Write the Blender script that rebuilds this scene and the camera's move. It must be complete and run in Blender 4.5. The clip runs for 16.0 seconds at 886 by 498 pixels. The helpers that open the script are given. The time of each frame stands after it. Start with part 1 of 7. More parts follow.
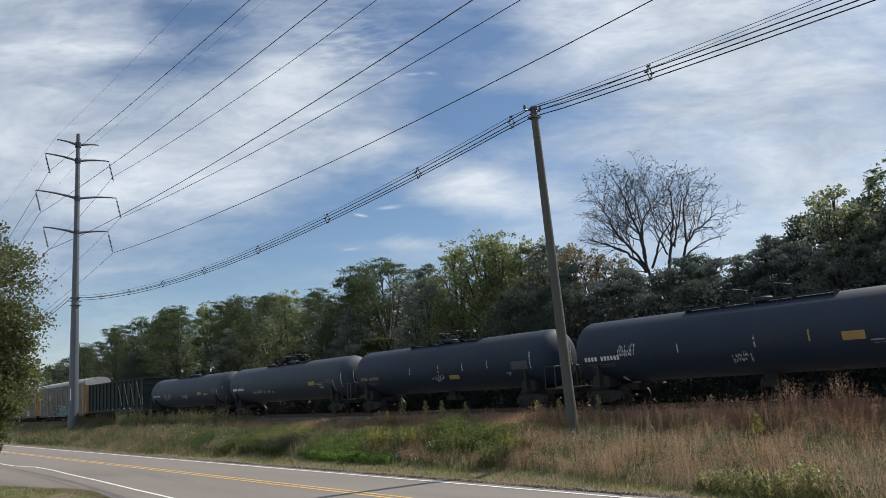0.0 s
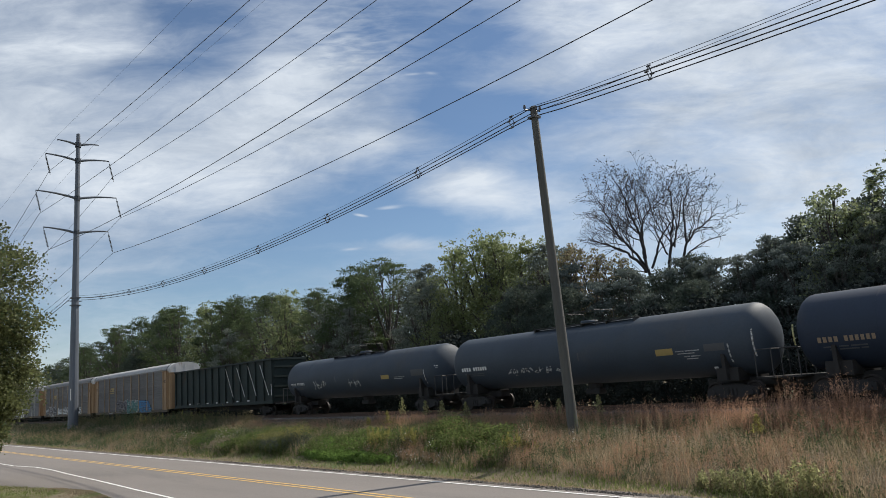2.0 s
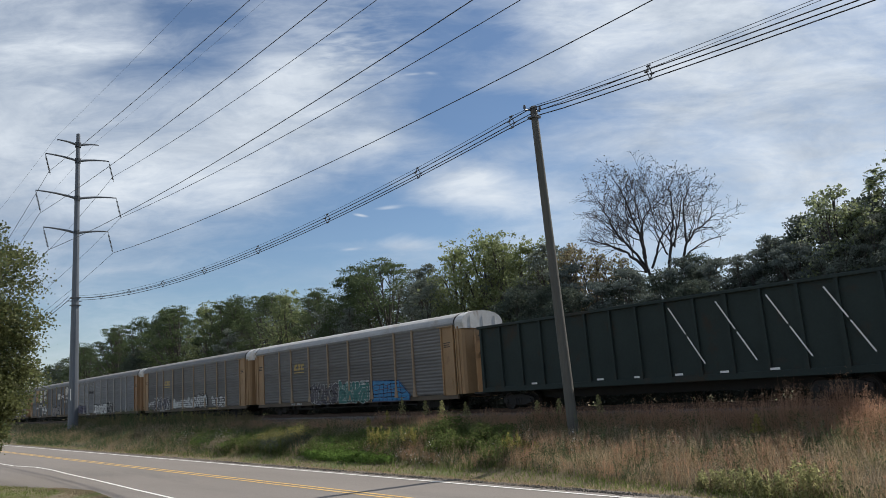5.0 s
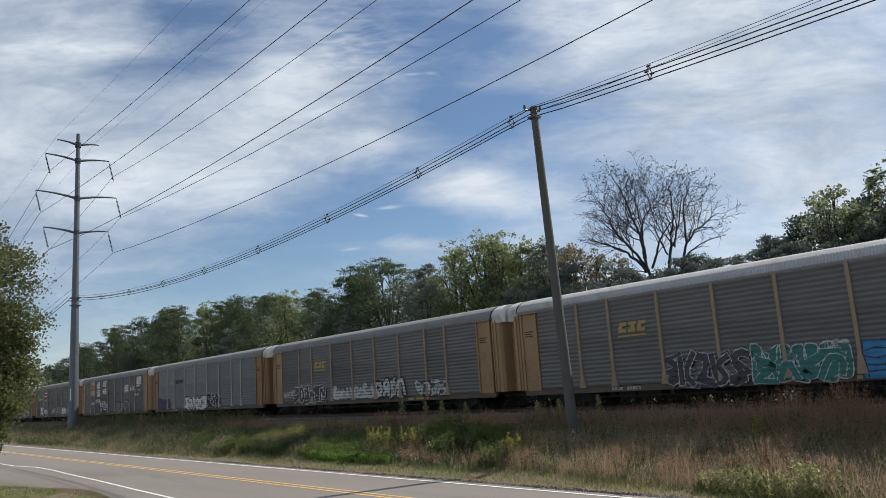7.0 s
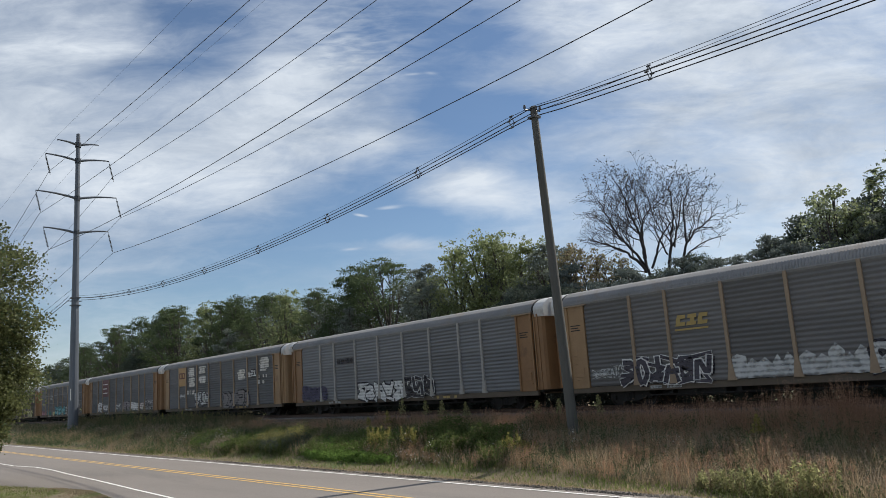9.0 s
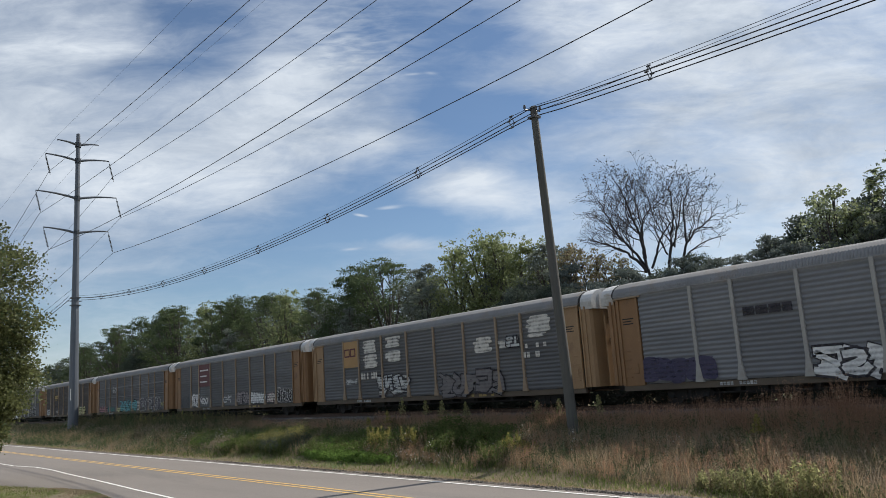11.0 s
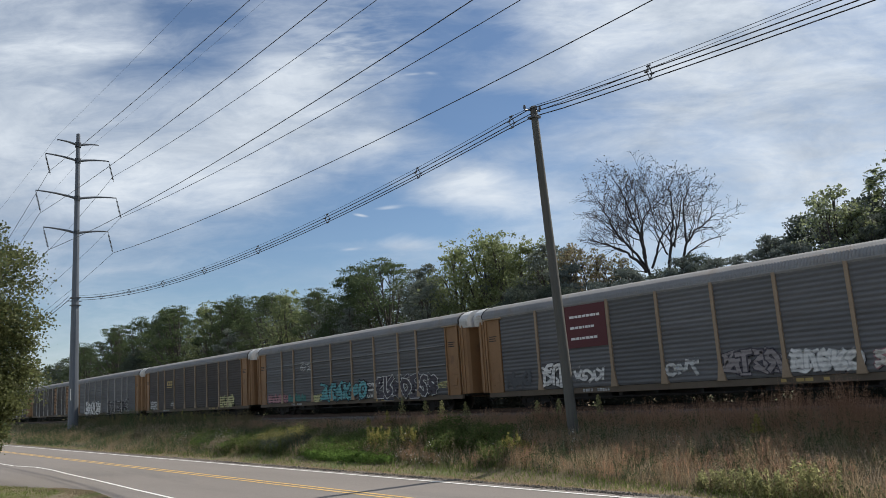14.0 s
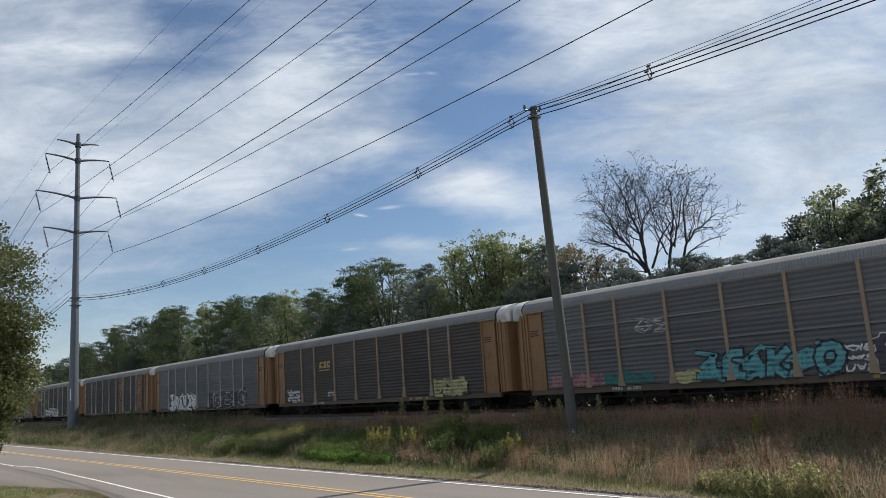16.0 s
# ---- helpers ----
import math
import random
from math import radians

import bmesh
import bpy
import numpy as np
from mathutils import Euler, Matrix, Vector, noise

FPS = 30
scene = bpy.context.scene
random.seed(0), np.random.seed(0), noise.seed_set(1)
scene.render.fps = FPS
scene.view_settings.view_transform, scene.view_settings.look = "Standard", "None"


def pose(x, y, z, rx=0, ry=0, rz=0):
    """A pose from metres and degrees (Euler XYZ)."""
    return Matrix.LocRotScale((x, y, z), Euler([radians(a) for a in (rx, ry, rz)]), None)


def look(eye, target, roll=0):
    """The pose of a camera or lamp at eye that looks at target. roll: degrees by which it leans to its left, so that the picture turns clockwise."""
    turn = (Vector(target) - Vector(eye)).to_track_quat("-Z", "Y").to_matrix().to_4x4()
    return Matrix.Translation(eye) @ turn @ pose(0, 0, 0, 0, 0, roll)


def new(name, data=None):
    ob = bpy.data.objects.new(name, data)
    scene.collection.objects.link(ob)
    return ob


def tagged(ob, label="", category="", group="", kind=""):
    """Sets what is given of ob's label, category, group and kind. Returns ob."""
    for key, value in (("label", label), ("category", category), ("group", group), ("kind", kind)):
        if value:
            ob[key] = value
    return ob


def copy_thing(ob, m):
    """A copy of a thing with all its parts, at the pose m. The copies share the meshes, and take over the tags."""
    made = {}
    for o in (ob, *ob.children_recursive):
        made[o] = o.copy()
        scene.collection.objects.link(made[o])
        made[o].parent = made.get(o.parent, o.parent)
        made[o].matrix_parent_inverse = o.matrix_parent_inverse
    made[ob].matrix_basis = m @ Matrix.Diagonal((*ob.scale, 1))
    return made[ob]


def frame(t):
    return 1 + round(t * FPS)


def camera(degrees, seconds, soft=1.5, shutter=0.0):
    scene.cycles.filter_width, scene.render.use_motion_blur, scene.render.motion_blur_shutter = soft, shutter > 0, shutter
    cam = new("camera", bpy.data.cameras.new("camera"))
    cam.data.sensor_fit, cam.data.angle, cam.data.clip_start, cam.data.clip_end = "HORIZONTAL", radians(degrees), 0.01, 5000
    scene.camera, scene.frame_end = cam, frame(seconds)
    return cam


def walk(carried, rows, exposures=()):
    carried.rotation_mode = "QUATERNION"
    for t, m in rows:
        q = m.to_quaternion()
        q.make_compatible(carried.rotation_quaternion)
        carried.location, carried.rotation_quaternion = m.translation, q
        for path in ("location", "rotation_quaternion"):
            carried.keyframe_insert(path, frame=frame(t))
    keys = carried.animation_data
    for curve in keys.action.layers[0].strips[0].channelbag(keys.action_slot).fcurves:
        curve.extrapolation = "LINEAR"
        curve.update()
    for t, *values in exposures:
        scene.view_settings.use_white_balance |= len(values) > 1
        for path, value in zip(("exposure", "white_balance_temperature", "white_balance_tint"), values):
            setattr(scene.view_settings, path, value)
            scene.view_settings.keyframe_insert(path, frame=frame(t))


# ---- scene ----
# The place: a two-lane road, a weedy bank, one railway track with a freight train, woods behind.
# X runs along the track (the train goes towards +X), Y away from the road's near side, z = 0 on the road.
EYE = (0.0, 0.0, 3.6)
PITCH, ROLL, YAW = radians(10.094), -3.821, radians(-50.035)
AIM = (math.sin(YAW) * math.cos(PITCH), math.cos(YAW) * math.cos(PITCH), EYE[2] + math.sin(PITCH))
cam = camera(60.13, 16.0, 0.7)
walk(cam, [(0.0, look(EYE, AIM, ROLL)), (16.0, look(EYE, AIM, ROLL))], [(0.0, 0.1), (16.0, 0.1)])

# ---- world, sun ----
SUN_DIR = Vector((0.13, 1.0, 0.0)).normalized()
SUN_EL = radians(44.3)
SUN_DIR = Vector((SUN_DIR.x * math.cos(SUN_EL), SUN_DIR.y * math.cos(SUN_EL), math.sin(SUN_EL)))
SKY_STRENGTH, CLOUD, SUN_POWER = 0.084, 0.98, 5.0


def nd(tree, kind, **values):
    n = tree.nodes.new(kind)
    for key, value in values.items():
        n.inputs[key.replace("_", " ")].default_value = value
    return n


def op(tree, operation, a, b=None, c=None, clamp=False):
    n = tree.nodes.new("ShaderNodeMath")
    n.operation, n.use_clamp = operation, clamp
    for i, v in enumerate((a, b, c)):
        if v is None:
            continue
        if isinstance(v, (int, float)):
            n.inputs[i].default_value = v
        else:
            tree.links.new(v, n.inputs[i])
    return n.outputs[0]


def dot(tree, a, v):
    n = tree.nodes.new("ShaderNodeVectorMath")
    n.operation = "DOT_PRODUCT"
    tree.links.new(a, n.inputs[0])
    n.inputs[1].default_value = v
    return n.outputs["Value"]


def build_world():
    w = bpy.data.worlds.new("sky")
    scene.world = w
    w.use_nodes = True
    t = w.node_tree
    t.nodes.clear()
    sky = t.nodes.new("ShaderNodeTexSky")
    sky.sky_type, sky.sun_disc = "NISHITA", False
    sky.sun_elevation, sky.sun_rotation = SUN_EL, math.atan2(SUN_DIR.x, SUN_DIR.y)
    sky.air_density, sky.dust_density, sky.ozone_density = 1.0, 0.0, 4.0
    co = t.nodes.new("ShaderNodeTexCoord").outputs["Generated"]
    # streaky cirrus: two axes fixed in the sky
    fwd = Vector((-0.766, 0.643, 0.0))
    side = Vector((0.643, 0.766, 0.0))
    f = op(t, "MAXIMUM", op(t, "ABSOLUTE", dot(t, co, fwd)), 0.15)
    u = op(t, "DIVIDE", dot(t, co, side), f)
    v = op(t, "DIVIDE", dot(t, co, (0, 0, 1)), f)
    comb = t.nodes.new("ShaderNodeCombineXYZ")
    t.links.new(u, comb.inputs[0])
    t.links.new(v, comb.inputs[1])
    uv = comb.outputs[0]

    def layer(rot, sx, sy, scale, detail, rough, distort, off):
        m = t.nodes.new("ShaderNodeMapping")
        t.links.new(uv, m.inputs[0])
        m.inputs["Rotation"].default_value = (0, 0, radians(rot))
        m.inputs["Scale"].default_value = (sx, sy, 1)
        m.inputs["Location"].default_value = (off, off * 0.7, 0.3)
        n = nd(t, "ShaderNodeTexNoise", Scale=scale, Detail=detail, Roughness=rough, Distortion=distort)
        t.links.new(m.outputs[0], n.inputs["Vector"])
        return n.outputs["Fac"]

    big = layer(-14, 1.0, 2.4, 3.2, 4.0, 0.5, 0.4, 3.1)
    mid = layer(-12, 1.0, 3.4, 8.0, 8.0, 0.66, 0.9, 7.7)
    fine = layer(20, 1.0, 2.8, 20.0, 5.0, 0.55, 0.8, 1.9)
    # the wind pulls the banks into ragged shapes
    drift = nd(t, "ShaderNodeTexNoise", Scale=7.0, Detail=4.0, Roughness=0.55)
    t.links.new(uv, drift.inputs["Vector"])
    pull = t.nodes.new("ShaderNodeVectorMath")
    pull.operation = "MULTIPLY_ADD"
    t.links.new(drift.outputs["Color"], pull.inputs[0])
    pull.inputs[1].default_value, pull.inputs[2].default_value = (0.075, 0.045, 0.0), (-0.0375, -0.0225, 0.0)
    blown = t.nodes.new("ShaderNodeVectorMath")
    t.links.new(uv, blown.inputs[0])
    t.links.new(pull.outputs[0], blown.inputs[1])

    def bump(cu, cv, ru, rv, rot, amount, field=blown.outputs[0]):
        m = t.nodes.new("ShaderNodeMapping")
        m.vector_type = "TEXTURE"
        t.links.new(field, m.inputs[0])
        m.inputs["Location"].default_value = (cu, cv, 0)
        m.inputs["Rotation"].default_value = (0, 0, radians(rot))
        m.inputs["Scale"].default_value = (ru, rv, 1)
        n = t.nodes.new("ShaderNodeVectorMath")
        n.operation = "LENGTH"
        t.links.new(m.outputs[0], n.inputs[0])
        r2 = op(t, "MULTIPLY", n.outputs["Value"], n.outputs["Value"])
        return op(t, "MULTIPLY", op(t, "EXPONENT", op(t, "MULTIPLY", r2, -1.0)), amount)

    def plus(total, noise_out, amount):
        return op(t, "ADD", total, op(t, "MULTIPLY", op(t, "SUBTRACT", noise_out, 0.5), amount))

    dens = plus(plus(plus(0.63, big, 0.30), mid, 0.52), fine, 0.26)
    # combed ripples high in the thin cloud
    comb_mask = bump(-0.10, 0.48, 0.075, 0.065, 20, 0.9)
    dens = op(t, "ADD", dens, op(t, "MULTIPLY", op(t, "SUBTRACT", layer(24, 1.0, 4.2, 26.0, 3.0, 0.5, 0.5, 5.3), 0.52), comb_mask))
    # the large banks of cloud and the blue openings between them
    for b in CLOUD_BANKS + BLUE_OPENINGS:
        dens = op(t, "ADD", dens, bump(*b))
    for b in CLOUD_WISPS:
        dens = op(t, "ADD", dens, bump(*b, field=uv))
    ramp = t.nodes.new("ShaderNodeMapRange")
    for key, value in (("From Min", 0.17), ("From Max", 0.87), ("To Min", 0.0), ("To Max", 1.0)):
        ramp.inputs[key].default_value = value
    t.links.new(dens, ramp.inputs["Value"])
    # thicker cloud is greyer
    tone = t.nodes.new("ShaderNodeMix")
    tone.data_type = "RGBA"
    tone.inputs["A"].default_value, tone.inputs["B"].default_value = CLOUD_DIM, CLOUD_LIT
    shade = t.nodes.new("ShaderNodeMapRange")
    shade.inputs["From Min"].default_value, shade.inputs["From Max"].default_value = 0.36, 0.62
    t.links.new(layer(-20, 1.0, 2.4, 4.2, 7.0, 0.6, 0.5, 12.3), shade.inputs["Value"])
    t.links.new(shade.outputs["Result"], tone.inputs["Factor"])
    glow = t.nodes.new("ShaderNodeBackground")
    t.links.new(tone.outputs["Result"], glow.inputs["Color"])
    glow.inputs["Strength"].default_value = CLOUD
    clear = t.nodes.new("ShaderNodeBackground")
    t.links.new(sky.outputs[0], clear.inputs["Color"])
    clear.inputs["Strength"].default_value = SKY_STRENGTH
    mix = t.nodes.new("ShaderNodeMixShader")
    cover = op(t, "POWER", ramp.outputs["Result"], 1.35)
    t.links.new(op(t, "MULTIPLY_ADD", cover, 0.93, 0.03), mix.inputs[0])
    t.links.new(clear.outputs[0], mix.inputs[1])
    t.links.new(glow.outputs[0], mix.inputs[2])
    out = t.nodes.new("ShaderNodeOutputWorld")
    t.links.new(mix.outputs[0], out.inputs[0])


CLOUD_DIM, CLOUD_LIT = (0.43, 0.50, 0.60, 1), (0.715, 0.775, 0.845, 1)
# centre, radii, turn and amount of each bank, wisp and opening
CLOUD_BANKS = [
    (-0.58, 0.40, 0.10, 0.13, 0, 0.14),
    (0.452, 0.382, 0.24, 0.088, -21, 0.21), (-0.244, 0.376, 0.21, 0.056, 19, 0.26), (0.137, 0.414, 0.074, 0.036, 10, 0.43), (0.042, 0.275, 0.067, 0.024, 14, 0.3),
    (0.576, 0.177, 0.298, 0.072, -25, 0.17), (-0.129, 0.501, 0.071, 0.055, 15, 0.22), (0.329, 0.523, 0.154, 0.052, -12, 0.27), (-0.574, 0.368, 0.165, 0.085, -10, 0.14),
    (-0.177, 0.316, 0.091, 0.031, 15, 0.12), (-0.48, 0.494, 0.098, 0.035, -4, 0.14), (-0.267, 0.43, 0.123, 0.032, 2, 0.16), (0.06, 0.251, 0.112, 0.029, -8, 0.21),
    (-0.052, 0.196, 0.031, 0.023, 14, 0.22), (0.28, 0.318, 0.048, 0.026, 12, 0.17), (-0.082, 0.334, 0.041, 0.023, 21, 0.19), (-0.266, 0.263, 0.046, 0.032, -18, 0.15),
]
CLOUD_WISPS = [
    (-0.107, 0.231, 0.0114, 0.0024, -13, 0.8), (-0.07, 0.239, 0.0197, 0.0034, 1, 0.6), (-0.122, 0.186, 0.012, 0.0018, 2, 0.35), (-0.002, 0.426, 0.0078, 0.0023, -8, 0.3),
    (-0.025, 0.426, 0.011, 0.0017, 1, 0.28), (-0.052, 0.188, 0.0564, 0.009, -3, 0.28),
]
BLUE_OPENINGS = [
    (-0.10, 0.213, 0.17, 0.036, -4, -0.22),
    (-0.246, 0.166, 0.271, 0.082, 20, -0.44), (-0.025, 0.474, 0.202, 0.081, -27, -0.48), (-0.315, 0.52, 0.081, 0.064, 0, -0.4), (0.082, 0.362, 0.095, 0.036, 4, -0.62),
    (-0.045, 0.225, 0.076, 0.03, -11, -0.38), (-0.549, 0.127, 0.085, 0.03, 3, -0.2), (0.121, 0.288, 0.087, 0.022, -6, -0.18), (0.081, 0.503, 0.064, 0.03, -27, -0.19),
    (-0.393, 0.457, 0.091, 0.022, 5, -0.24), (-0.087, 0.285, 0.087, 0.023, 10, -0.17), (-0.002, 0.385, 0.058, 0.039, -1, -0.22), (0.189, 0.221, 0.19, 0.047, 19, -0.09),
    (0.079, 0.468, 0.089, 0.029, -20, -0.17), (-0.375, 0.546, 0.042, 0.023, -18, -0.17),
]
build_world()
sun = new("sun", bpy.data.lights.new("sun", "SUN"))
sun.data.energy, sun.data.angle, sun.data.color = SUN_POWER, radians(0.6), (1.0, 0.93, 0.82)
sun.matrix_world = look(SUN_DIR * 200, (0, 0, 0))


# ---- materials ----
def mat(name, colour, rough=0.8, metal=0.0, vary=0.25, scale=3.0, fine=40.0, bump=0.3, island=0.0, obj=0.0, stain=None,
        stain_scale=0.6, stain_at=0.55, leaf=0.0, stretch=(1, 1, 1), spec=0.5, worn=0.0):
    """Base colour varied at two scales, with optional stains, per-piece variation and light through leaves."""
    m = bpy.data.materials.new(name)
    m.use_nodes = True
    t = m.node_tree
    b = t.nodes["Principled BSDF"]
    b.inputs["Roughness"].default_value, b.inputs["Metallic"].default_value = rough, metal
    b.inputs["Specular IOR Level"].default_value = spec
    co = t.nodes.new("ShaderNodeTexCoord").outputs["Object"]
    mp = t.nodes.new("ShaderNodeMapping")
    t.links.new(co, mp.inputs[0])
    mp.inputs["Scale"].default_value = stretch
    co = mp.outputs[0]
    n1 = nd(t, "ShaderNodeTexNoise", Scale=scale, Detail=5.0, Roughness=0.6)
    n2 = nd(t, "ShaderNodeTexNoise", Scale=fine, Detail=3.0, Roughness=0.6)
    t.links.new(co, n1.inputs["Vector"])
    t.links.new(co, n2.inputs["Vector"])
    k = op(t, "ADD", op(t, "MULTIPLY", n1.outputs["Fac"], vary * 1.6), op(t, "MULTIPLY", n2.outputs["Fac"], vary * 0.9))
    k = op(t, "ADD", k, 1.0 - vary * 1.25)
    if island:
        g = t.nodes.new("ShaderNodeNewGeometry").outputs["Random Per Island"]
        k = op(t, "MULTIPLY", k, op(t, "MULTIPLY_ADD", g, island * 2, 1.0 - island))
    if obj:
        g = t.nodes.new("ShaderNodeObjectInfo").outputs["Random"]
        k = op(t, "MULTIPLY", k, op(t, "MULTIPLY_ADD", g, obj * 2, 1.0 - obj))
    base = t.nodes.new("ShaderNodeRGB")
    base.outputs[0].default_value = (*colour, 1)
    c = base.outputs[0]
    if stain:
        n3 = nd(t, "ShaderNodeTexNoise", Scale=stain_scale, Detail=6.0, Roughness=0.65, Distortion=0.4)
        t.links.new(co, n3.inputs["Vector"])
        s = op(t, "MULTIPLY", op(t, "SUBTRACT", n3.outputs["Fac"], stain_at), 7.0, clamp=True)
        mx = t.nodes.new("ShaderNodeMix")
        mx.data_type = "RGBA"
        t.links.new(s, mx.inputs["Factor"])
        t.links.new(c, mx.inputs["A"])
        mx.inputs["B"].default_value = (*stain, 1)
        c = mx.outputs["Result"]
    sc = t.nodes.new("ShaderNodeVectorMath")
    sc.operation = "SCALE"
    t.links.new(c, sc.inputs[0])
    t.links.new(k, sc.inputs["Scale"])
    t.links.new(sc.outputs[0], b.inputs["Base Color"])
    if bump:
        bp = t.nodes.new("ShaderNodeBump")
        bp.inputs["Strength"].default_value, bp.inputs["Distance"].default_value = bump, 0.02
        t.links.new(n2.outputs["Fac"], bp.inputs["Height"])
        t.links.new(bp.outputs[0], b.inputs["Normal"])
    if leaf:
        tr = t.nodes.new("ShaderNodeBsdfTranslucent")
        t.links.new(sc.outputs[0], tr.inputs["Color"])
        mx = t.nodes.new("ShaderNodeMixShader")
        mx.inputs[0].default_value = leaf
        t.links.new(b.outputs[0], mx.inputs[1])
        t.links.new(tr.outputs[0], mx.inputs[2])
        t.links.new(mx.outputs[0], t.nodes["Material Output"].inputs["Surface"])
    if worn:
        # thin paint: missing in the flutes of the panel below and where it has flaked
        raw = t.nodes.new("ShaderNodeTexCoord").outputs["Object"]
        n4 = nd(t, "ShaderNodeTexNoise", Scale=2.6, Detail=7.0, Roughness=0.7)
        t.links.new(raw, n4.inputs["Vector"])
        flute = op(t, "SINE", op(t, "MULTIPLY", op(t, "ADD", dot(t, raw, (0, 0, 1)), -1.02), 2 * math.pi / 0.205))
        gone = op(t, "ADD", op(t, "MULTIPLY_ADD", flute, 0.42 * worn, 0.42 * worn), op(t, "MULTIPLY", op(t, "SUBTRACT", n4.outputs["Fac"], 0.53), 4.0 * worn))
        gone = op(t, "MULTIPLY", gone, 1.0, clamp=True)
        mx = t.nodes.new("ShaderNodeMixShader")
        t.links.new(gone, mx.inputs[0])
        t.links.new(b.outputs[0], mx.inputs[1])
        t.links.new(t.nodes.new("ShaderNodeBsdfTransparent").outputs[0], mx.inputs[2])
        t.links.new(mx.outputs[0], t.nodes["Material Output"].inputs["Surface"])
    return m


M = {
    "asphalt": mat("worn_asphalt", (0.182, 0.163, 0.150), 0.9, vary=0.35, scale=0.35, fine=60, bump=0.5, stain=(0.142, 0.130, 0.122), stain_scale=0.25, stretch=(0.15, 1, 1)),
    "white_line": mat("white_road_paint", (0.72, 0.72, 0.70), 0.7, vary=0.2, scale=2, fine=30, stain=(0.4, 0.39, 0.37), stain_scale=2.0, stain_at=0.62),
    "yellow_line": mat("yellow_road_paint", (0.66, 0.42, 0.12), 0.7, vary=0.25, scale=2, fine=30, stain=(0.3, 0.2, 0.08), stain_scale=2.0, stain_at=0.62),
    "gravel": mat("roadside_gravel", (0.16, 0.14, 0.12), 0.95, vary=0.6, scale=3, fine=30, bump=1.0, island=0.4),
    "clod": mat("dark_asphalt_crumbs", (0.055, 0.05, 0.046), 0.95, vary=0.5, scale=4, fine=30, bump=0.8, island=0.4),
    "soil": mat("grassy_soil", (0.15, 0.118, 0.07), 0.95, vary=0.5, scale=0.5, fine=9, bump=0.8, stain=(0.10, 0.13, 0.04), stain_scale=0.25, stain_at=0.48),
    "ballast": mat("railway_ballast", (0.17, 0.155, 0.145), 0.95, vary=0.5, scale=1.5, fine=22, bump=1.0, island=0.35),
    "rail": mat("rusty_rail_steel", (0.10, 0.065, 0.05), 0.6, 0.6, vary=0.3, scale=2),
    "tie": mat("weathered_tie_wood", (0.10, 0.085, 0.07), 0.9, vary=0.4, scale=3, obj=0.2),
    "bark": mat("grey_brown_bark", (0.075, 0.068, 0.062), 0.95, vary=0.4, scale=4, fine=25, bump=0.8, stretch=(1, 1, 0.3)),
    "dead_bark": mat("dark_bare_bark", (0.035, 0.032, 0.034), 0.95, vary=0.3, scale=4, fine=25),
    "pole_wood": mat("weathered_pole_wood", (0.092, 0.091, 0.083), 0.9, vary=0.35, scale=5, fine=40, bump=0.6, stretch=(3, 3, 0.25), stain=(0.07, 0.066, 0.06), stain_scale=1.2),
    "steel": mat("galvanised_steel", (0.115, 0.13, 0.155), 0.5, 0.3, vary=0.15, scale=1.2, fine=30, bump=0.05),
    "insulator": mat("dark_grey_insulator", (0.06, 0.065, 0.075), 0.5),
    "wire": mat("dark_cable", (0.03, 0.03, 0.033), 0.6, 0.2, vary=0.05),
}
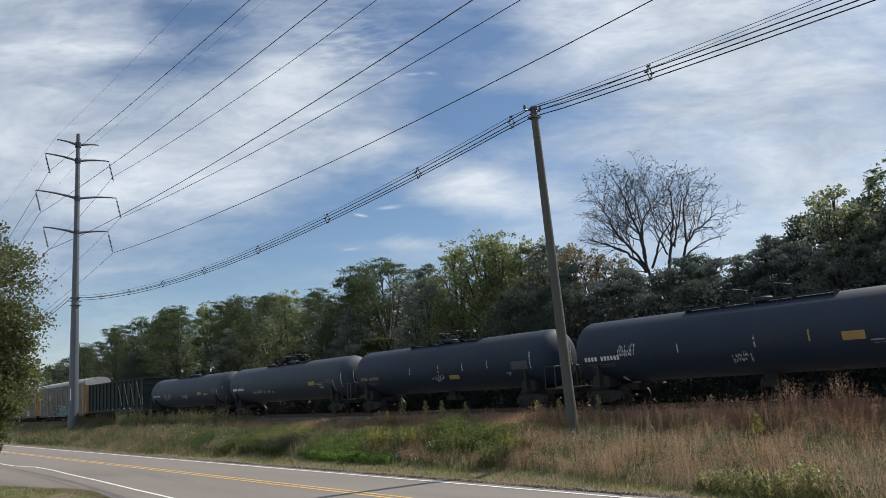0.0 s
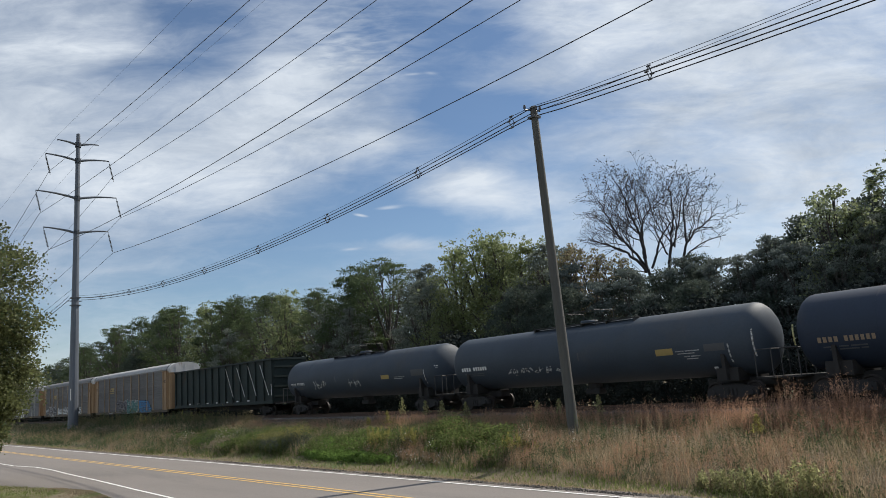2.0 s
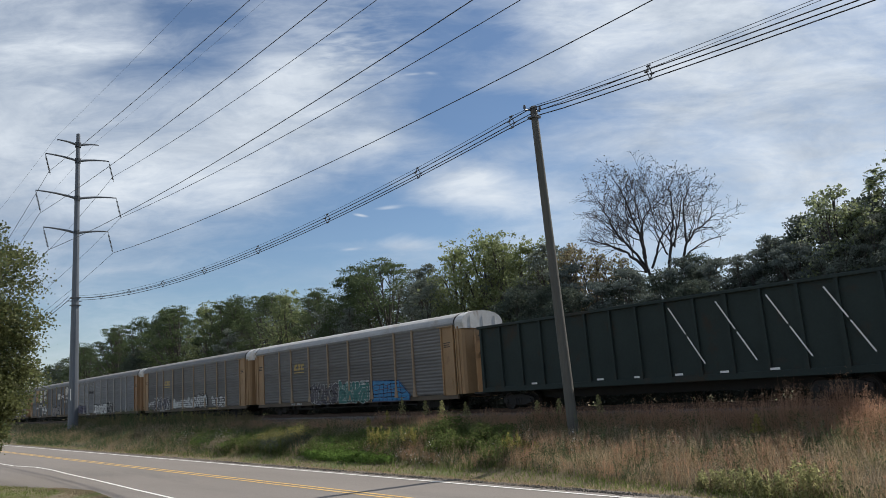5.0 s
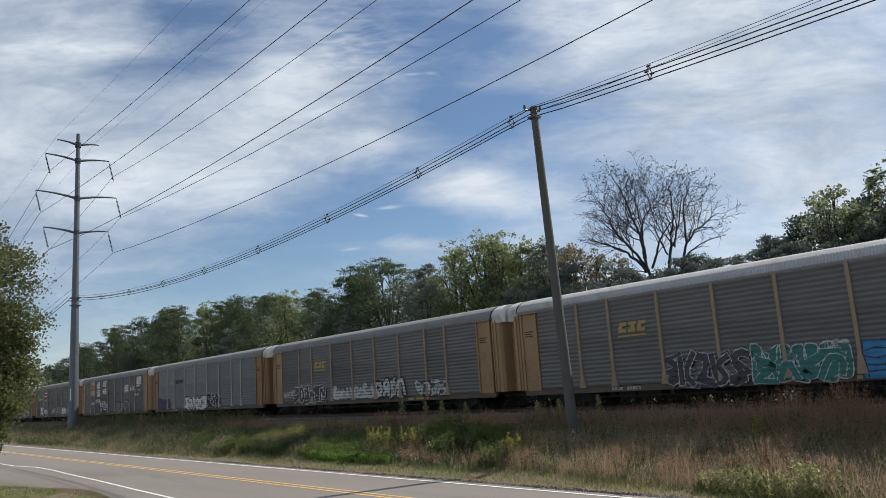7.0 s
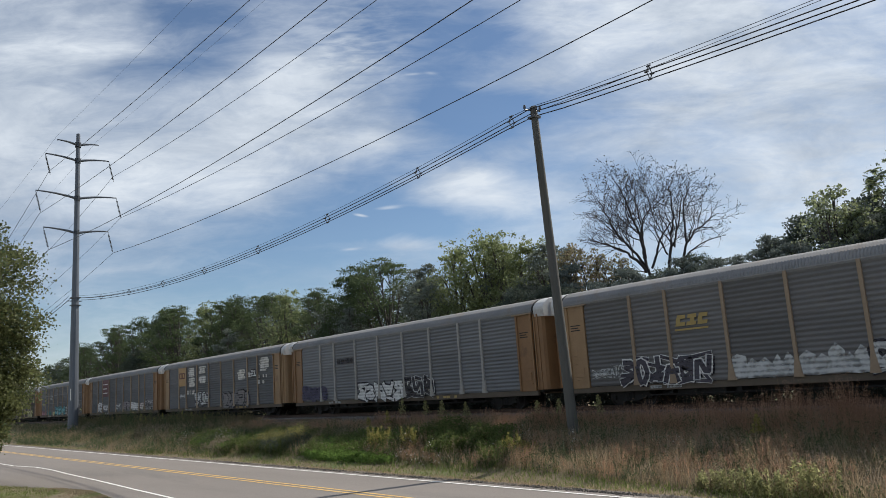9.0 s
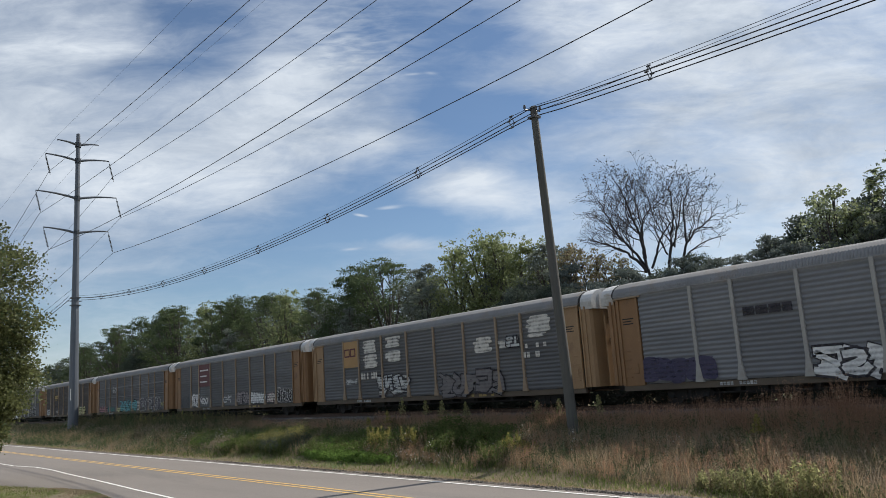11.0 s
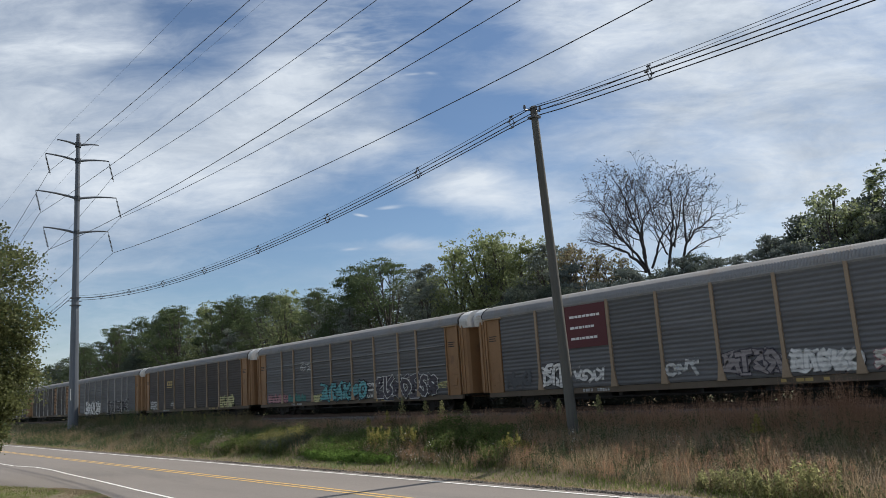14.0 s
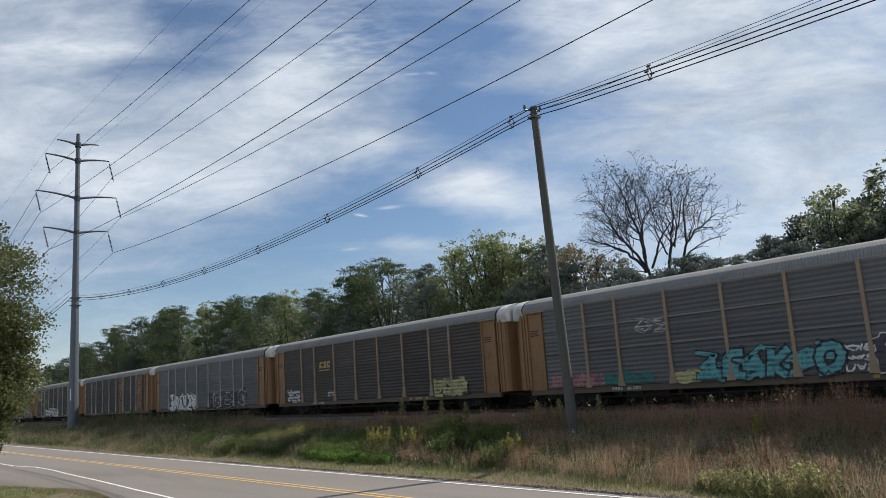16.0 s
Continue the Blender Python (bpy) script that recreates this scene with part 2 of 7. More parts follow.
LEAVES = {
    "green": mat("green_leaves", (0.075, 0.104, 0.052), 0.65, vary=0.35, scale=0.5, fine=3, bump=0, island=0.28, obj=0.15, leaf=0.5, spec=0.2),
    "olive": mat("olive_leaves", (0.088, 0.118, 0.056), 0.65, vary=0.35, scale=0.5, fine=3, bump=0, island=0.28, obj=0.15, leaf=0.5, spec=0.2),
    # tone of leaves in shade, put into the colour itself
    "deepwood": mat("shaded_green_leaves", (0.085, 0.107, 0.086), 0.7, vary=0.35, scale=0.5, fine=3, bump=0, island=0.28, obj=0.15, leaf=0.4, spec=0.15),
    # conifer needles; haze over the woods is lifted into this blue-green tone
    "spruce_haze": mat("blue_green_needles", (0.15, 0.178, 0.165), 0.75, vary=0.35, scale=0.5, fine=3, bump=0, island=0.28, obj=0.15, leaf=0.35, spec=0.2),
    "dark": mat("dark_green_leaves", (0.10, 0.122, 0.09), 0.65, vary=0.35, scale=0.5, fine=3, bump=0, island=0.28, obj=0.15, leaf=0.52, spec=0.2),
    "yard": mat("sunny_olive_leaves", (0.125, 0.14, 0.058), 0.6, vary=0.4, scale=0.5, fine=6, bump=0, island=0.45, leaf=0.5, spec=0.3),
    "frond": mat("light_green_fronds", (0.25, 0.29, 0.16), 0.6, vary=0.35, scale=0.5, fine=6, bump=0, island=0.4, leaf=0.6, spec=0.3),
    # brush leaves coloured near black: the shade below the trees is in the tone
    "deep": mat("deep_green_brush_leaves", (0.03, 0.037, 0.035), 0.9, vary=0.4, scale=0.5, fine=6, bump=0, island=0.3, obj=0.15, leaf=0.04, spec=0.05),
    # leaves paled to grey-green: veiling glare towards the sun is put into the colour
    "hazy": mat("grey_green_leaves", (0.20, 0.23, 0.20), 0.6, vary=0.35, scale=0.5, fine=3, bump=0, island=0.28, obj=0.15, leaf=0.6, spec=0.3),
    "light": mat("light_olive_leaves", (0.20, 0.235, 0.105), 0.6, vary=0.3, scale=0.4, fine=3, bump=0, island=0.3, obj=0.1, leaf=0.55, spec=0.25),
    "withered": mat("dark_withered_leaves", (0.085, 0.08, 0.06), 0.8, vary=0.3, scale=0.5, fine=4, bump=0, island=0.3, leaf=0.3, spec=0.1),
    "yellow": mat("yellowing_leaves", (0.30, 0.26, 0.15), 0.65, vary=0.3, scale=0.5, fine=6, bump=0, island=0.4, leaf=0.35, spec=0.2),
    "rust": mat("rusty_brown_leaves", (0.24, 0.175, 0.13), 0.7, vary=0.3, scale=0.5, fine=6, bump=0, island=0.4, leaf=0.3, spec=0.2),
}
W = {
    "tan": mat("dry_tan_grass", (0.35, 0.28, 0.19), 0.8, vary=0.3, scale=0.4, fine=4, bump=0, island=0.35, leaf=0.6, spec=0.2),
    "brown": mat("brown_dead_weeds", (0.325, 0.258, 0.168), 0.85, vary=0.3, scale=0.4, fine=4, bump=0, island=0.35, leaf=0.58, spec=0.2),
    "red": mat("reddish_bluestem", (0.395, 0.245, 0.165), 0.8, vary=0.3, scale=0.4, fine=4, bump=0, island=0.35, leaf=0.6, spec=0.2),
    "khaki": mat("khaki_weed_leaves", (0.185, 0.163, 0.092), 0.8, vary=0.3, scale=0.4, fine=4, bump=0, island=0.4, leaf=0.5, spec=0.2),
    "green": mat("green_weeds", (0.115, 0.15, 0.05), 0.75, vary=0.3, scale=0.4, fine=4, bump=0, island=0.45, leaf=0.66, spec=0.2),
    "lawn": mat("mown_grass", (0.16, 0.20, 0.06), 0.8, vary=0.4, scale=0.4, fine=4, bump=0, island=0.45, leaf=0.45, spec=0.2),
    "gold": mat("goldenrod", (0.30, 0.275, 0.09), 0.8, vary=0.3, scale=0.4, fine=4, bump=0, island=0.4, leaf=0.55, spec=0.2),
    "grey": mat("grey_brown_seedheads", (0.32, 0.265, 0.205), 0.85, vary=0.3, scale=0.6, fine=5, bump=0, island=0.4, leaf=0.55, spec=0.2),
    "lush": mat("lush_ground_ivy", (0.14, 0.225, 0.055), 0.7, vary=0.3, scale=0.6, fine=5, bump=0, island=0.4, leaf=0.66, spec=0.25),
    "pale": mat("pale_green_weeds", (0.33, 0.335, 0.165), 0.75, vary=0.3, scale=0.6, fine=4, bump=0, island=0.4, leaf=0.6, spec=0.2),
    "white": mat("white_aster_heads", (0.6, 0.58, 0.54), 0.85, vary=0.2, scale=1, fine=5, bump=0, island=0.3, leaf=0.4, spec=0.2),
}


# ---- mesh helpers ----
def link_mesh(name, verts, faces, material, parent=None, smooth=False):
    me = bpy.data.meshes.new(name)
    me.from_pydata(verts, [], faces)
    if smooth:
        me.polygons.foreach_set("use_smooth", [True] * len(me.polygons))
    me.materials.append(material)
    me.update()
    ob = new(name, me)
    if parent:
        ob.parent = parent
    return ob


def part(name, bm, material, parent=None, label="", smooth=False):
    me = bpy.data.meshes.new(name)
    bmesh.ops.recalc_face_normals(bm, faces=bm.faces)
    bm.to_mesh(me)
    bm.free()
    if smooth:
        me.polygons.foreach_set("use_smooth", [True] * len(me.polygons))
    me.materials.append(material)
    ob = new(name, me)
    if parent:
        ob.parent = parent
    return tagged(ob, label)


def again(src, parent, x=0.0, y=0.0, z=0.0, rz=0.0, name=None):
    """Another part on the same mesh."""
    ob = new(name or src.name.split(".")[0], src.data)
    ob.parent = parent
    ob.matrix_basis = pose(x, y, z, 0, 0, rz)
    return ob


def box(bm, x0, x1, y0, y1, z0, z1, bevel=0.0):
    v = [bm.verts.new(c) for c in ((x0, y0, z0), (x1, y0, z0), (x1, y1, z0), (x0, y1, z0), (x0, y0, z1), (x1, y0, z1), (x1, y1, z1), (x0, y1, z1))]
    fs = [bm.faces.new([v[i] for i in q]) for q in ((0, 3, 2, 1), (4, 5, 6, 7), (0, 1, 5, 4), (1, 2, 6, 5), (2, 3, 7, 6), (3, 0, 4, 7))]
    if bevel:
        es = list({e for f in fs for e in f.edges})
        bmesh.ops.bevel(bm, geom=es, offset=bevel, segments=1, affect="EDGES")
    return bm


def prism(bm, pts, y0, y1, axis="y"):
    """A polygon given in two axes, extruded along the third."""
    def at(a, b, c):
        return {"y": (a, c, b), "x": (c, a, b), "z": (a, b, c)}[axis]
    lo = [bm.verts.new(at(a, b, y0)) for a, b in pts]
    hi = [bm.verts.new(at(a, b, y1)) for a, b in pts]
    bm.faces.new(lo)
    bm.faces.new(hi[::-1])
    n = len(pts)
    for i in range(n):
        bm.faces.new((lo[i], lo[(i + 1) % n], hi[(i + 1) % n], hi[i]))
    return bm


def rod(bm, a, b, r0, r1=None, n=8):
    a, b = Vector(a), Vector(b)
    r1 = r0 if r1 is None else r1
    q = (b - a).to_track_quat("Z", "Y")
    rings = []
    for p, r in ((a, r0), (b, r1)):
        rings.append([bm.verts.new(p + q @ Vector((r * math.cos(2 * math.pi * i / n), r * math.sin(2 * math.pi * i / n), 0))) for i in range(n)])
    for i in range(n):
        bm.faces.new((rings[0][i], rings[0][(i + 1) % n], rings[1][(i + 1) % n], rings[1][i]))
    bm.faces.new(rings[0][::-1])
    bm.faces.new(rings[1])
    return bm


def lathe(bm, profile, axis="x", n=28):
    """Turn (position, radius) pairs about an axis."""
    rings = []
    for p, r in profile:
        ring = []
        for i in range(n):
            c, s = r * math.cos(2 * math.pi * i / n), r * math.sin(2 * math.pi * i / n)
            ring.append(bm.verts.new((p, c, s) if axis == "x" else (c, p, s) if axis == "y" else (c, s, p)))
        rings.append(ring)
    for a, b in zip(rings, rings[1:]):
        for i in range(n):
            bm.faces.new((a[i], a[(i + 1) % n], b[(i + 1) % n], b[i]))
    bm.faces.new(rings[0][::-1])
    bm.faces.new(rings[-1])
    return bm


def empty(name, label, category, group=""):
    ob = new(name)
    ob.empty_display_size = 0.3
    return tagged(ob, label, category, group)


class Tubes:
    """Many tapered tubes gathered in one mesh."""
    def __init__(self, n=5):
        self.n, self.v, self.f = n, [], []

    def run(self, pts, radii):
        n, start = self.n, len(self.v)
        for i, p in enumerate(pts):
            d = (pts[min(i + 1, len(pts) - 1)] - pts[max(i - 1, 0)])
            q = d.to_track_quat("Z", "Y")
            for k in range(n):
                a = 2 * math.pi * k / n
                self.v.append(p + q @ Vector((radii[i] * math.cos(a), radii[i] * math.sin(a), 0)))
        for i in range(len(pts) - 1):
            for k in range(n):
                a, b = start + i * n + k, start + i * n + (k + 1) % n
                self.f.append((a, b, b + n, a + n))

    def link(self, name, material, parent=None, smooth=True):
        return link_mesh(name, [tuple(p) for p in self.v], self.f, material, parent, smooth)


def leaf_quads(rng, centres, size, flat=0.0):
    """One folded, pointed leaf for each centre, turned at random."""
    n = len(centres)
    d = rng.normal(size=(n, 3))
    d[:, 2] *= (1.0 - flat)
    d /= np.linalg.norm(d, axis=1)[:, None] + 1e-9
    e = rng.normal(size=(n, 3))
    e -= (e * d).sum(1)[:, None] * d
    e /= np.linalg.norm(e, axis=1)[:, None] + 1e-9
    s = (size * rng.uniform(0.6, 1.35, n))[:, None]
    w = s * rng.uniform(0.28, 0.45, n)[:, None]
    v = np.stack([centres - d * s * 0.5, centres + e * w, centres + d * s * 0.5, centres - e * w], 1).reshape(-1, 3)
    f = np.arange(4 * n).reshape(-1, 4)
    return v, f


def leaf_tris(rng, centres, size):
    """A small pointed leaf for each centre."""
    n = len(centres)
    d = rng.normal(size=(n, 3))
    d /= np.linalg.norm(d, axis=1)[:, None] + 1e-9
    e = rng.normal(size=(n, 3))
    e -= (e * d).sum(1)[:, None] * d
    e /= np.linalg.norm(e, axis=1)[:, None] + 1e-9
    s = (size * rng.uniform(0.6, 1.35, n))[:, None]
    w = s * rng.uniform(0.2, 0.34, n)[:, None]
    v = np.stack([centres - d * s * 0.5 - e * w, centres - d * s * 0.4 + e * w, centres + d * s * 0.6], 1).reshape(-1, 3)
    return v, np.arange(3 * n).reshape(-1, 3)


def blades(rng, roots, height, width, lean, dirn=None):
    """One bent, tapering blade for each root."""
    n = len(roots)
    a = rng.uniform(0, 2 * np.pi, n)
    side = np.stack([np.cos(a), np.sin(a), np.zeros(n)], 1)
    b = rng.uniform(0, 2 * np.pi, n)
    bend = np.stack([np.cos(b), np.sin(b), np.zeros(n)], 1) * (lean * height * rng.uniform(0.2, 1.0, n))[:, None]
    up = np.array([0, 0, 1.0]) * height[:, None]
    w = side * width[:, None] * 0.5
    mid = roots + up * 0.55 + bend * 0.35
    tip = roots + up + bend
    v = np.stack([roots - w, roots + w, mid + w * 0.7, mid - w * 0.7, tip], 1).reshape(-1, 3)
    i = np.arange(n) * 5
    quads = np.stack([i, i + 1, i + 2, i + 3], 1)
    tris = np.stack([i + 3, i + 2, i + 4], 1)
    return v, quads.tolist() + tris.tolist()


# ---- ground, road, track bed ----
def lerp_table(table, x):
    for (x0, y0), (x1, y1) in zip(table, table[1:]):
        if x <= x1:
            return y0 + (y1 - y0) * max(0.0, (x - x0) / (x1 - x0))
    return table[-1][1]


BANK = [(-60, 2.0), (1.5, 1.95), (4.5, 0.9), (6.4, 0.1), (7.4, -0.03), (8.0, -0.06), (19.2, -0.06), (20.6, -0.10), (21.6, 0.05), (23.2, 0.55), (25.0, 1.0), (26.8, 1.38),
        (28.0, 1.58), (29.0, 1.62), (34.0, 1.6), (36.0, 1.2), (40.0, 1.0), (120.0, 2.0), (400.0, 4.0)]
TRACK_Y, RAIL_Z = 31.2, 2.05


def ground_z(x, y):
    z = lerp_table(BANK, y)
    if y > 20.6 or y < 8.0:
        k = min(1.0, abs(y - 20.6) / 1.5 if y > 20.6 else abs(8.0 - y) / 2.0)
        z += k * 0.16 * noise.noise((x * 0.17, y * 0.3, 0.0)) if y < 28.5 or y > 35 else 0.0
    return z


def build_ground():
    xs = [-4000, -2000, -1000, -600, -400] + [-300 + 6 * i for i in range(28)] + [-132 + 2.0 * i for i in range(76)] + [22 + 8 * i for i in range(12)] + [150, 250, 400, 800, 2000, 4000]
    ys = [-4000, -1500, -500, -150, -60, -20, -8, -3, 0, 1.5, 3, 4.5, 5.4, 6.4, 7.4, 8, 9.6, 14, 19.2, 20.0, 20.6, 21.1, 21.6, 22.2, 22.8, 23.4, 24.1, 25, 25.9, 26.8, 27.4, 28, 29, 31, 34, 35, 36, 38, 40, 46, 55, 70, 90, 120, 200, 400, 1000, 2500, 4500]
    verts = [(x, y, ground_z(x, y)) for y in ys for x in xs]
    n = len(xs)
    faces = [(j * n + i, j * n + i + 1, (j + 1) * n + i + 1, (j + 1) * n + i) for j in range(len(ys) - 1) for i in range(n - 1)]
    g = link_mesh("ground", verts, faces, M["soil"], smooth=True)
    tagged(g, "grassy earth bank and lawn beside the road", "ground", kind="structure")


def strip(name, material, centre, width, z, x0, x1, step=4.0, thick=0.0):
    """A ribbon along X; centre may be a table of (x, y)."""
    n = int((x1 - x0) / step)
    verts, faces = [], []
    for i in range(n + 1):
        x = x0 + (x1 - x0) * i / n
        c = centre if isinstance(centre, (int, float)) else lerp_table(centre, x)
        verts += [(x, c - width / 2, z - thick), (x, c - width / 2, z), (x, c + width / 2, z), (x, c + width / 2, z - thick)]
    for i in range(n):
        a, b = 4 * i, 4 * i + 4
        faces += [(a + 1, b + 1, b + 2, a + 2), (a, b, b + 1, a + 1), (a + 2, b + 2, b + 3, a + 3)]
    faces += [(0, 1, 2, 3), (4 * n + 3, 4 * n + 2, 4 * n + 1, 4 * n)]
    return link_mesh(name, verts, faces, material)


NEAR_LINE = [(-400, 11.3), (-67.5, 11.69), (-62.7, 11.75), (-58.8, 12.3), (-54.3, 12.3), (-49.5, 12.03), (-42.5, 11.79), (-35.7, 11.45), (-30.7, 11.25), (-20, 11.05), (60, 10.95)]
NEAR_EDGE = [(-400, 10.5), (-70, 10.3), (-62, 9.8), (-54, 8.6), (-47, 8.1), (-43.8, 9.1), (-41.5, 9.85), (-38.2, 10.35), (-33.6, 9.95), (-20, 9.9), (60, 9.9)]
LAWN_EDGE = [(-60, 8.2), (-54, 8.3), (-47.4, 8.2), (-44.9, 9.0), (-43.0, 9.35), (-41.3, 9.5), (-40.0, 9.5), (-38.6, 8.9), (-37.2, 8.0), (-35.0, 7.3), (-24.0, 6.5)]


def build_road():
    xs = [-2500, -800, -400, -200, -120] + [-100 + 2 * i for i in range(70)] + [60, 200, 800, 2500]
    verts, faces = [], []
    for i, x in enumerate(xs):
        e = lerp_table(NEAR_EDGE, x) + 0.12 * noise.noise((x * 0.6, 3.0, 0))
        f = 19.32 + 0.10 * noise.noise((x * 0.5, 9.0, 0)) + 0.05 * noise.noise((x * 2.1, 9.0, 0))
        verts += [(x, e, -0.12), (x, e, -0.055), (x, e + 0.45, -0.008), (x, 14.0, 0.0), (x, f, -0.01), (x, f, -0.12)]
        if i:
            a, b = 6 * (i - 1), 6 * i
            faces += [(a + k, b + k, b + k + 1, a + k + 1) for k in range(5)]
    road = link_mesh("road", verts, faces, M["asphalt"])
    tagged(road, "two-lane grey asphalt road with worn surface", "road", kind="structure")
    far = strip("edge_line", M["white_line"], 18.88, 0.13, 0.005, -400, 100)
    near = strip("edge_line", M["white_line"], NEAR_LINE, 0.13, 0.006, -200, 60, 1.0)
    for ob in (far, near):
        ob.parent = road
        tagged(ob, "painted white edge line")
    for y in (15.43, 15.77):
        ob = strip("centre_line", M["yellow_line"], y, 0.11, 0.005, -400, 100)
        ob.parent = road
        tagged(ob, "painted yellow centre line")
    g = strip("gravel_shoulder", M["gravel"], 19.62, 0.75, -0.03, -300, 80, 2.0, 0.06)
    tagged(g, "narrow grey gravel shoulder along the asphalt", "shoulder", kind="structure")


def build_track():
    profile = [(28.2, 1.50), (29.55, 1.84), (32.85, 1.84), (34.3, 1.5)]
    bm = bmesh.new()
    prism(bm, profile, -700, 300, "x")
    tagged(part("track_bed", bm, M["ballast"]), "raised bed of grey crushed stone under the rails", "ballast", kind="structure")
    track = tagged(empty("railway_track", "single railway track with rusty rails on wooden ties", "track"), kind="structure")
    for dy in (-0.7525, 0.7525):
        bm = bmesh.new()
        y = TRACK_Y + dy
        prism(bm, [(y - 0.07, 1.87), (y + 0.07, 1.87), (y + 0.02, 1.9), (y + 0.02, 1.99), (y + 0.037, 2.0), (y + 0.037, 2.05), (y - 0.037, 2.05), (y - 0.037, 2.0), (y - 0.02, 1.99), (y - 0.02, 1.9)], -700, 300, "x")
        part("rail", bm, M["rail"], track)
    bm = bmesh.new()
    box(bm, -0.115, 0.115, TRACK_Y - 1.3, TRACK_Y + 1.3, 1.72, 1.87, 0.01)
    first = part("tie", bm, M["tie"], track)
    first.location.x = -110.0
    for i in range(1, 260):
        again(first, track, x=-110.0 + 0.5 * i)
    bm = bmesh.new()
    prism(bm, [(28.72, 1.70), (28.86, 1.70), (28.82, 1.84), (28.76, 1.84)], -63.0, -46.5, "x")
    tagged(part("spare_rail", bm, M["rail"]), "rusty spare rail lying on the ballast shoulder", "rail")


def stones(name, label, material, rng, pts, size):
    """Loose angular stones."""
    n = len(pts)
    base = np.array([(1, 0, 0), (-1, 0, 0), (0, 1, 0), (0, -1, 0), (0, 0, 0.8), (0, 0, -0.8)], float)
    tri = np.array([(0, 2, 4), (2, 1, 4), (1, 3, 4), (3, 0, 4), (2, 0, 5), (1, 2, 5), (3, 1, 5), (0, 3, 5)])
    s = size * rng.uniform(0.5, 1.5, (n, 1, 1)) * rng.uniform(0.6, 1.3, (n, 6, 1))
    a = rng.uniform(0, 6.28, n)
    c, q = np.cos(a)[:, None], np.sin(a)[:, None]
    v = base[None] * s
    v = np.stack([v[..., 0] * c - v[..., 1] * q, v[..., 0] * q + v[..., 1] * c, v[..., 2]], -1) + pts[:, None]
    f = (tri[None] + (np.arange(n) * 6)[:, None, None]).reshape(-1, 3)
    ob = link_mesh(name, v.reshape(-1, 3).tolist(), f.tolist(), material)
    return tagged(ob, label, "stones", kind="stuff")


def build_stones():
    rng = np.random.default_rng(4)
    n = 5000
    x = -90 * rng.random(n) ** 1.5
    pts = np.stack([x, 19.55 + rng.normal(size=n) * 0.16, np.full(n, -0.02)], 1)
    stones("loose_gravel", "loose dark gravel along the asphalt edge", M["gravel"], rng, pts, 0.035)
    n = 1500
    x = -9 - 36 * rng.random(n) ** 1.2
    pts = np.stack([x, 19.5 + rng.normal(size=n) * 0.13, np.full(n, -0.01)], 1)
    stones("asphalt_crumbs", "dark crumbled asphalt along the road's broken edge", M["clod"], rng, pts[(np.sin(x * 1.9) + np.sin(x * 0.7 + 1)) > -0.2], 0.035)
    n = 1800
    x = rng.uniform(-42.0, -33.0, n)
    y = np.interp(x, [p[0] for p in NEAR_EDGE], [p[1] for p in NEAR_EDGE]) - np.abs(rng.normal(size=n)) * 0.5
    stones("dirt_crumbs", "brown dirt and gravel at the asphalt's broken edge", M["soil"], rng, np.stack([x, y, np.full(n, -0.05)], 1), 0.035)
    n = 10000
    x = 2 - 100 * rng.random(n) ** 1.3
    y = rng.uniform(28.0, 30.2, n)
    z = np.interp(y, [28.0, 28.2, 29.55, 30.3], [1.58, 1.60, 1.84, 1.84])
    stones("ballast_stones", "crushed grey stone on the track shoulder", M["ballast"], rng, np.stack([x, y, z], 1), 0.05)


build_ground()
build_road()
build_track()
build_stones()


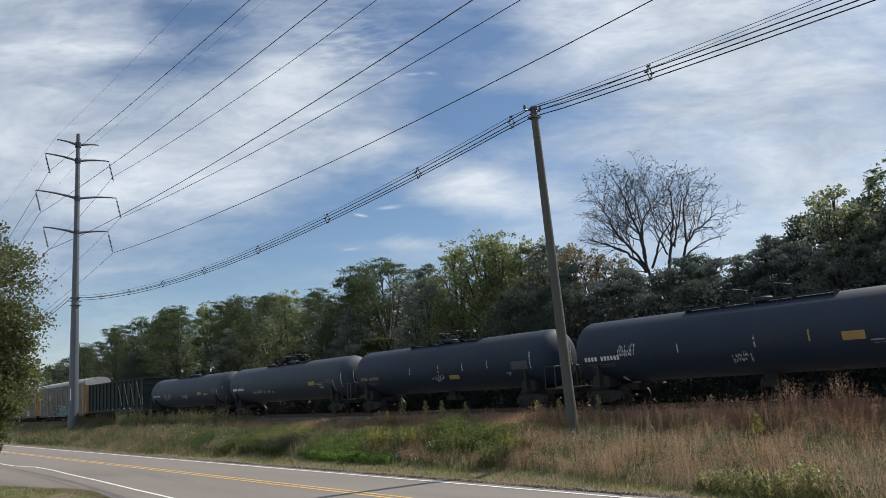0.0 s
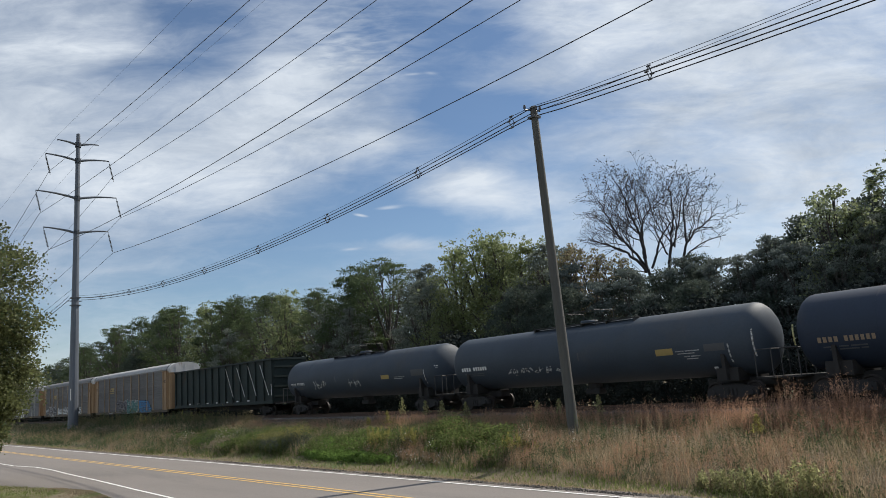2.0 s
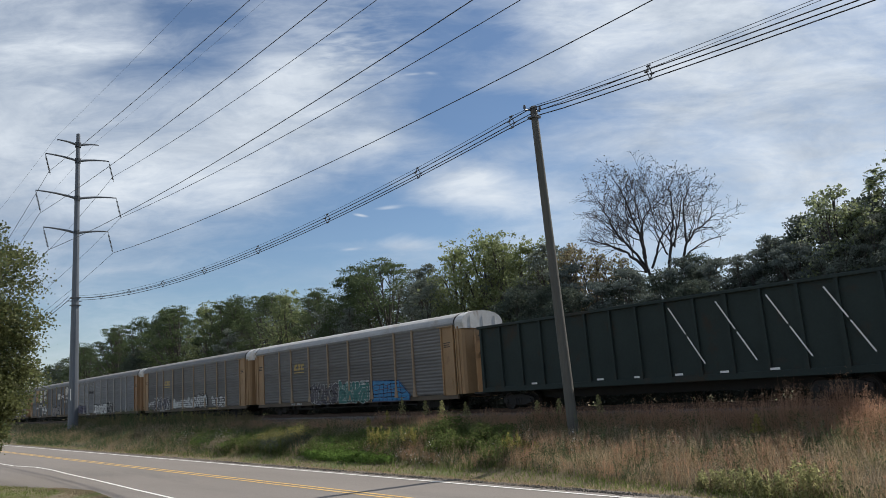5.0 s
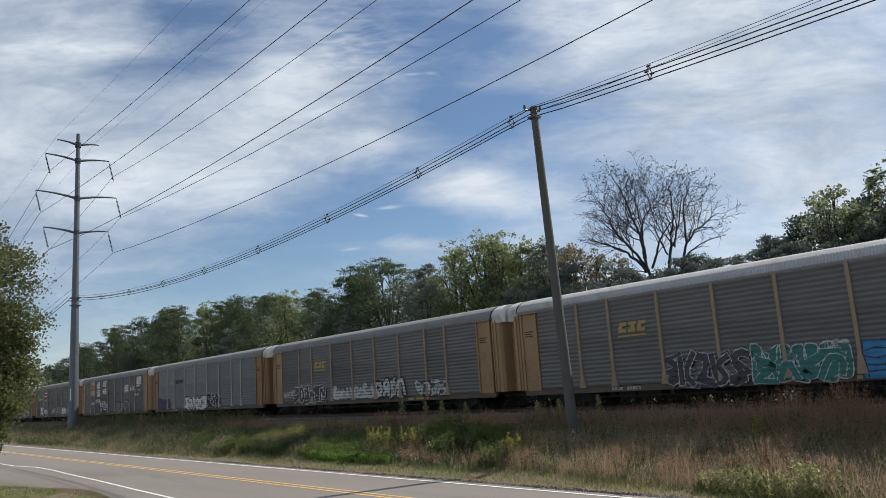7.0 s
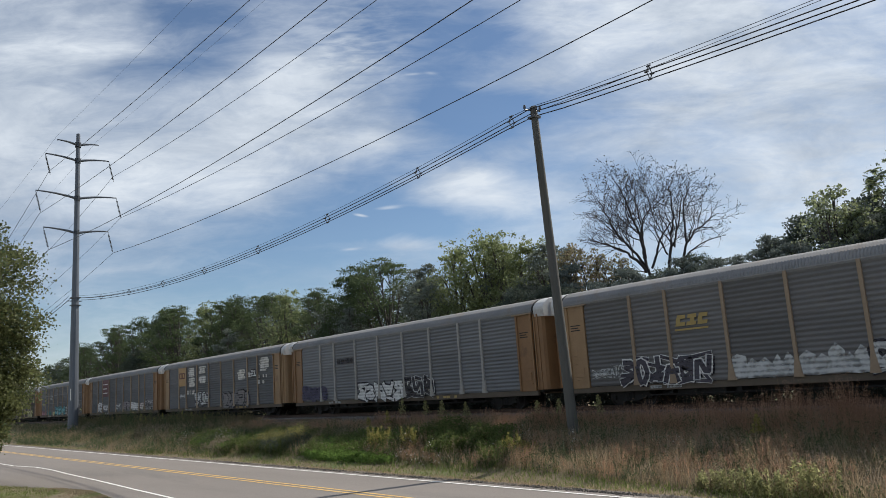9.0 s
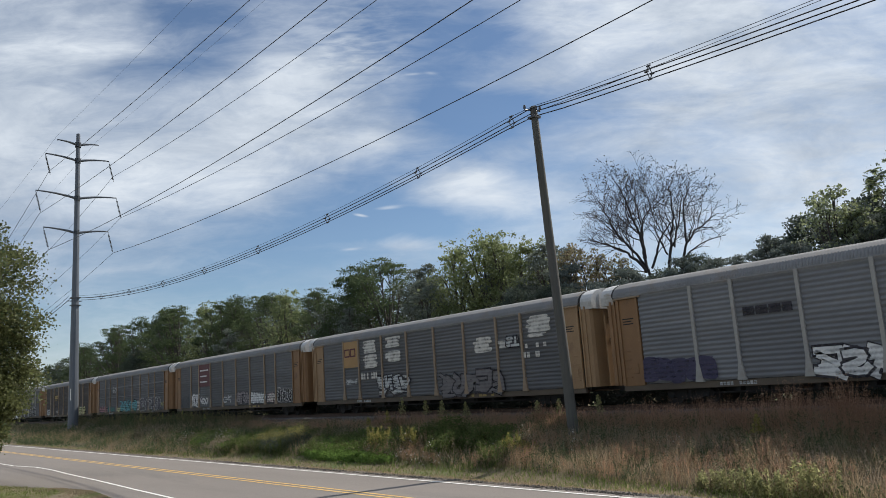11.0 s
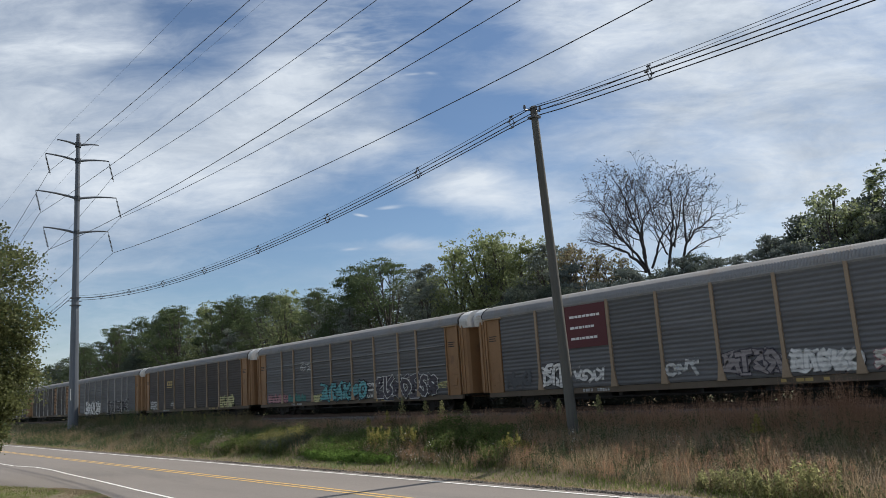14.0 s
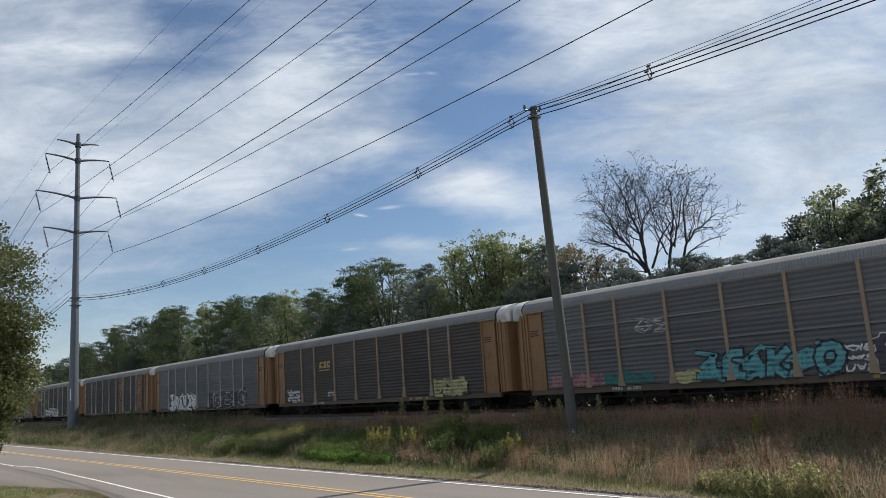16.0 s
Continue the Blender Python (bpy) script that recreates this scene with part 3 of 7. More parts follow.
# ---- train ----
T = {
    "panel": mat("weathered_galvanised_panel", (0.132, 0.134, 0.140), 0.75, 0.05, spec=0.15, vary=0.45, scale=0.7, fine=14, bump=0.15, stain=(0.08, 0.07, 0.064), stain_scale=0.35, obj=0.13, stretch=(0.3, 1, 3.4)),
    "panel_warm": mat("dusty_warm_grey_panel", (0.15, 0.147, 0.146), 0.75, 0.05, spec=0.15, vary=0.45, scale=0.7, fine=14, bump=0.15, stain=(0.08, 0.07, 0.064), stain_scale=0.35, obj=0.13, stretch=(0.3, 1, 3.4)),
    "panel_pale": mat("pale_galvanised_panel", (0.185, 0.19, 0.2), 0.65, 0.15, spec=0.2, vary=0.4, scale=0.7, fine=14, bump=0.15, stain=(0.18, 0.175, 0.165), stain_scale=0.35, obj=0.13, stretch=(0.3, 1, 3.4)),
    "panel_brown": mat("rust_stained_panel", (0.085, 0.078, 0.075), 0.78, 0.05, spec=0.12, vary=0.4, scale=0.7, fine=14, bump=0.15, stain=(0.065, 0.05, 0.042), stain_scale=0.3, obj=0.13, stretch=(0.3, 1, 3.4)),
    "ochre": mat("ochre_painted_steel", (0.30, 0.188, 0.098), 0.6, vary=0.35, scale=1.2, fine=18, bump=0.1, stain=(0.20, 0.115, 0.062), stain_scale=0.9, stain_at=0.56, stretch=(1, 1, 0.6)),
    "ochre_brown": mat("rust_brown_ochre_paint", (0.235, 0.128, 0.058), 0.6, vary=0.35, scale=1.2, fine=18, bump=0.1, stain=(0.13, 0.07, 0.04), stain_scale=0.9, stain_at=0.56, stretch=(1, 1, 0.6)),
    "rib": mat("dusty_tan_steel", (0.27, 0.20, 0.135), 0.65, vary=0.25, scale=2, fine=18, bump=0.1, stain=(0.22, 0.16, 0.11), stain_scale=1.2),
    "rib_grey": mat("dusty_grey_steel", (0.32, 0.31, 0.29), 0.65, vary=0.25, scale=2, fine=18, bump=0.1, stain=(0.26, 0.23, 0.2), stain_scale=1.2),
    "roof": mat("weathered_white_roof", (0.255, 0.258, 0.265), 0.9, 0.0, spec=0.1, vary=0.35, scale=0.6, fine=10, bump=0.1, stain=(0.24, 0.22, 0.205), stain_scale=0.6),
    "roof_white": mat("clean_white_roof", (0.43, 0.435, 0.445), 0.9, 0.0, spec=0.1, vary=0.35, scale=0.6, fine=10, bump=0.1, stain=(0.34, 0.32, 0.30), stain_scale=0.6),
    "cap": mat("dirty_white_cap", (0.50, 0.50, 0.50), 0.6, vary=0.35, scale=1.0, fine=12, bump=0.1, stain=(0.32, 0.27, 0.22), stain_scale=1.1, stain_at=0.56),
    "navy": mat("navy_violet_spray_paint", (0.045, 0.04, 0.085), 0.6, vary=0.35, scale=1.5, worn=0.35),
    "rust_wash": mat("orange_rust_wash", (0.22, 0.12, 0.06), 0.8, vary=0.4, scale=1.5, worn=0.6),
    "dusky": mat("dusty_grey_patch", (0.075, 0.08, 0.088), 0.7, vary=0.35, scale=2),
    "under": mat("grimy_underframe", (0.022, 0.021, 0.021), 0.8, vary=0.4, scale=2),
    "sill": mat("grimy_brown_sill", (0.105, 0.082, 0.06), 0.75, vary=0.35, scale=1.0, fine=12, stain=(0.09, 0.07, 0.055), stain_scale=0.8),
    "wheel": mat("dark_wheel_steel", (0.035, 0.03, 0.028), 0.6, 0.5, vary=0.3),
    "tank": mat("black_tank_paint", (0.022, 0.033, 0.056), 0.64, spec=0.30, vary=0.35, scale=0.5, fine=12, bump=0.04, stain=(0.034, 0.038, 0.048), stain_scale=0.35, stretch=(0.7, 1, 1)),
    "tank_grey": mat("faded_blue_black_tank_paint", (0.046, 0.060, 0.080), 0.64, spec=0.30, vary=0.35, scale=0.5, fine=12, bump=0.04, stain=(0.058, 0.066, 0.078), stain_scale=0.35, stretch=(0.7, 1, 1)),
    "walk": mat("black_walkway_steel", (0.05, 0.05, 0.052), 0.6, 0.3),
    "chip": mat("dark_green_gondola_paint", (0.024, 0.035, 0.034), 0.7, spec=0.22, vary=0.35, scale=0.6, fine=12, bump=0.1, stain=(0.04, 0.03, 0.022), stain_scale=0.5),
    "mark": mat("white_stencil_paint", (0.7, 0.7, 0.7), 0.7, vary=0.25, scale=4),
    "chalk": mat("white_spray_paint", (0.66, 0.66, 0.65), 0.7, vary=0.25, scale=4, worn=0.5),
    "mauve": mat("mauve_grey_spray_paint", (0.25, 0.225, 0.23), 0.6, vary=0.3, scale=3, worn=0.4),
    "ash": mat("ash_grey_spray_paint", (0.16, 0.148, 0.152), 0.6, vary=0.35, scale=2, worn=0.3),
    "yellow": mat("yellow_decal", (0.36, 0.26, 0.09), 0.6, vary=0.2, scale=3),
    "red": mat("dark_red_decal", (0.085, 0.014, 0.02), 0.6, vary=0.2, scale=2),
    "orange": mat("orange_yellow_plate", (0.36, 0.215, 0.085), 0.6, vary=0.35, scale=1.5, stain=(0.36, 0.23, 0.11), stain_scale=1.2),
    "ink": mat("black_spray_paint", (0.025, 0.022, 0.03), 0.6, vary=0.3, scale=3, worn=0.55),
    "violet": mat("violet_black_spray_paint", (0.05, 0.045, 0.06), 0.6, vary=0.3, scale=3, worn=0.30),
    "silver": mat("silver_spray_paint", (0.46, 0.47, 0.47), 0.5, vary=0.3, scale=3, worn=0.75),
    "teal": mat("teal_spray_paint", (0.028, 0.15, 0.14), 0.6, vary=0.3, scale=3, worn=0.30),
    "blue": mat("blue_spray_paint", (0.03, 0.20, 0.42), 0.6, vary=0.3, scale=3, worn=0.30),
    "aqua": mat("aqua_spray_paint", (0.10, 0.33, 0.36), 0.6, vary=0.3, scale=3, worn=0.70),
    "pink": mat("faded_pink_spray_paint", (0.32, 0.16, 0.18), 0.6, vary=0.3, scale=3, worn=0.80),
    "lime": mat("faded_yellow_spray_paint", (0.42, 0.40, 0.20), 0.6, vary=0.3, scale=3, worn=0.80),
    "buff": mat("dirty_white_patch", (0.58, 0.56, 0.52), 0.7, vary=0.3, scale=3, worn=0.60),
}
WHEELSETS = []
MOVERS = []
SPEED = 15.796
SIDE = -1.60


def wheel_set(parent, x):
    ob = make_wheels(parent, x)
    WHEELSETS.append(ob)
    return ob


WHEEL_MESH = {}


def make_wheels(parent, x):
    if "m" not in WHEEL_MESH:
        bm = bmesh.new()
        for s in (-1, 1):
            lathe(bm, [(s * 0.69, 0.2), (s * 0.69, 0.485), (s * 0.72, 0.485), (s * 0.725, 0.46), (s * 0.815, 0.45), (s * 0.815, 0.40), (s * 0.77, 0.36), (s * 0.77, 0.16), (s * 0.83, 0.14)], "y", 24)
        rod(bm, (0, -1.0, 0), (0, 1.0, 0), 0.08, n=10)
        for s in (-1, 1):
            for k in range(3):
                a = 2 * math.pi * k / 3
                rod(bm, (0.05 * math.cos(a), s * 0.95, 0.05 * math.sin(a)), (0.05 * math.cos(a), s * 1.03, 0.05 * math.sin(a)), 0.02, n=6)
        ob = part("wheelset", bm, T["wheel"], parent)
        WHEEL_MESH["m"] = ob.data
    else:
        ob = new("wheelset", WHEEL_MESH["m"])
        ob.parent = parent
    ob.matrix_parent_inverse = pose(x, 0, 0.46)
    return ob


BOGIE_MESH = {}


def bogie(parent, x):
    """A two-axle truck: side frames with springs, bolster, two wheelsets."""
    if "m" not in BOGIE_MESH:
        bm = bmesh.new()
        for s in (-1, 1):
            y = s * 0.98
            prism(bm, [(-1.15, 0.36), (-0.72, 0.36), (-0.45, 0.26), (0.45, 0.26), (0.72, 0.36), (1.15, 0.36), (1.15, 0.62), (0.75, 0.74), (0.4, 0.80), (-0.4, 0.80), (-0.75, 0.74), (-1.15, 0.62)], y - 0.08, y + 0.08)
            for dx in (-0.18, 0.0, 0.18):
                rod(bm, (dx, y - s * 0.02 + s * 0.1, 0.34), (dx, y + s * 0.08, 0.62), 0.07, n=8)
            for dx in (-0.88, 0.88):
                rod(bm, (dx, y, 0.46), (dx, y + s * 0.16, 0.46), 0.14, 0.11, n=10)
        box(bm, -0.2, 0.2, -0.98, 0.98, 0.5, 0.82, 0.03)
        BOGIE_MESH["m"] = part("bogie", bm, T["under"], parent)
        ob = BOGIE_MESH["m"]
    else:
        ob = new("bogie", BOGIE_MESH["m"].data)
        ob.parent = parent
    ob.location.x = x
    for dx in (-0.88, 0.88):
        wheel_set(ob, dx)
    return ob


def coupler(parent, x, s):
    bm = bmesh.new()
    box(bm, min(0, s * 0.95), max(0, s * 0.95), -0.09, 0.09, 0.80, 1.0, 0.02)
    box(bm, min(s * 0.72, s * 1.0), max(s * 0.72, s * 1.0), -0.17, 0.17, 0.74, 1.06, 0.04)
    rod(bm, (s * 0.5, -0.22, 0.72), (s * 1.0, -0.30, 0.45), 0.03, n=6)
    ob = part("coupler", bm, T["under"], parent)
    ob.location.x = x
    return ob


def flat(parent, name, material, quads, y=None, label="", depth=0.006, lifts=None):
    """Thin painted shapes on a car's near side: a list of polygons in (x, z), each with its lift."""
    bm = bmesh.new()
    y = SIDE if y is None else y
    for i, poly in enumerate(quads):
        lift = lifts[i] if lifts else 0.0
        prism(bm, poly, y - depth - 0.0007 * (i % 9) - lift, y - lift)
    return part(name, bm, material, parent, label)


def rect(x0, x1, z0, z1, slant=0.0):
    return [(x0, z0), (x1, z0), (x1 + slant, z1), (x0 + slant, z1)]


def ring_pts(cx, cz, rx, rz, rng, n=14, wob=0.12, sq=0.75):
    p = [rng.uniform(-1, 1) for _ in range(4)]
    out = []
    for i in range(n):
        a = 2 * math.pi * i / n
        c, s = math.cos(a), math.sin(a)
        k = 1 + wob * (p[0] * math.sin(2 * a + p[1] * 3) + p[2] * math.sin(3 * a + p[3] * 3))
        out.append((cx + rx * k * math.copysign(abs(c) ** sq, c), cz + rz * k * math.copysign(abs(s) ** sq, s)))
    return out


def stroke(pts, w):
    """Quads along a polyline."""
    out = []
    for (a, b), (c, d) in zip(pts, pts[1:]):
        dx, dz = c - a, d - b
        n = math.hypot(dx, dz) or 1.0
        ox, oz = -dz / n * w / 2, dx / n * w / 2
        ex, ez = dx / n * w * 0.3, dz / n * w * 0.3
        out.append([(a - ex + ox, b - ez + oz), (a - ex - ox, b - ez - oz), (c + ex - ox, d + ez - oz), (c + ex + ox, d + ez + oz)])
    return out


SKELETONS = (
    (((0.95, 0.85), (0.45, 1.0), (0.08, 0.75), (0.5, 0.52), (0.9, 0.3), (0.5, 0.0), (0.05, 0.12)),),
    (((0.12, 0.0), (0.12, 1.0), (0.85, 1.0)), ((0.12, 0.52), (0.7, 0.52)), ((0.12, 0.0), (0.9, 0.0))),
    (((0.0, 0.0), (0.45, 1.0), (0.95, 0.0)), ((0.22, 0.38), (0.75, 0.38))),
    (((0.1, 0.0), (0.12, 1.0), (0.82, 0.0), (0.9, 1.0)),),
    (((0.12, 0.0), (0.12, 1.0)), ((0.9, 1.0), (0.2, 0.5), (0.95, 0.0))),
    (((0.5, 1.0), (0.05, 0.7), (0.08, 0.25), (0.5, 0.0), (0.92, 0.25), (0.92, 0.72), (0.5, 1.0)),),
    (((0.12, 0.0), (0.12, 1.0), (0.8, 0.95), (0.85, 0.6), (0.2, 0.48), (0.95, 0.0)),),
    (((0.95, 0.88), (0.4, 1.0), (0.06, 0.6), (0.2, 0.08), (0.95, 0.08)),),
    (((0.08, 1.0), (0.12, 0.15), (0.5, 0.0), (0.88, 0.15), (0.92, 1.0)),),
    (((0.0, 1.0), (1.0, 0.95)), ((0.5, 1.0), (0.45, 0.0))),
)


def rounded(pts):
    """Cut the corners of a polyline."""
    if len(pts) < 3:
        return pts
    out = [pts[0]]
    for (a, b), (c, d) in zip(pts, pts[1:]):
        out += [(a + (c - a) * 0.3, b + (d - b) * 0.3), (a + (c - a) * 0.7, b + (d - b) * 0.7)]
    return out + [pts[-1]]


def graffiti(car, x0, x1, z0, z1, fill, line, letters=5, seed=1, style="bubble", label="", line_w=0.07):
    """A spray-painted piece of swollen or angular strokes with outlines; it spells nothing."""
    rng = random.Random(seed)
    w = (x1 - x0) / letters
    y = SIDE - 0.072
    fills, lines = [], []
    for i in range(letters):
        h = (z1 - z0) * rng.uniform(0.88, 1.06)
        if style == "bubble":
            cx, cz = x0 + w * (i + 0.5), z0 + h / 2
            pts = ring_pts(cx, cz + rng.uniform(-0.06, 0.06) * h, w * 0.62, h * 0.52, rng, 20, 0.17, 0.55)
            fills.append(pts)
            lines += stroke(pts + pts[:1], line_w)
            for _ in range(3):
                ax, az = cx + rng.uniform(-0.3, 0.3) * w, cz + rng.uniform(-0.35, 0.2) * h
                lines += stroke([(ax, az), (ax + rng.uniform(-0.15, 0.15) * w, az + 0.12 * h), (ax + rng.uniform(-0.3, 0.3) * w, az + rng.uniform(0.1, 0.35) * h)], line_w * 0.7)
            continue
        if style == "block":
            # slanted slab with a notch from above or below and a short bar
            a, b, sl = x0 + w * (i - rng.uniform(0.0, 0.25)), x0 + w * (i + 1 + rng.uniform(0.0, 0.22)), rng.uniform(-0.35, 0.35) * w
            q = [(a + rng.uniform(-0.05, 0.05) * w, z0 + rng.uniform(0, 0.10) * h), (b, z0 + rng.uniform(-0.04, 0.08) * h), (b + sl, z0 + h * rng.uniform(0.86, 1.05)), ((a + b) / 2 + sl, z0 + h * rng.uniform(0.92, 1.08)), (a + sl, z0 + h * rng.uniform(0.86, 1.0))]
            if fill:
                fills.append(q)
            lines += stroke(q + q[:1], line_w)
            m, up = rng.uniform(0.38, 0.62), rng.random() < 0.5
            mx = a + (b - a) * m
            lines += stroke([(mx, z0 if up else z0 + h), (mx + sl * 0.5, z0 + h * (0.5 if up else 0.48))], line_w * 1.4)
            lines += stroke(ring_pts(mx + rng.uniform(-0.25, 0.25) * w, z0 + h * rng.uniform(0.3, 0.7), w * 0.22, h * 0.13, rng, 9, 0.2)[:rng.choice((5, 7, 9))], line_w * 0.8)
            lines += stroke([(a + (b - a) * rng.uniform(0.2, 0.4), z0 + h * (0.72 if up else 0.3)), (a + (b - a) * rng.uniform(0.6, 0.85), z0 + h * (0.74 if up else 0.28))], line_w)
            continue
        side, pts = rng.choice((0, 1)), []
        for j in range(6):
            side = 1 - side
            pts.append((x0 + w * (i + 0.5 + (0.62 if side else -0.62) * rng.uniform(0.45, 1.0)), z0 + h * min(1.0, max(0.0, j / 5 + rng.uniform(-0.28, 0.28)))))
        lines += stroke(pts, w * 0.27 if fill else line_w * 0.9)
        if fill:
            fills += stroke(pts, w * 0.27 - line_w)
        else:
            off = [(a + w * 0.16, b + 0.10) for a, b in pts]
            lines += stroke(off, line_w * 0.8)
            lines += stroke([pts[0], off[0]], line_w * 0.7) + stroke([pts[-1], off[-1]], line_w * 0.7)
    if style == "throw":
        # swollen letter-like strokes, each lapping over its neighbour, with a dark drop behind
        drop, over, under = [], [], []
        for i in range(letters):
            h = (z1 - z0) * rng.uniform(0.9, 1.04)
            sl, lift = rng.uniform(-0.12, 0.16) * w, rng.uniform(-0.04, 0.05) * h
            thick = min(0.30 * w, 0.24 * h)
            turned, tipped = rng.random() < 0.6, rng.random() < 0.6
            for path in SKELETONS[rng.randrange(len(SKELETONS))]:
                path = [((1 - a if turned else a) + rng.uniform(-0.17, 0.17), min(1.0, max(0.0, (1 - b if tipped else b) + rng.uniform(-0.18, 0.18)))) for a, b in path]
                pts = [(x0 + w * (i + 0.02 + 0.96 * a) + sl * b, z0 + thick * 0.5 + lift + (h - thick) * b) for a, b in path]
                pts = rounded(pts)
                lines += stroke(pts, thick + line_w * 2)
                fills += stroke(pts, thick)
                over += [0.014 * (i % 2)] * (len(fills) - len(over))
                under += [0.014 * (i % 2)] * (len(lines) - len(under))
                drop += stroke([(a + thick * 0.4, b - thick * 0.3) for a, b in pts], thick + line_w)
        if fill is None:
            return tagged(flat(car, "graffiti", line, lines, y, label), kind="stuff")
        g = tagged(flat(car, "graffiti", fill, fills, y - 0.018, label, 0.004, over), kind="stuff")
        tagged(flat(g, "graffiti_outline", line, lines, y - 0.010, "", 0.004, under), kind="stuff")
        if line is not T["ink"]:
            tagged(flat(g, "graffiti_shadow", T["ink"], drop, y), kind="stuff")
        return g
    if style != "spiky":
        if not fill:
            return tagged(flat(car, "graffiti", line, lines, y - 0.008, label), kind="stuff")
        g = tagged(flat(car, "graffiti", fill, fills, y, label), kind="stuff")
        return tagged(flat(g, "graffiti_outline", line, lines, y - 0.008), kind="stuff")
    g = flat(car, "graffiti", line, lines, y, label)
    if fill:
        tagged(flat(g, "graffiti_fill", fill, fills, y - 0.008), kind="stuff")
    return tagged(g, kind="stuff")


def wash(car, x0, x1, z0, z1, material, seed, label):
    """A broad band of paint with a ragged, peaked top."""
    rng = random.Random(seed)
    out, x = [], x0
    while x < x1:
        w = rng.uniform(0.35, 0.8)
        e = min(x + w, x1)
        t = z1 - rng.uniform(0, 0.35) * (z1 - z0)
        out.append([(x, z0 + rng.uniform(0, 0.08)), (e, z0 + rng.uniform(0, 0.08)), (e, t - rng.uniform(0, 0.2)), ((x + e) / 2, t + rng.uniform(0.05, 0.22)), (x, t - rng.uniform(0, 0.15))])
        x += w * 0.97
    return tagged(flat(car, "painted_band", material, out, SIDE - 0.070, label), kind="stuff")


def blotch(car, x0, x1, z0, z1, material, seed):
    """Side-to-side roller strokes that cover an older mark."""
    rng = random.Random(seed)
    n = max(3, int((z1 - z0) / 0.17))
    out = []
    for i in range(n):
        z = z0 + (z1 - z0) * (i + 0.5) / n
        e = (x1 - x0) * 0.5 * rng.uniform(0.72, 1.06)
        out.append(ring_pts((x0 + x1) / 2 + rng.uniform(-0.1, 0.1), z, e, (z1 - z0) / n * rng.uniform(0.5, 0.72), rng, 16, 0.06, 0.5))
    return tagged(flat(car, "painted_patch", material, out, SIDE - 0.072, "dirty white painted-out patch"), kind="stuff")


def bars(car, x, z, widths, h, material, y=None, gap=0.06, name="stencil", label="white stencilled marks"):
    out, at = [], x
    for w in widths:
        if w > 0:
            out.append(rect(at, at + w, z, z + h))
        at += abs(w) + gap
    return tagged(flat(car, name, material, out, y, label), kind="stuff")


# autorack: closed car carrier, 28.3 m
RIBS = (-8.95, -7.0, -4.2, -1.4, 1.4, 4.2, 7.0, 8.95)
EDGES = (-11.75, -8.95, -7.0, -4.2, -1.4, 1.4, 4.2, 7.0, 8.95, 11.75)


def corrugated(width, z0, z1, pitch=0.205, depth=0.042, inset=0.07):
    bm = bmesh.new()
    n = int((z1 - z0) / pitch)
    p = (z1 - z0) / n
    prof = []
    for i in range(n):
        a = z0 + i * p
        prof += [(-depth * (0.5 - 0.5 * math.cos(2 * math.pi * u)), a + p * u) for u in (0.0, 0.16, 0.33, 0.5, 0.67, 0.84)]
    prof.append((0.0, z1))
    lo = [bm.verts.new((inset / 2, y, z)) for y, z in prof]
    hi = [bm.verts.new((width - inset / 2, y, z)) for y, z in prof]
    for i in range(len(prof) - 1):
        bm.faces.new((lo[i], hi[i], hi[i + 1], lo[i + 1]))
    back = [bm.verts.new(c) for c in ((inset / 2, 0.05, z0), (width - inset / 2, 0.05, z0), (width - inset / 2, 0.05, z1), (inset / 2, 0.05, z1))]
    bm.faces.new(back)
    return bm


def rib_profile(bm, x):
    """An upright with a splayed foot."""
    y = SIDE
    for z0, z1, a, b in ((1.75, 5.12, 0.075, 0.075), (1.25, 1.75, 0.15, 0.075), (0.98, 1.25, 0.20, 0.15)):
        prism(bm, [(x - a, z0), (x + a, z0), (x + b, z1), (x - b, z1)], y - 0.11, y + 0.02)


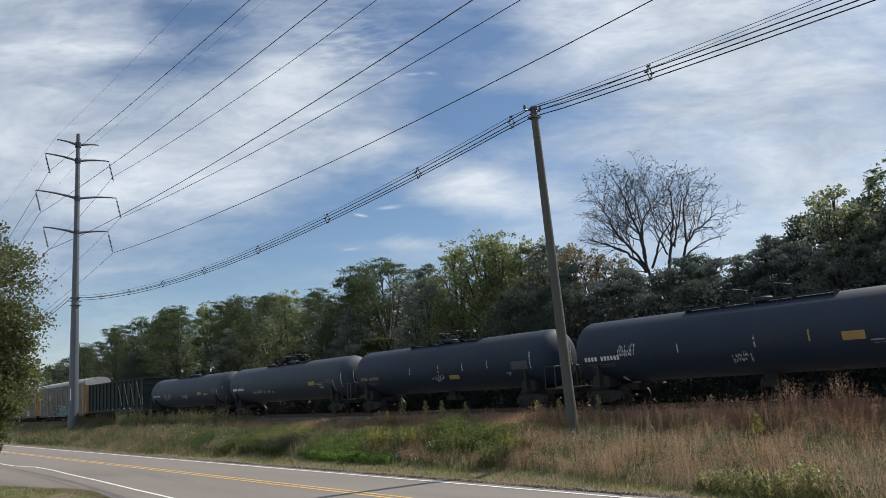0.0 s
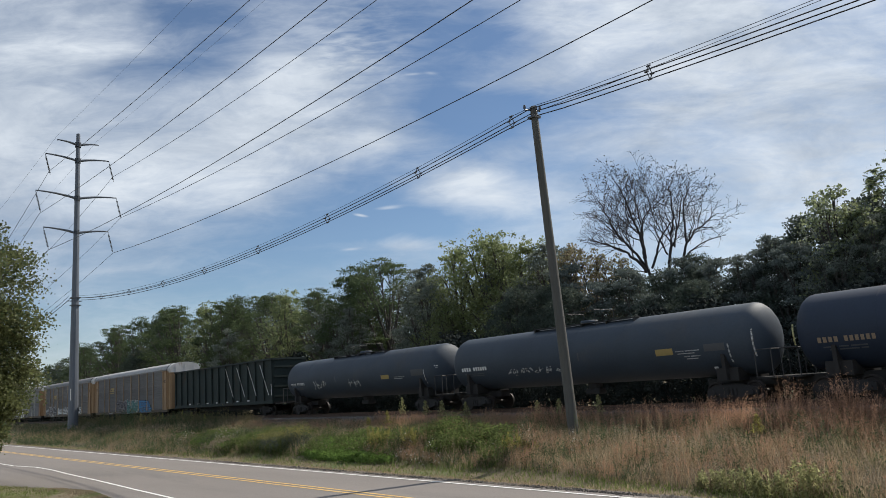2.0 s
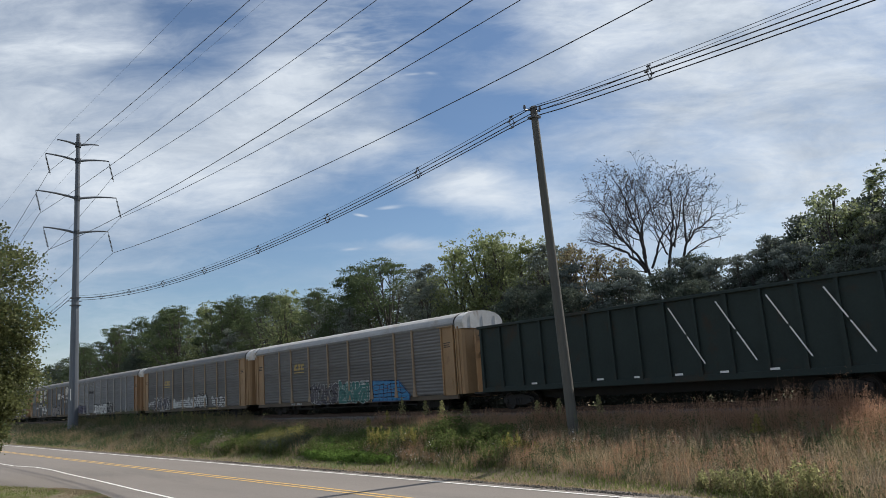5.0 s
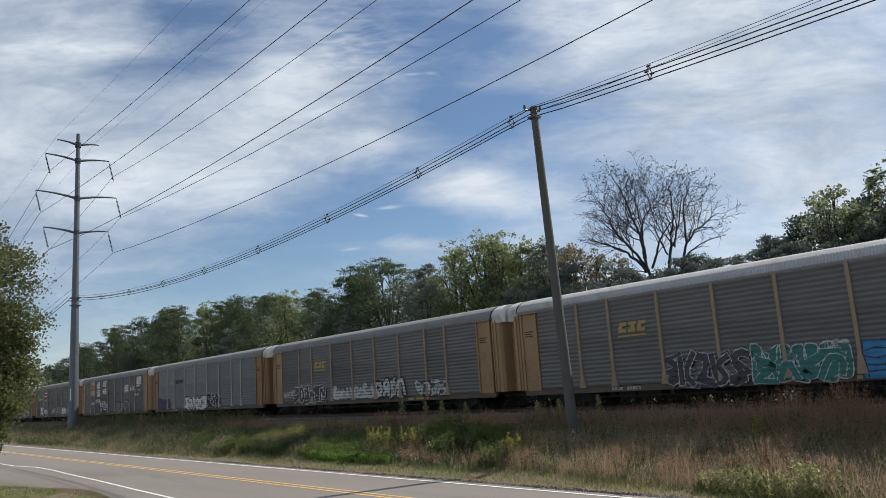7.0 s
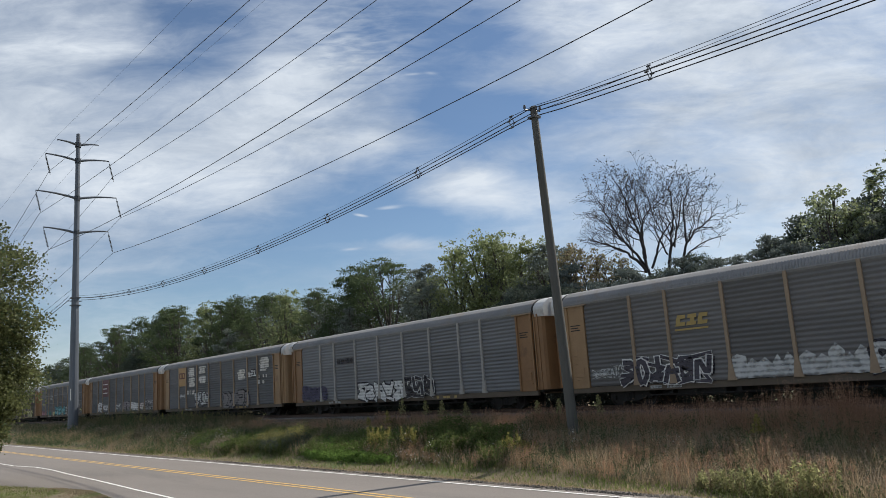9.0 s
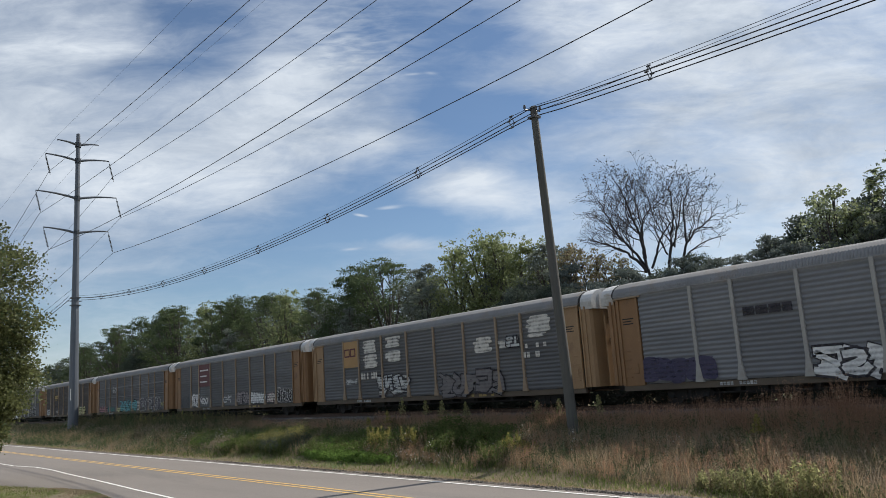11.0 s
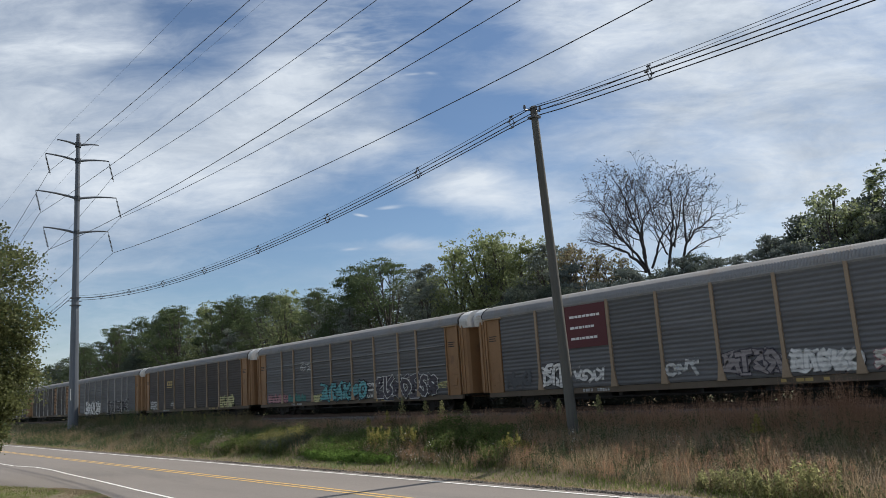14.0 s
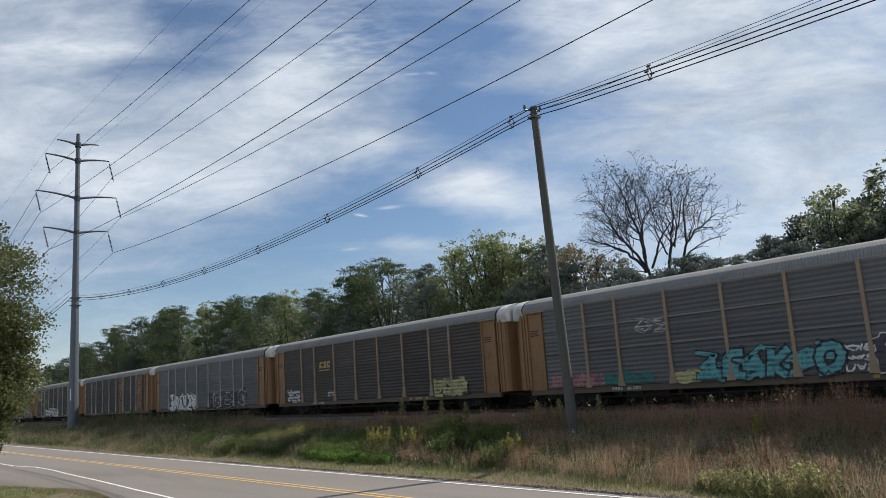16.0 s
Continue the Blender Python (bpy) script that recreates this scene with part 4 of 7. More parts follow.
def build_autorack():
    car = empty("autorack_railcar", "tall enclosed car-carrier railcar with galvanised side panels and ochre end doors", "railcar", "cars of the freight train")
    made = {}
    for i, (a, b) in enumerate(zip(EDGES, EDGES[1:])):
        w = round(b - a, 2)
        for s in (1, -1):
            if w not in made:
                ob = part("side_panel", corrugated(w, 1.02, 5.12), T["panel"], car, smooth=True)
                made[w] = ob
            else:
                ob = again(made[w], car)
            ob.matrix_basis = pose(a, SIDE, 0) if s > 0 else pose(b, -SIDE, 0, 0, 0, 180)
    bm = bmesh.new()
    rib_profile(bm, 0.0)
    rib = part("side_rib", bm, T["rib"], car)
    rib.location.x = RIBS[0]
    for x in RIBS[1:]:
        again(rib, car, x=x)
    for x in RIBS:
        again(rib, car, x=x, rz=180)
    # posts and radial end doors
    for s in (-1, 1):
        for t in (-1, 1):
            bm = bmesh.new()
            y = t * 1.60
            x0, x1 = s * 11.78, s * 12.95
            box(bm, min(x0, x1), max(x0, x1), min(y, y - t * 0.08), max(y, y - t * 0.08), 0.95, 5.0, 0.015)
            for xx, w in ((11.83, 0.06), (12.90, 0.07)):
                box(bm, s * xx - w, s * xx + w, min(y, y + t * 0.07), max(y, y + t * 0.07), 0.98, 5.0, 0.01)
            part("corner_panel", bm, T["ochre"], car)
            bm = bmesh.new()
            prof = [(s * x, t * yy) for x, yy in ((12.99, 1.53), (13.02, 1.57), (13.40, 1.56), (13.60, 1.50), (13.70, 1.34), (13.74, 1.10), (13.80, 0.70), (13.84, 0.68), (13.84, 0.60), (13.80, 0.58), (13.82, 0.04), (13.74, 0.03))]
            lo = [bm.verts.new((x, yy, 1.0)) for x, yy in prof]
            hi = [bm.verts.new((x, yy, 4.96)) for x, yy in prof]
            for i in range(len(prof) - 1):
                bm.faces.new((lo[i], lo[i + 1], hi[i + 1], hi[i]))
            door = part("end_door", bm, T["ochre"], car)
            bm = bmesh.new()
            for xx, w in ((13.12, 0.035), (13.36, 0.05)):
                box(bm, s * xx - w, s * xx + w, min(t * 1.55, t * 1.62), max(t * 1.55, t * 1.62), 1.0, 4.95, 0.008)
            part("door_rail", bm, T["ochre"], door)
            bm = bmesh.new()
            box(bm, min(s * 11.55, s * 13.05), max(s * 11.55, s * 13.05), min(t * 1.58, t * 1.72), max(t * 1.58, t * 1.72), 4.985, 5.06, 0.01)
            part("lintel", bm, T["rib"], car)
            for z in (3.3, 4.35):
                bm = bmesh.new()
                box(bm, s * 13.82 - 0.02, s * 13.82 + 0.02, min(t * 0.08, t * 0.36), max(t * 0.08, t * 0.36), z - 0.04, z + 0.04)
                part("latch", bm, T["under"], door)
    # roof: curved shell with standing seams
    arc = [(-1.62, 5.10), (-1.66, 5.16), (-1.63, 5.30), (-1.45, 5.52), (-1.12, 5.70), (-0.6, 5.81), (0, 5.85)]
    arc = arc + [(-y, z) for y, z in arc[-2::-1]]
    # fluted across, with the flutes ending at the eaves
    bm = bmesh.new()
    rows = []
    n = 816
    for i in range(n + 1):
        x = -13.1 + 26.2 * i / n
        k = 0.027 * math.cos(math.pi * (i % 4) / 2)
        rows.append([bm.verts.new((x, y * (1 + k * 0.6), z + (k if 0 < j < len(arc) - 1 else 0))) for j, (y, z) in enumerate(arc)])
    for p, q in zip(rows, rows[1:]):
        for j in range(len(arc) - 1):
            bm.faces.new((p[j], q[j], q[j + 1], p[j + 1]))
    bm.faces.new(rows[0])
    bm.faces.new(rows[-1][::-1])
    part("roof", bm, T["roof"], car)
    bm = bmesh.new()
    prism(bm, [(-1.645, 5.04), (-1.60, 5.04), (-1.60, 5.14), (-1.69, 5.17), (-1.69, 5.12)], -13.05, 13.05, "x")
    part("eave_rail", bm, T["roof"], car)
    for s in (-1, 1):
        bm = bmesh.new()
        a, b = sorted((s * 13.16, s * 13.88))
        prism(bm, [(-1.56, 4.80)] + [(y * 0.985, z + 0.02) for y, z in arc[1:-1]] + [(1.56, 4.80)], a, b, "x")
        cap = part("roof_end_cap", bm, T["cap"], car)
        bm = bmesh.new()
        a, b = sorted((s * 13.09, s * 13.17))
        prism(bm, [(y * 1.015, z + 0.03) for y, z in arc] + [(y * 0.97, z - 0.05) for y, z in arc[::-1]], a, b, "x")
        part("roof_seal", bm, T["under"], cap)
        for y in (-1.0, 0.0, 1.0):
            bm = bmesh.new()
            box(bm, min(s * 13.86, s * 13.91), max(s * 13.86, s * 13.91), y - 0.03, y + 0.03, 4.85, 5.55)
            part("cap_strap", bm, T["cap"], cap)
        coupler(car, s * 13.2, s)
        bogie(car, s * 9.9)
    bm = bmesh.new()
    box(bm, -13.0, 13.0, -1.58, -1.40, 0.72, 1.0, 0.01)
    part("side_sill", bm, T["sill"], car)
    bm = bmesh.new()
    box(bm, -13.0, 13.0, 1.40, 1.58, 0.72, 1.0, 0.01)
    part("side_sill", bm, T["sill"], car)
    bm = bmesh.new()
    box(bm, -13.2, 13.2, -1.38, 1.38, 0.86, 1.02)
    box(bm, -8.5, 8.5, -0.45, 0.45, 0.42, 0.86)
    for x in (-7.4, -6.2, -4.1, -2.1, 0.2, 2.4, 4.3, 6.0, 7.5):
        box(bm, x - 0.1, x + 0.1, -1.38, 1.38, 0.55, 0.86)
    box(bm, -7.2, -4.8, -1.2, -0.5, 0.40, 0.8, 0.03)
    box(bm, 3.0, 4.6, -1.2, -0.5, 0.45, 0.8, 0.03)
    rod(bm, (-8.6, -1.25, 0.5), (8.6, -1.25, 0.5), 0.035, n=6)
    part("underframe", bm, T["under"], car)
    bm = bmesh.new()
    box(bm, -12.6, 12.6, -1.3, 1.3, 3.0, 3.06)
    part("inner_deck", bm, T["under"], car)
    return car


def paint(ob, material):
    ob.material_slots[0].link = "OBJECT"
    ob.material_slots[0].material = material


def dress_autorack(car, panel, rib, ends="ochre_brown", roof="roof"):
    for o in car.children_recursive:
        n = o.name.split(".")[0]
        if n == "side_panel" and panel != "panel":
            paint(o, T[panel])
        if n == "side_rib" and rib != "rib":
            paint(o, T[rib])
        if n in ("corner_panel", "end_door", "door_rail") and ends != "ochre":
            paint(o, T[ends])
        if n == "roof" and roof != "roof":
            paint(o, T[roof])
    rng = random.Random(int(abs(car.location.x)) + len(car.children) + len(MOVERS))
    x = rng.uniform(-9.0, -6.0)
    bars(car, x, 0.80, (0.12, 0.12, 0.12, 0.12, -0.2, 0.12, 0.12, 0.12, 0.12, 0.12), 0.13, T["silver"], -1.581, 0.04, "stencil", "pale stencilled marks on the sill")
    bars(car, rng.uniform(3.6, 5.2), 0.80, (0.22, -0.3, 0.3, 0.3, -0.3, 0.22), 0.13, T["yellow"], -1.581, 0.05, "reflector", "yellow reflective strips on the sill")
    for s in (-1, 1):
        x = s * 12.36
        bars(car, x - 0.35, 4.02, (0.62,), 0.05, T["under"], SIDE - 0.002, label="dark stencilled line")
        bars(car, x - 0.35, 3.90, (0.5,), 0.05, T["under"], SIDE - 0.002, label="dark stencilled line")
        bars(car, x - 0.35, 3.78, (0.58,), 0.05, T["under"], SIDE - 0.002, label="dark stencilled line")
        bm = bmesh.new()
        box(bm, x - 0.3, x + 0.3, SIDE - 0.03, SIDE + 0.01, 1.5, 1.95, 0.012)
        part("access_plate", bm, T[ends], car)
        for i in range(4):
            bm = bmesh.new()
            z = 1.35 + 0.4 * i
            a = s * 12.62
            rod(bm, (a - 0.16, SIDE - 0.09, z), (a + 0.16, SIDE - 0.09, z), 0.016, n=6)
            for e in (-0.16, 0.16):
                rod(bm, (a + e, SIDE - 0.09, z), (a + e, SIDE + 0.01, z), 0.014, n=6)
            part("grab_iron", bm, T[ends], car)


FACE = SIDE - 0.070


def placed(k):
    """X of an autorack's middle at 8 s."""
    return -0.48 - 28.35 * k


def block_logo(car, x, z, w, h, material):
    """Three slanted blocks, each with a notch, over a bar."""
    g, out = w / 3, []
    for i in range(3):
        a, b = x + g * i, x + g * (i + 0.84)
        out += [rect(a, b, z, z + h * 0.34, 0.05), rect(a + 0.09, b + 0.05, z + h * 0.66, z + h, 0.05), rect(a + 0.03 + 0.16 * (i % 2), a + 0.25 + 0.16 * (i % 2), z + h * 0.3, z + h * 0.7, 0.04)]
    out.append(rect(x - 0.05, x + w - 0.05, z - 0.20, z - 0.12))
    tagged(flat(car, "emblem", material, out, FACE, "dull yellow block emblem"), kind="stuff")


def build_train():
    first = build_autorack()
    cars = [first]
    for k in range(1, 13):
        cars.append(copy_thing(first, pose(0, 0, 0)))
    for o in cars[1:]:
        for c in o.children_recursive:
            if c.name.startswith("wheelset"):
                WHEELSETS.append(c)
    looks = [("panel_warm", "rib", "ochre", "roof_white"), ("panel_warm", "rib", "ochre"), ("panel_pale", "rib_grey"), ("panel", "rib", "ochre"), ("panel", "rib"), ("panel", "rib"), ("panel_brown", "rib"),
             ("panel", "rib_grey"), ("panel_brown", "rib_grey"), ("panel_brown", "rib_grey"), ("panel", "rib_grey"), ("panel_brown", "rib"), ("panel_brown", "rib")]
    for k, car in enumerate(cars):
        dress_autorack(car, *looks[k])
        MOVERS.append((car, placed(k)))
    c = cars[0]
    tagged(c, "grey car-carrier railcar with yellow emblem and violet, teal and blue graffiti")
    block_logo(c, -6.5, 3.43, 1.6, 0.48, T["yellow"])
    graffiti(c, -4.15, -0.15, 0.8, 2.3, T["violet"], T["silver"], 5, 11, "throw", "violet-black bubble graffiti with white outline", 0.045)
    graffiti(c, 0.0, 3.85, 0.8, 2.25, T["teal"], T["silver"], 7, 12, label="teal bubble graffiti with white outline", line_w=0.045)
    graffiti(c, 0.15, 3.6, 0.85, 1.85, T["teal"], T["silver"], 4, 15, "throw", "teal letter-like strokes with white outline", 0.035)
    graffiti(c, 2.9, 3.9, 1.9, 2.35, None, T["silver"], 3, 16, "throw", "small white tag", 0.0)
    b = flat(c, "graffiti", T["blue"], [[(4.15, 0.75), (8.4, 0.75), (8.5, 1.15), (7.3, 2.1), (4.3, 2.2)]], SIDE - 0.072, "bright blue slab of graffiti")
    lines, rng = [], random.Random(17)
    for k in range(4):
        z = 1.02 + 0.27 * k
        lines += stroke([(4.3 + 0.42 * i, z + rng.uniform(-0.07, 0.07)) for i in range(10 - 2 * max(0, k - 2))], 0.05)
    for k in range(7):
        x = 4.5 + 0.5 * k + rng.uniform(-0.1, 0.1)
        lines += stroke([(x, 0.85), (x + rng.uniform(-0.15, 0.15), 1.3), (x + rng.uniform(-0.2, 0.2), 1.95)], 0.045)
    lines += stroke([(4.2, 0.78), (8.35, 0.78), (8.45, 1.14), (7.28, 2.07), (4.33, 2.17), (4.2, 0.78)], 0.05)
    flat(b, "graffiti_outline", T["navy"], lines, SIDE - 0.085, "dark blue lines")
    c = cars[1]
    tagged(c, "grey car-carrier railcar with yellow emblem and silver-white graffiti")
    block_logo(c, -6.6, 3.43, 1.65, 0.48, T["yellow"])
    graffiti(c, -9.75, -5.1, 1.0, 2.2, T["violet"], T["chalk"], 6, 21, "throw", "dark letter-like graffiti with white outline", 0.06)
    graffiti(c, -10.4, -9.75, 1.35, 1.95, None, T["silver"], 3, 26, "throw", "small silver letters-like tag", 0.0)
    graffiti(c, -11.55, -10.45, 1.4, 1.72, None, T["silver"], 4, 25, "spiky", "thin silver tag", 0.04)
    wash(c, -4.25, -1.5, 1.0, 2.0, T["silver"], 22, "broad streaky silver-white paint with ragged top")
    wash(c, -1.3, 1.3, 1.0, 2.05, T["silver"], 27, "broad streaky silver-white paint with ragged top")
    graffiti(c, 1.4, 4.65, 1.0, 2.25, T["silver"], T["ink"], 4, 23, "throw", "silver and black graffiti", 0.10)
    graffiti(c, 5.9, 8.85, 1.05, 1.95, T["silver"], T["ink"], 4, 24, "throw", "silver graffiti with black outline", 0.07)
    bars(c, 4.9, 0.8, (0.3, 0.2, -0.3, 0.25, 0.3), 0.12, T["yellow"], -1.582, label="yellow marks on the sill")
    c = cars[2]
    tagged(c, "pale silver car-carrier railcar with black and white graffiti at its foot")
    graffiti(c, -4.0, 1.3, 0.85, 2.0, T["chalk"], T["ink"], 5, 31, "throw", "white graffiti with black outline", 0.10)
    graffiti(c, 1.5, 4.3, 1.0, 2.3, T["ink"], T["chalk"], 3, 32, "throw", "black graffiti with white outline", 0.05)
    bars(c, -6.6, 3.55, (0.5, 0.5, 0.5, 0.4), 0.35, T["ink"], FACE, label="small black painted marks")
    graffiti(c, -11.7, -8.2, 1.15, 2.1, T["navy"], T["navy"], 5, 33, label="faded navy-violet graffiti")
    c = cars[3]
    tagged(c, "grey car-carrier railcar with orange plate and whitewashed patches")
    flat(c, "emblem_plate", T["orange"], [rect(-8.88, -7.1, 3.2, 5.02)], SIDE - 0.072, "orange-yellow plate")
    flat(c, "emblem", T["red"], stroke([(-8.72, 3.98), (-8.14, 3.98), (-8.14, 4.46), (-8.72, 4.46), (-8.72, 3.98)], 0.10) + stroke([(-7.98, 3.98), (-7.40, 3.98), (-7.40, 4.46), (-7.98, 4.46), (-7.98, 3.98)], 0.10), SIDE - 0.082, "two dark red square outlines")
    for i, (x0, x1, z0, z1) in enumerate(((-6.5, -4.75, 4.05, 4.9), (-6.4, -4.6, 3.05, 3.95), (-3.7, -1.95, 4.25, 4.92), (-3.8, -1.85, 3.3, 3.95), (5.0, 6.65, 3.27, 4.1), (7.0, 8.65, 3.36, 3.75), (9.46, 11.15, 4.03, 4.87), (9.4, 10.7, 3.75, 3.95))):
        blotch(c, x0, x1, z0, z1, T["buff"], 40 + i)
    graffiti(c, 7.75, 8.7, 3.36, 3.95, T["silver"], T["ink"], 2, 47, "throw", "black and silver letters-like tag", 0.08)
    graffiti(c, -4.75, -1.3, 1.25, 2.45, T["silver"], T["ink"], 4, 41, "throw", "silver graffiti with black outline", 0.13)
    graffiti(c, 1.85, 7.25, 0.93, 2.2, T["ash"], T["ink"], 5, 42, "throw", "mauve-grey graffiti with heavy black outline", 0.10)
    graffiti(c, 3.6, 6.6, 1.1, 2.0, None, T["pink"], 4, 43, "spiky", "faded red strokes", 0.05)
    bars(c, -6.75, 2.3, (0.3, 0.16, -0.1, 0.16, -0.25, 0.45, 0.16), 0.45, T["buff"], FACE - 0.01, label="faded white letters-like marks")
    graffiti(c, -8.8, -7.25, 2.05, 2.3, None, T["silver"], 5, 48, "spiky", "thin ragged silver tag", 0.04)
    bars(c, 8.98, 2.7, (0.22, 0.22, -0.3, 0.3), 0.3, T["buff"], FACE - 0.01, label="faded white painted marks")
    bars(c, 9.2, 3.22, (0.16, -0.5, 0.2, -0.2, 0.22), 0.22, T["buff"], FACE - 0.01, label="faded white painted marks")
    c = cars[4]
    tagged(c, "grey car-carrier railcar with dark red lettered plate and small tags")
    flat(c, "emblem_plate", T["red"], [rect(-6.88, -4.32, 2.95, 5.04)], SIDE - 0.072, "dark red square plate")
    for z, ws in ((4.42, (0.30, 0.2, 0.2, 0.2, 0.2, 0.2, 0.1, 0.2)), (3.88, (0.28, 0.2, 0.2, 0.1, 0.18, 0.1, 0.2)), (3.34, (0.28, 0.2, 0.1, 0.18, 0.24, 0.2, 0.2))):
        bars(c, -6.6, z, ws, 0.12, T["mark"], SIDE - 0.08, 0.045, label="line of white lettering marks")
    graffiti(c, -8.75, -6.9, 1.1, 2.27, T["chalk"], T["ink"], 3, 51, "throw", "white graffiti tag", 0.04)
    graffiti(c, -6.7, -4.75, 1.2, 1.95, None, T["chalk"], 4, 52, "throw", "white graffiti tag", 0.0)
    graffiti(c, -1.25, 0.45, 1.25, 2.0, None, T["silver"], 3, 57, "throw", "faint silver tag", 0.0)
    graffiti(c, 1.6, 4.05, 1.2, 2.15, T["mauve"], T["violet"], 4, 53, "throw", "mauve tag with dark outline", 0.07)
    graffiti(c, 4.45, 7.05, 1.15, 1.98, T["chalk"], T["silver"], 5, 54, "throw", "whitish graffiti tag", 0.05)
    graffiti(c, 7.55, 9.0, 1.15, 1.88, T["buff"], T["pink"], 3, 55, "throw", "pinkish-white tag", 0.05)
    graffiti(c, 9.3, 11.6, 1.1, 2.15, T["ink"], T["chalk"], 5, 56, "throw", "black bubble tag with white outline", 0.05)
    graffiti(c, -11.5, -9.6, 1.1, 2.1, None, T["dusky"], 3, 58, "throw", "faint pale grey ring-shaped tag", 0.0)
    c = cars[5]
    tagged(c, "rust-brown car-carrier railcar with grid of rails and aqua graffiti")
    for z in (2.78, 3.93):
        bm = bmesh.new()
        box(bm, -11.7, 11.7, SIDE - 0.10, SIDE - 0.03, z - 0.035, z + 0.035)
        part("side_rail", bm, T["panel_pale"], c)
    graffiti(c, -2.8, 3.1, 1.0, 2.25, T["aqua"], T["ink"], 6, 61, "throw", "aqua letter-like graffiti with black outline", 0.09)
    graffiti(c, 4.35, 10.8, 0.95, 2.4, T["violet"], T["chalk"], 7, 62, "throw", "dark block graffiti with white outline", 0.05)
    for z in (1.05, 1.42, 1.78):
        graffiti(c, 3.2, 4.3, z, z + 0.3, None, T["chalk"], 3, int(z * 100), "throw", "small white letters-like tag", 0.0)
    graffiti(c, -4.0, -2.9, 1.0, 1.5, T["lime"], T["lime"], 2, 66, "bubble", "faded yellow blob")
    graffiti(c, 10.7, 11.7, 1.4, 1.75, None, T["lime"], 2, 67, "spiky", "faded yellow strokes", 0.05)
    wash(c, -11.4, -8.0, 1.0, 1.7, T["pink"], 63, "faded pink paint band")
    wash(c, -8.0, -5.2, 1.05, 1.6, T["teal"], 65, "faded green paint band")
    graffiti(c, -6.0, -4.4, 3.3, 3.9, None, T["silver"], 3, 68, "spiky", "faint silver tag", 0.04)
    c = cars[6]
    tagged(c, "dull grey car-carrier railcar with small yellow emblem and yellowish tag")
    block_logo(c, -6.3, 3.4, 1.6, 0.48, T["yellow"])
    graffiti(c, 7.4, 10.3, 0.98, 1.95, T["lime"], T["lime"], 4, 71, "throw", "faded yellow graffiti", 0.02)
    graffiti(c, -11.3, -9.2, 1.0, 1.95, None, T["silver"], 3, 72, "throw", "silver-blue tag", 0.0)
    graffiti(c, -5.2, -4.3, 1.3, 1.7, None, T["silver"], 2, 73, "spiky", "small faint tag", 0.04)
    c = cars[7]
    tagged(c, "grey car-carrier railcar with white and black graffiti")
    graffiti(c, -8.5, -1.6, 0.85, 2.5, T["chalk"], T["ink"], 6, 81, "throw", "silver graffiti with black outline", 0.1)
    graffiti(c, 1.2, 9.4, 0.95, 2.35, T["ink"], T["silver"], 6, 82, "throw", "black graffiti with pale outline", 0.06)
    c = cars[8]
    tagged(c, "brown-grey car-carrier railcar with orange rust streaks down its side")
    for x in (2.6, 9.3):
        flat(c, "rust_streak", T["rust_wash"], [rect(x, x + 1.6, 1.1, 5.0)], SIDE - 0.072, "broad orange rust streak")
    graffiti(cars[9], -6.0, 2.0, 0.9, 2.0, T["silver"], T["ink"], 7, 91, "throw", "silver graffiti")
    graffiti(cars[10], 1.0, 7.0, 0.9, 2.0, T["ink"], T["silver"], 6, 92, "throw", "black graffiti")
    # gondola and tank cars ahead of the autoracks
    g = build_gondola()
    MOVERS.append((g, 25.6))
    for x, length, seed, label in ((48.15, 19.6, 1, "black tank railcar with sparse white stencils and chalk scrawls"), (68.95, 19.8, 2, "black tank railcar with long chalk scrawl on its side"),
                                   (89.35, 18.8, 3, "black tank railcar with yellow plates and orange stencils"), (110.0, 19.6, 4, "black tank railcar with bold white stencils and tags")):
        MOVERS.append((build_tank_car(length, seed, label), x))
    for ob, x in MOVERS:
        ob.matrix_basis = pose(x - 8 * SPEED, TRACK_Y, RAIL_Z)


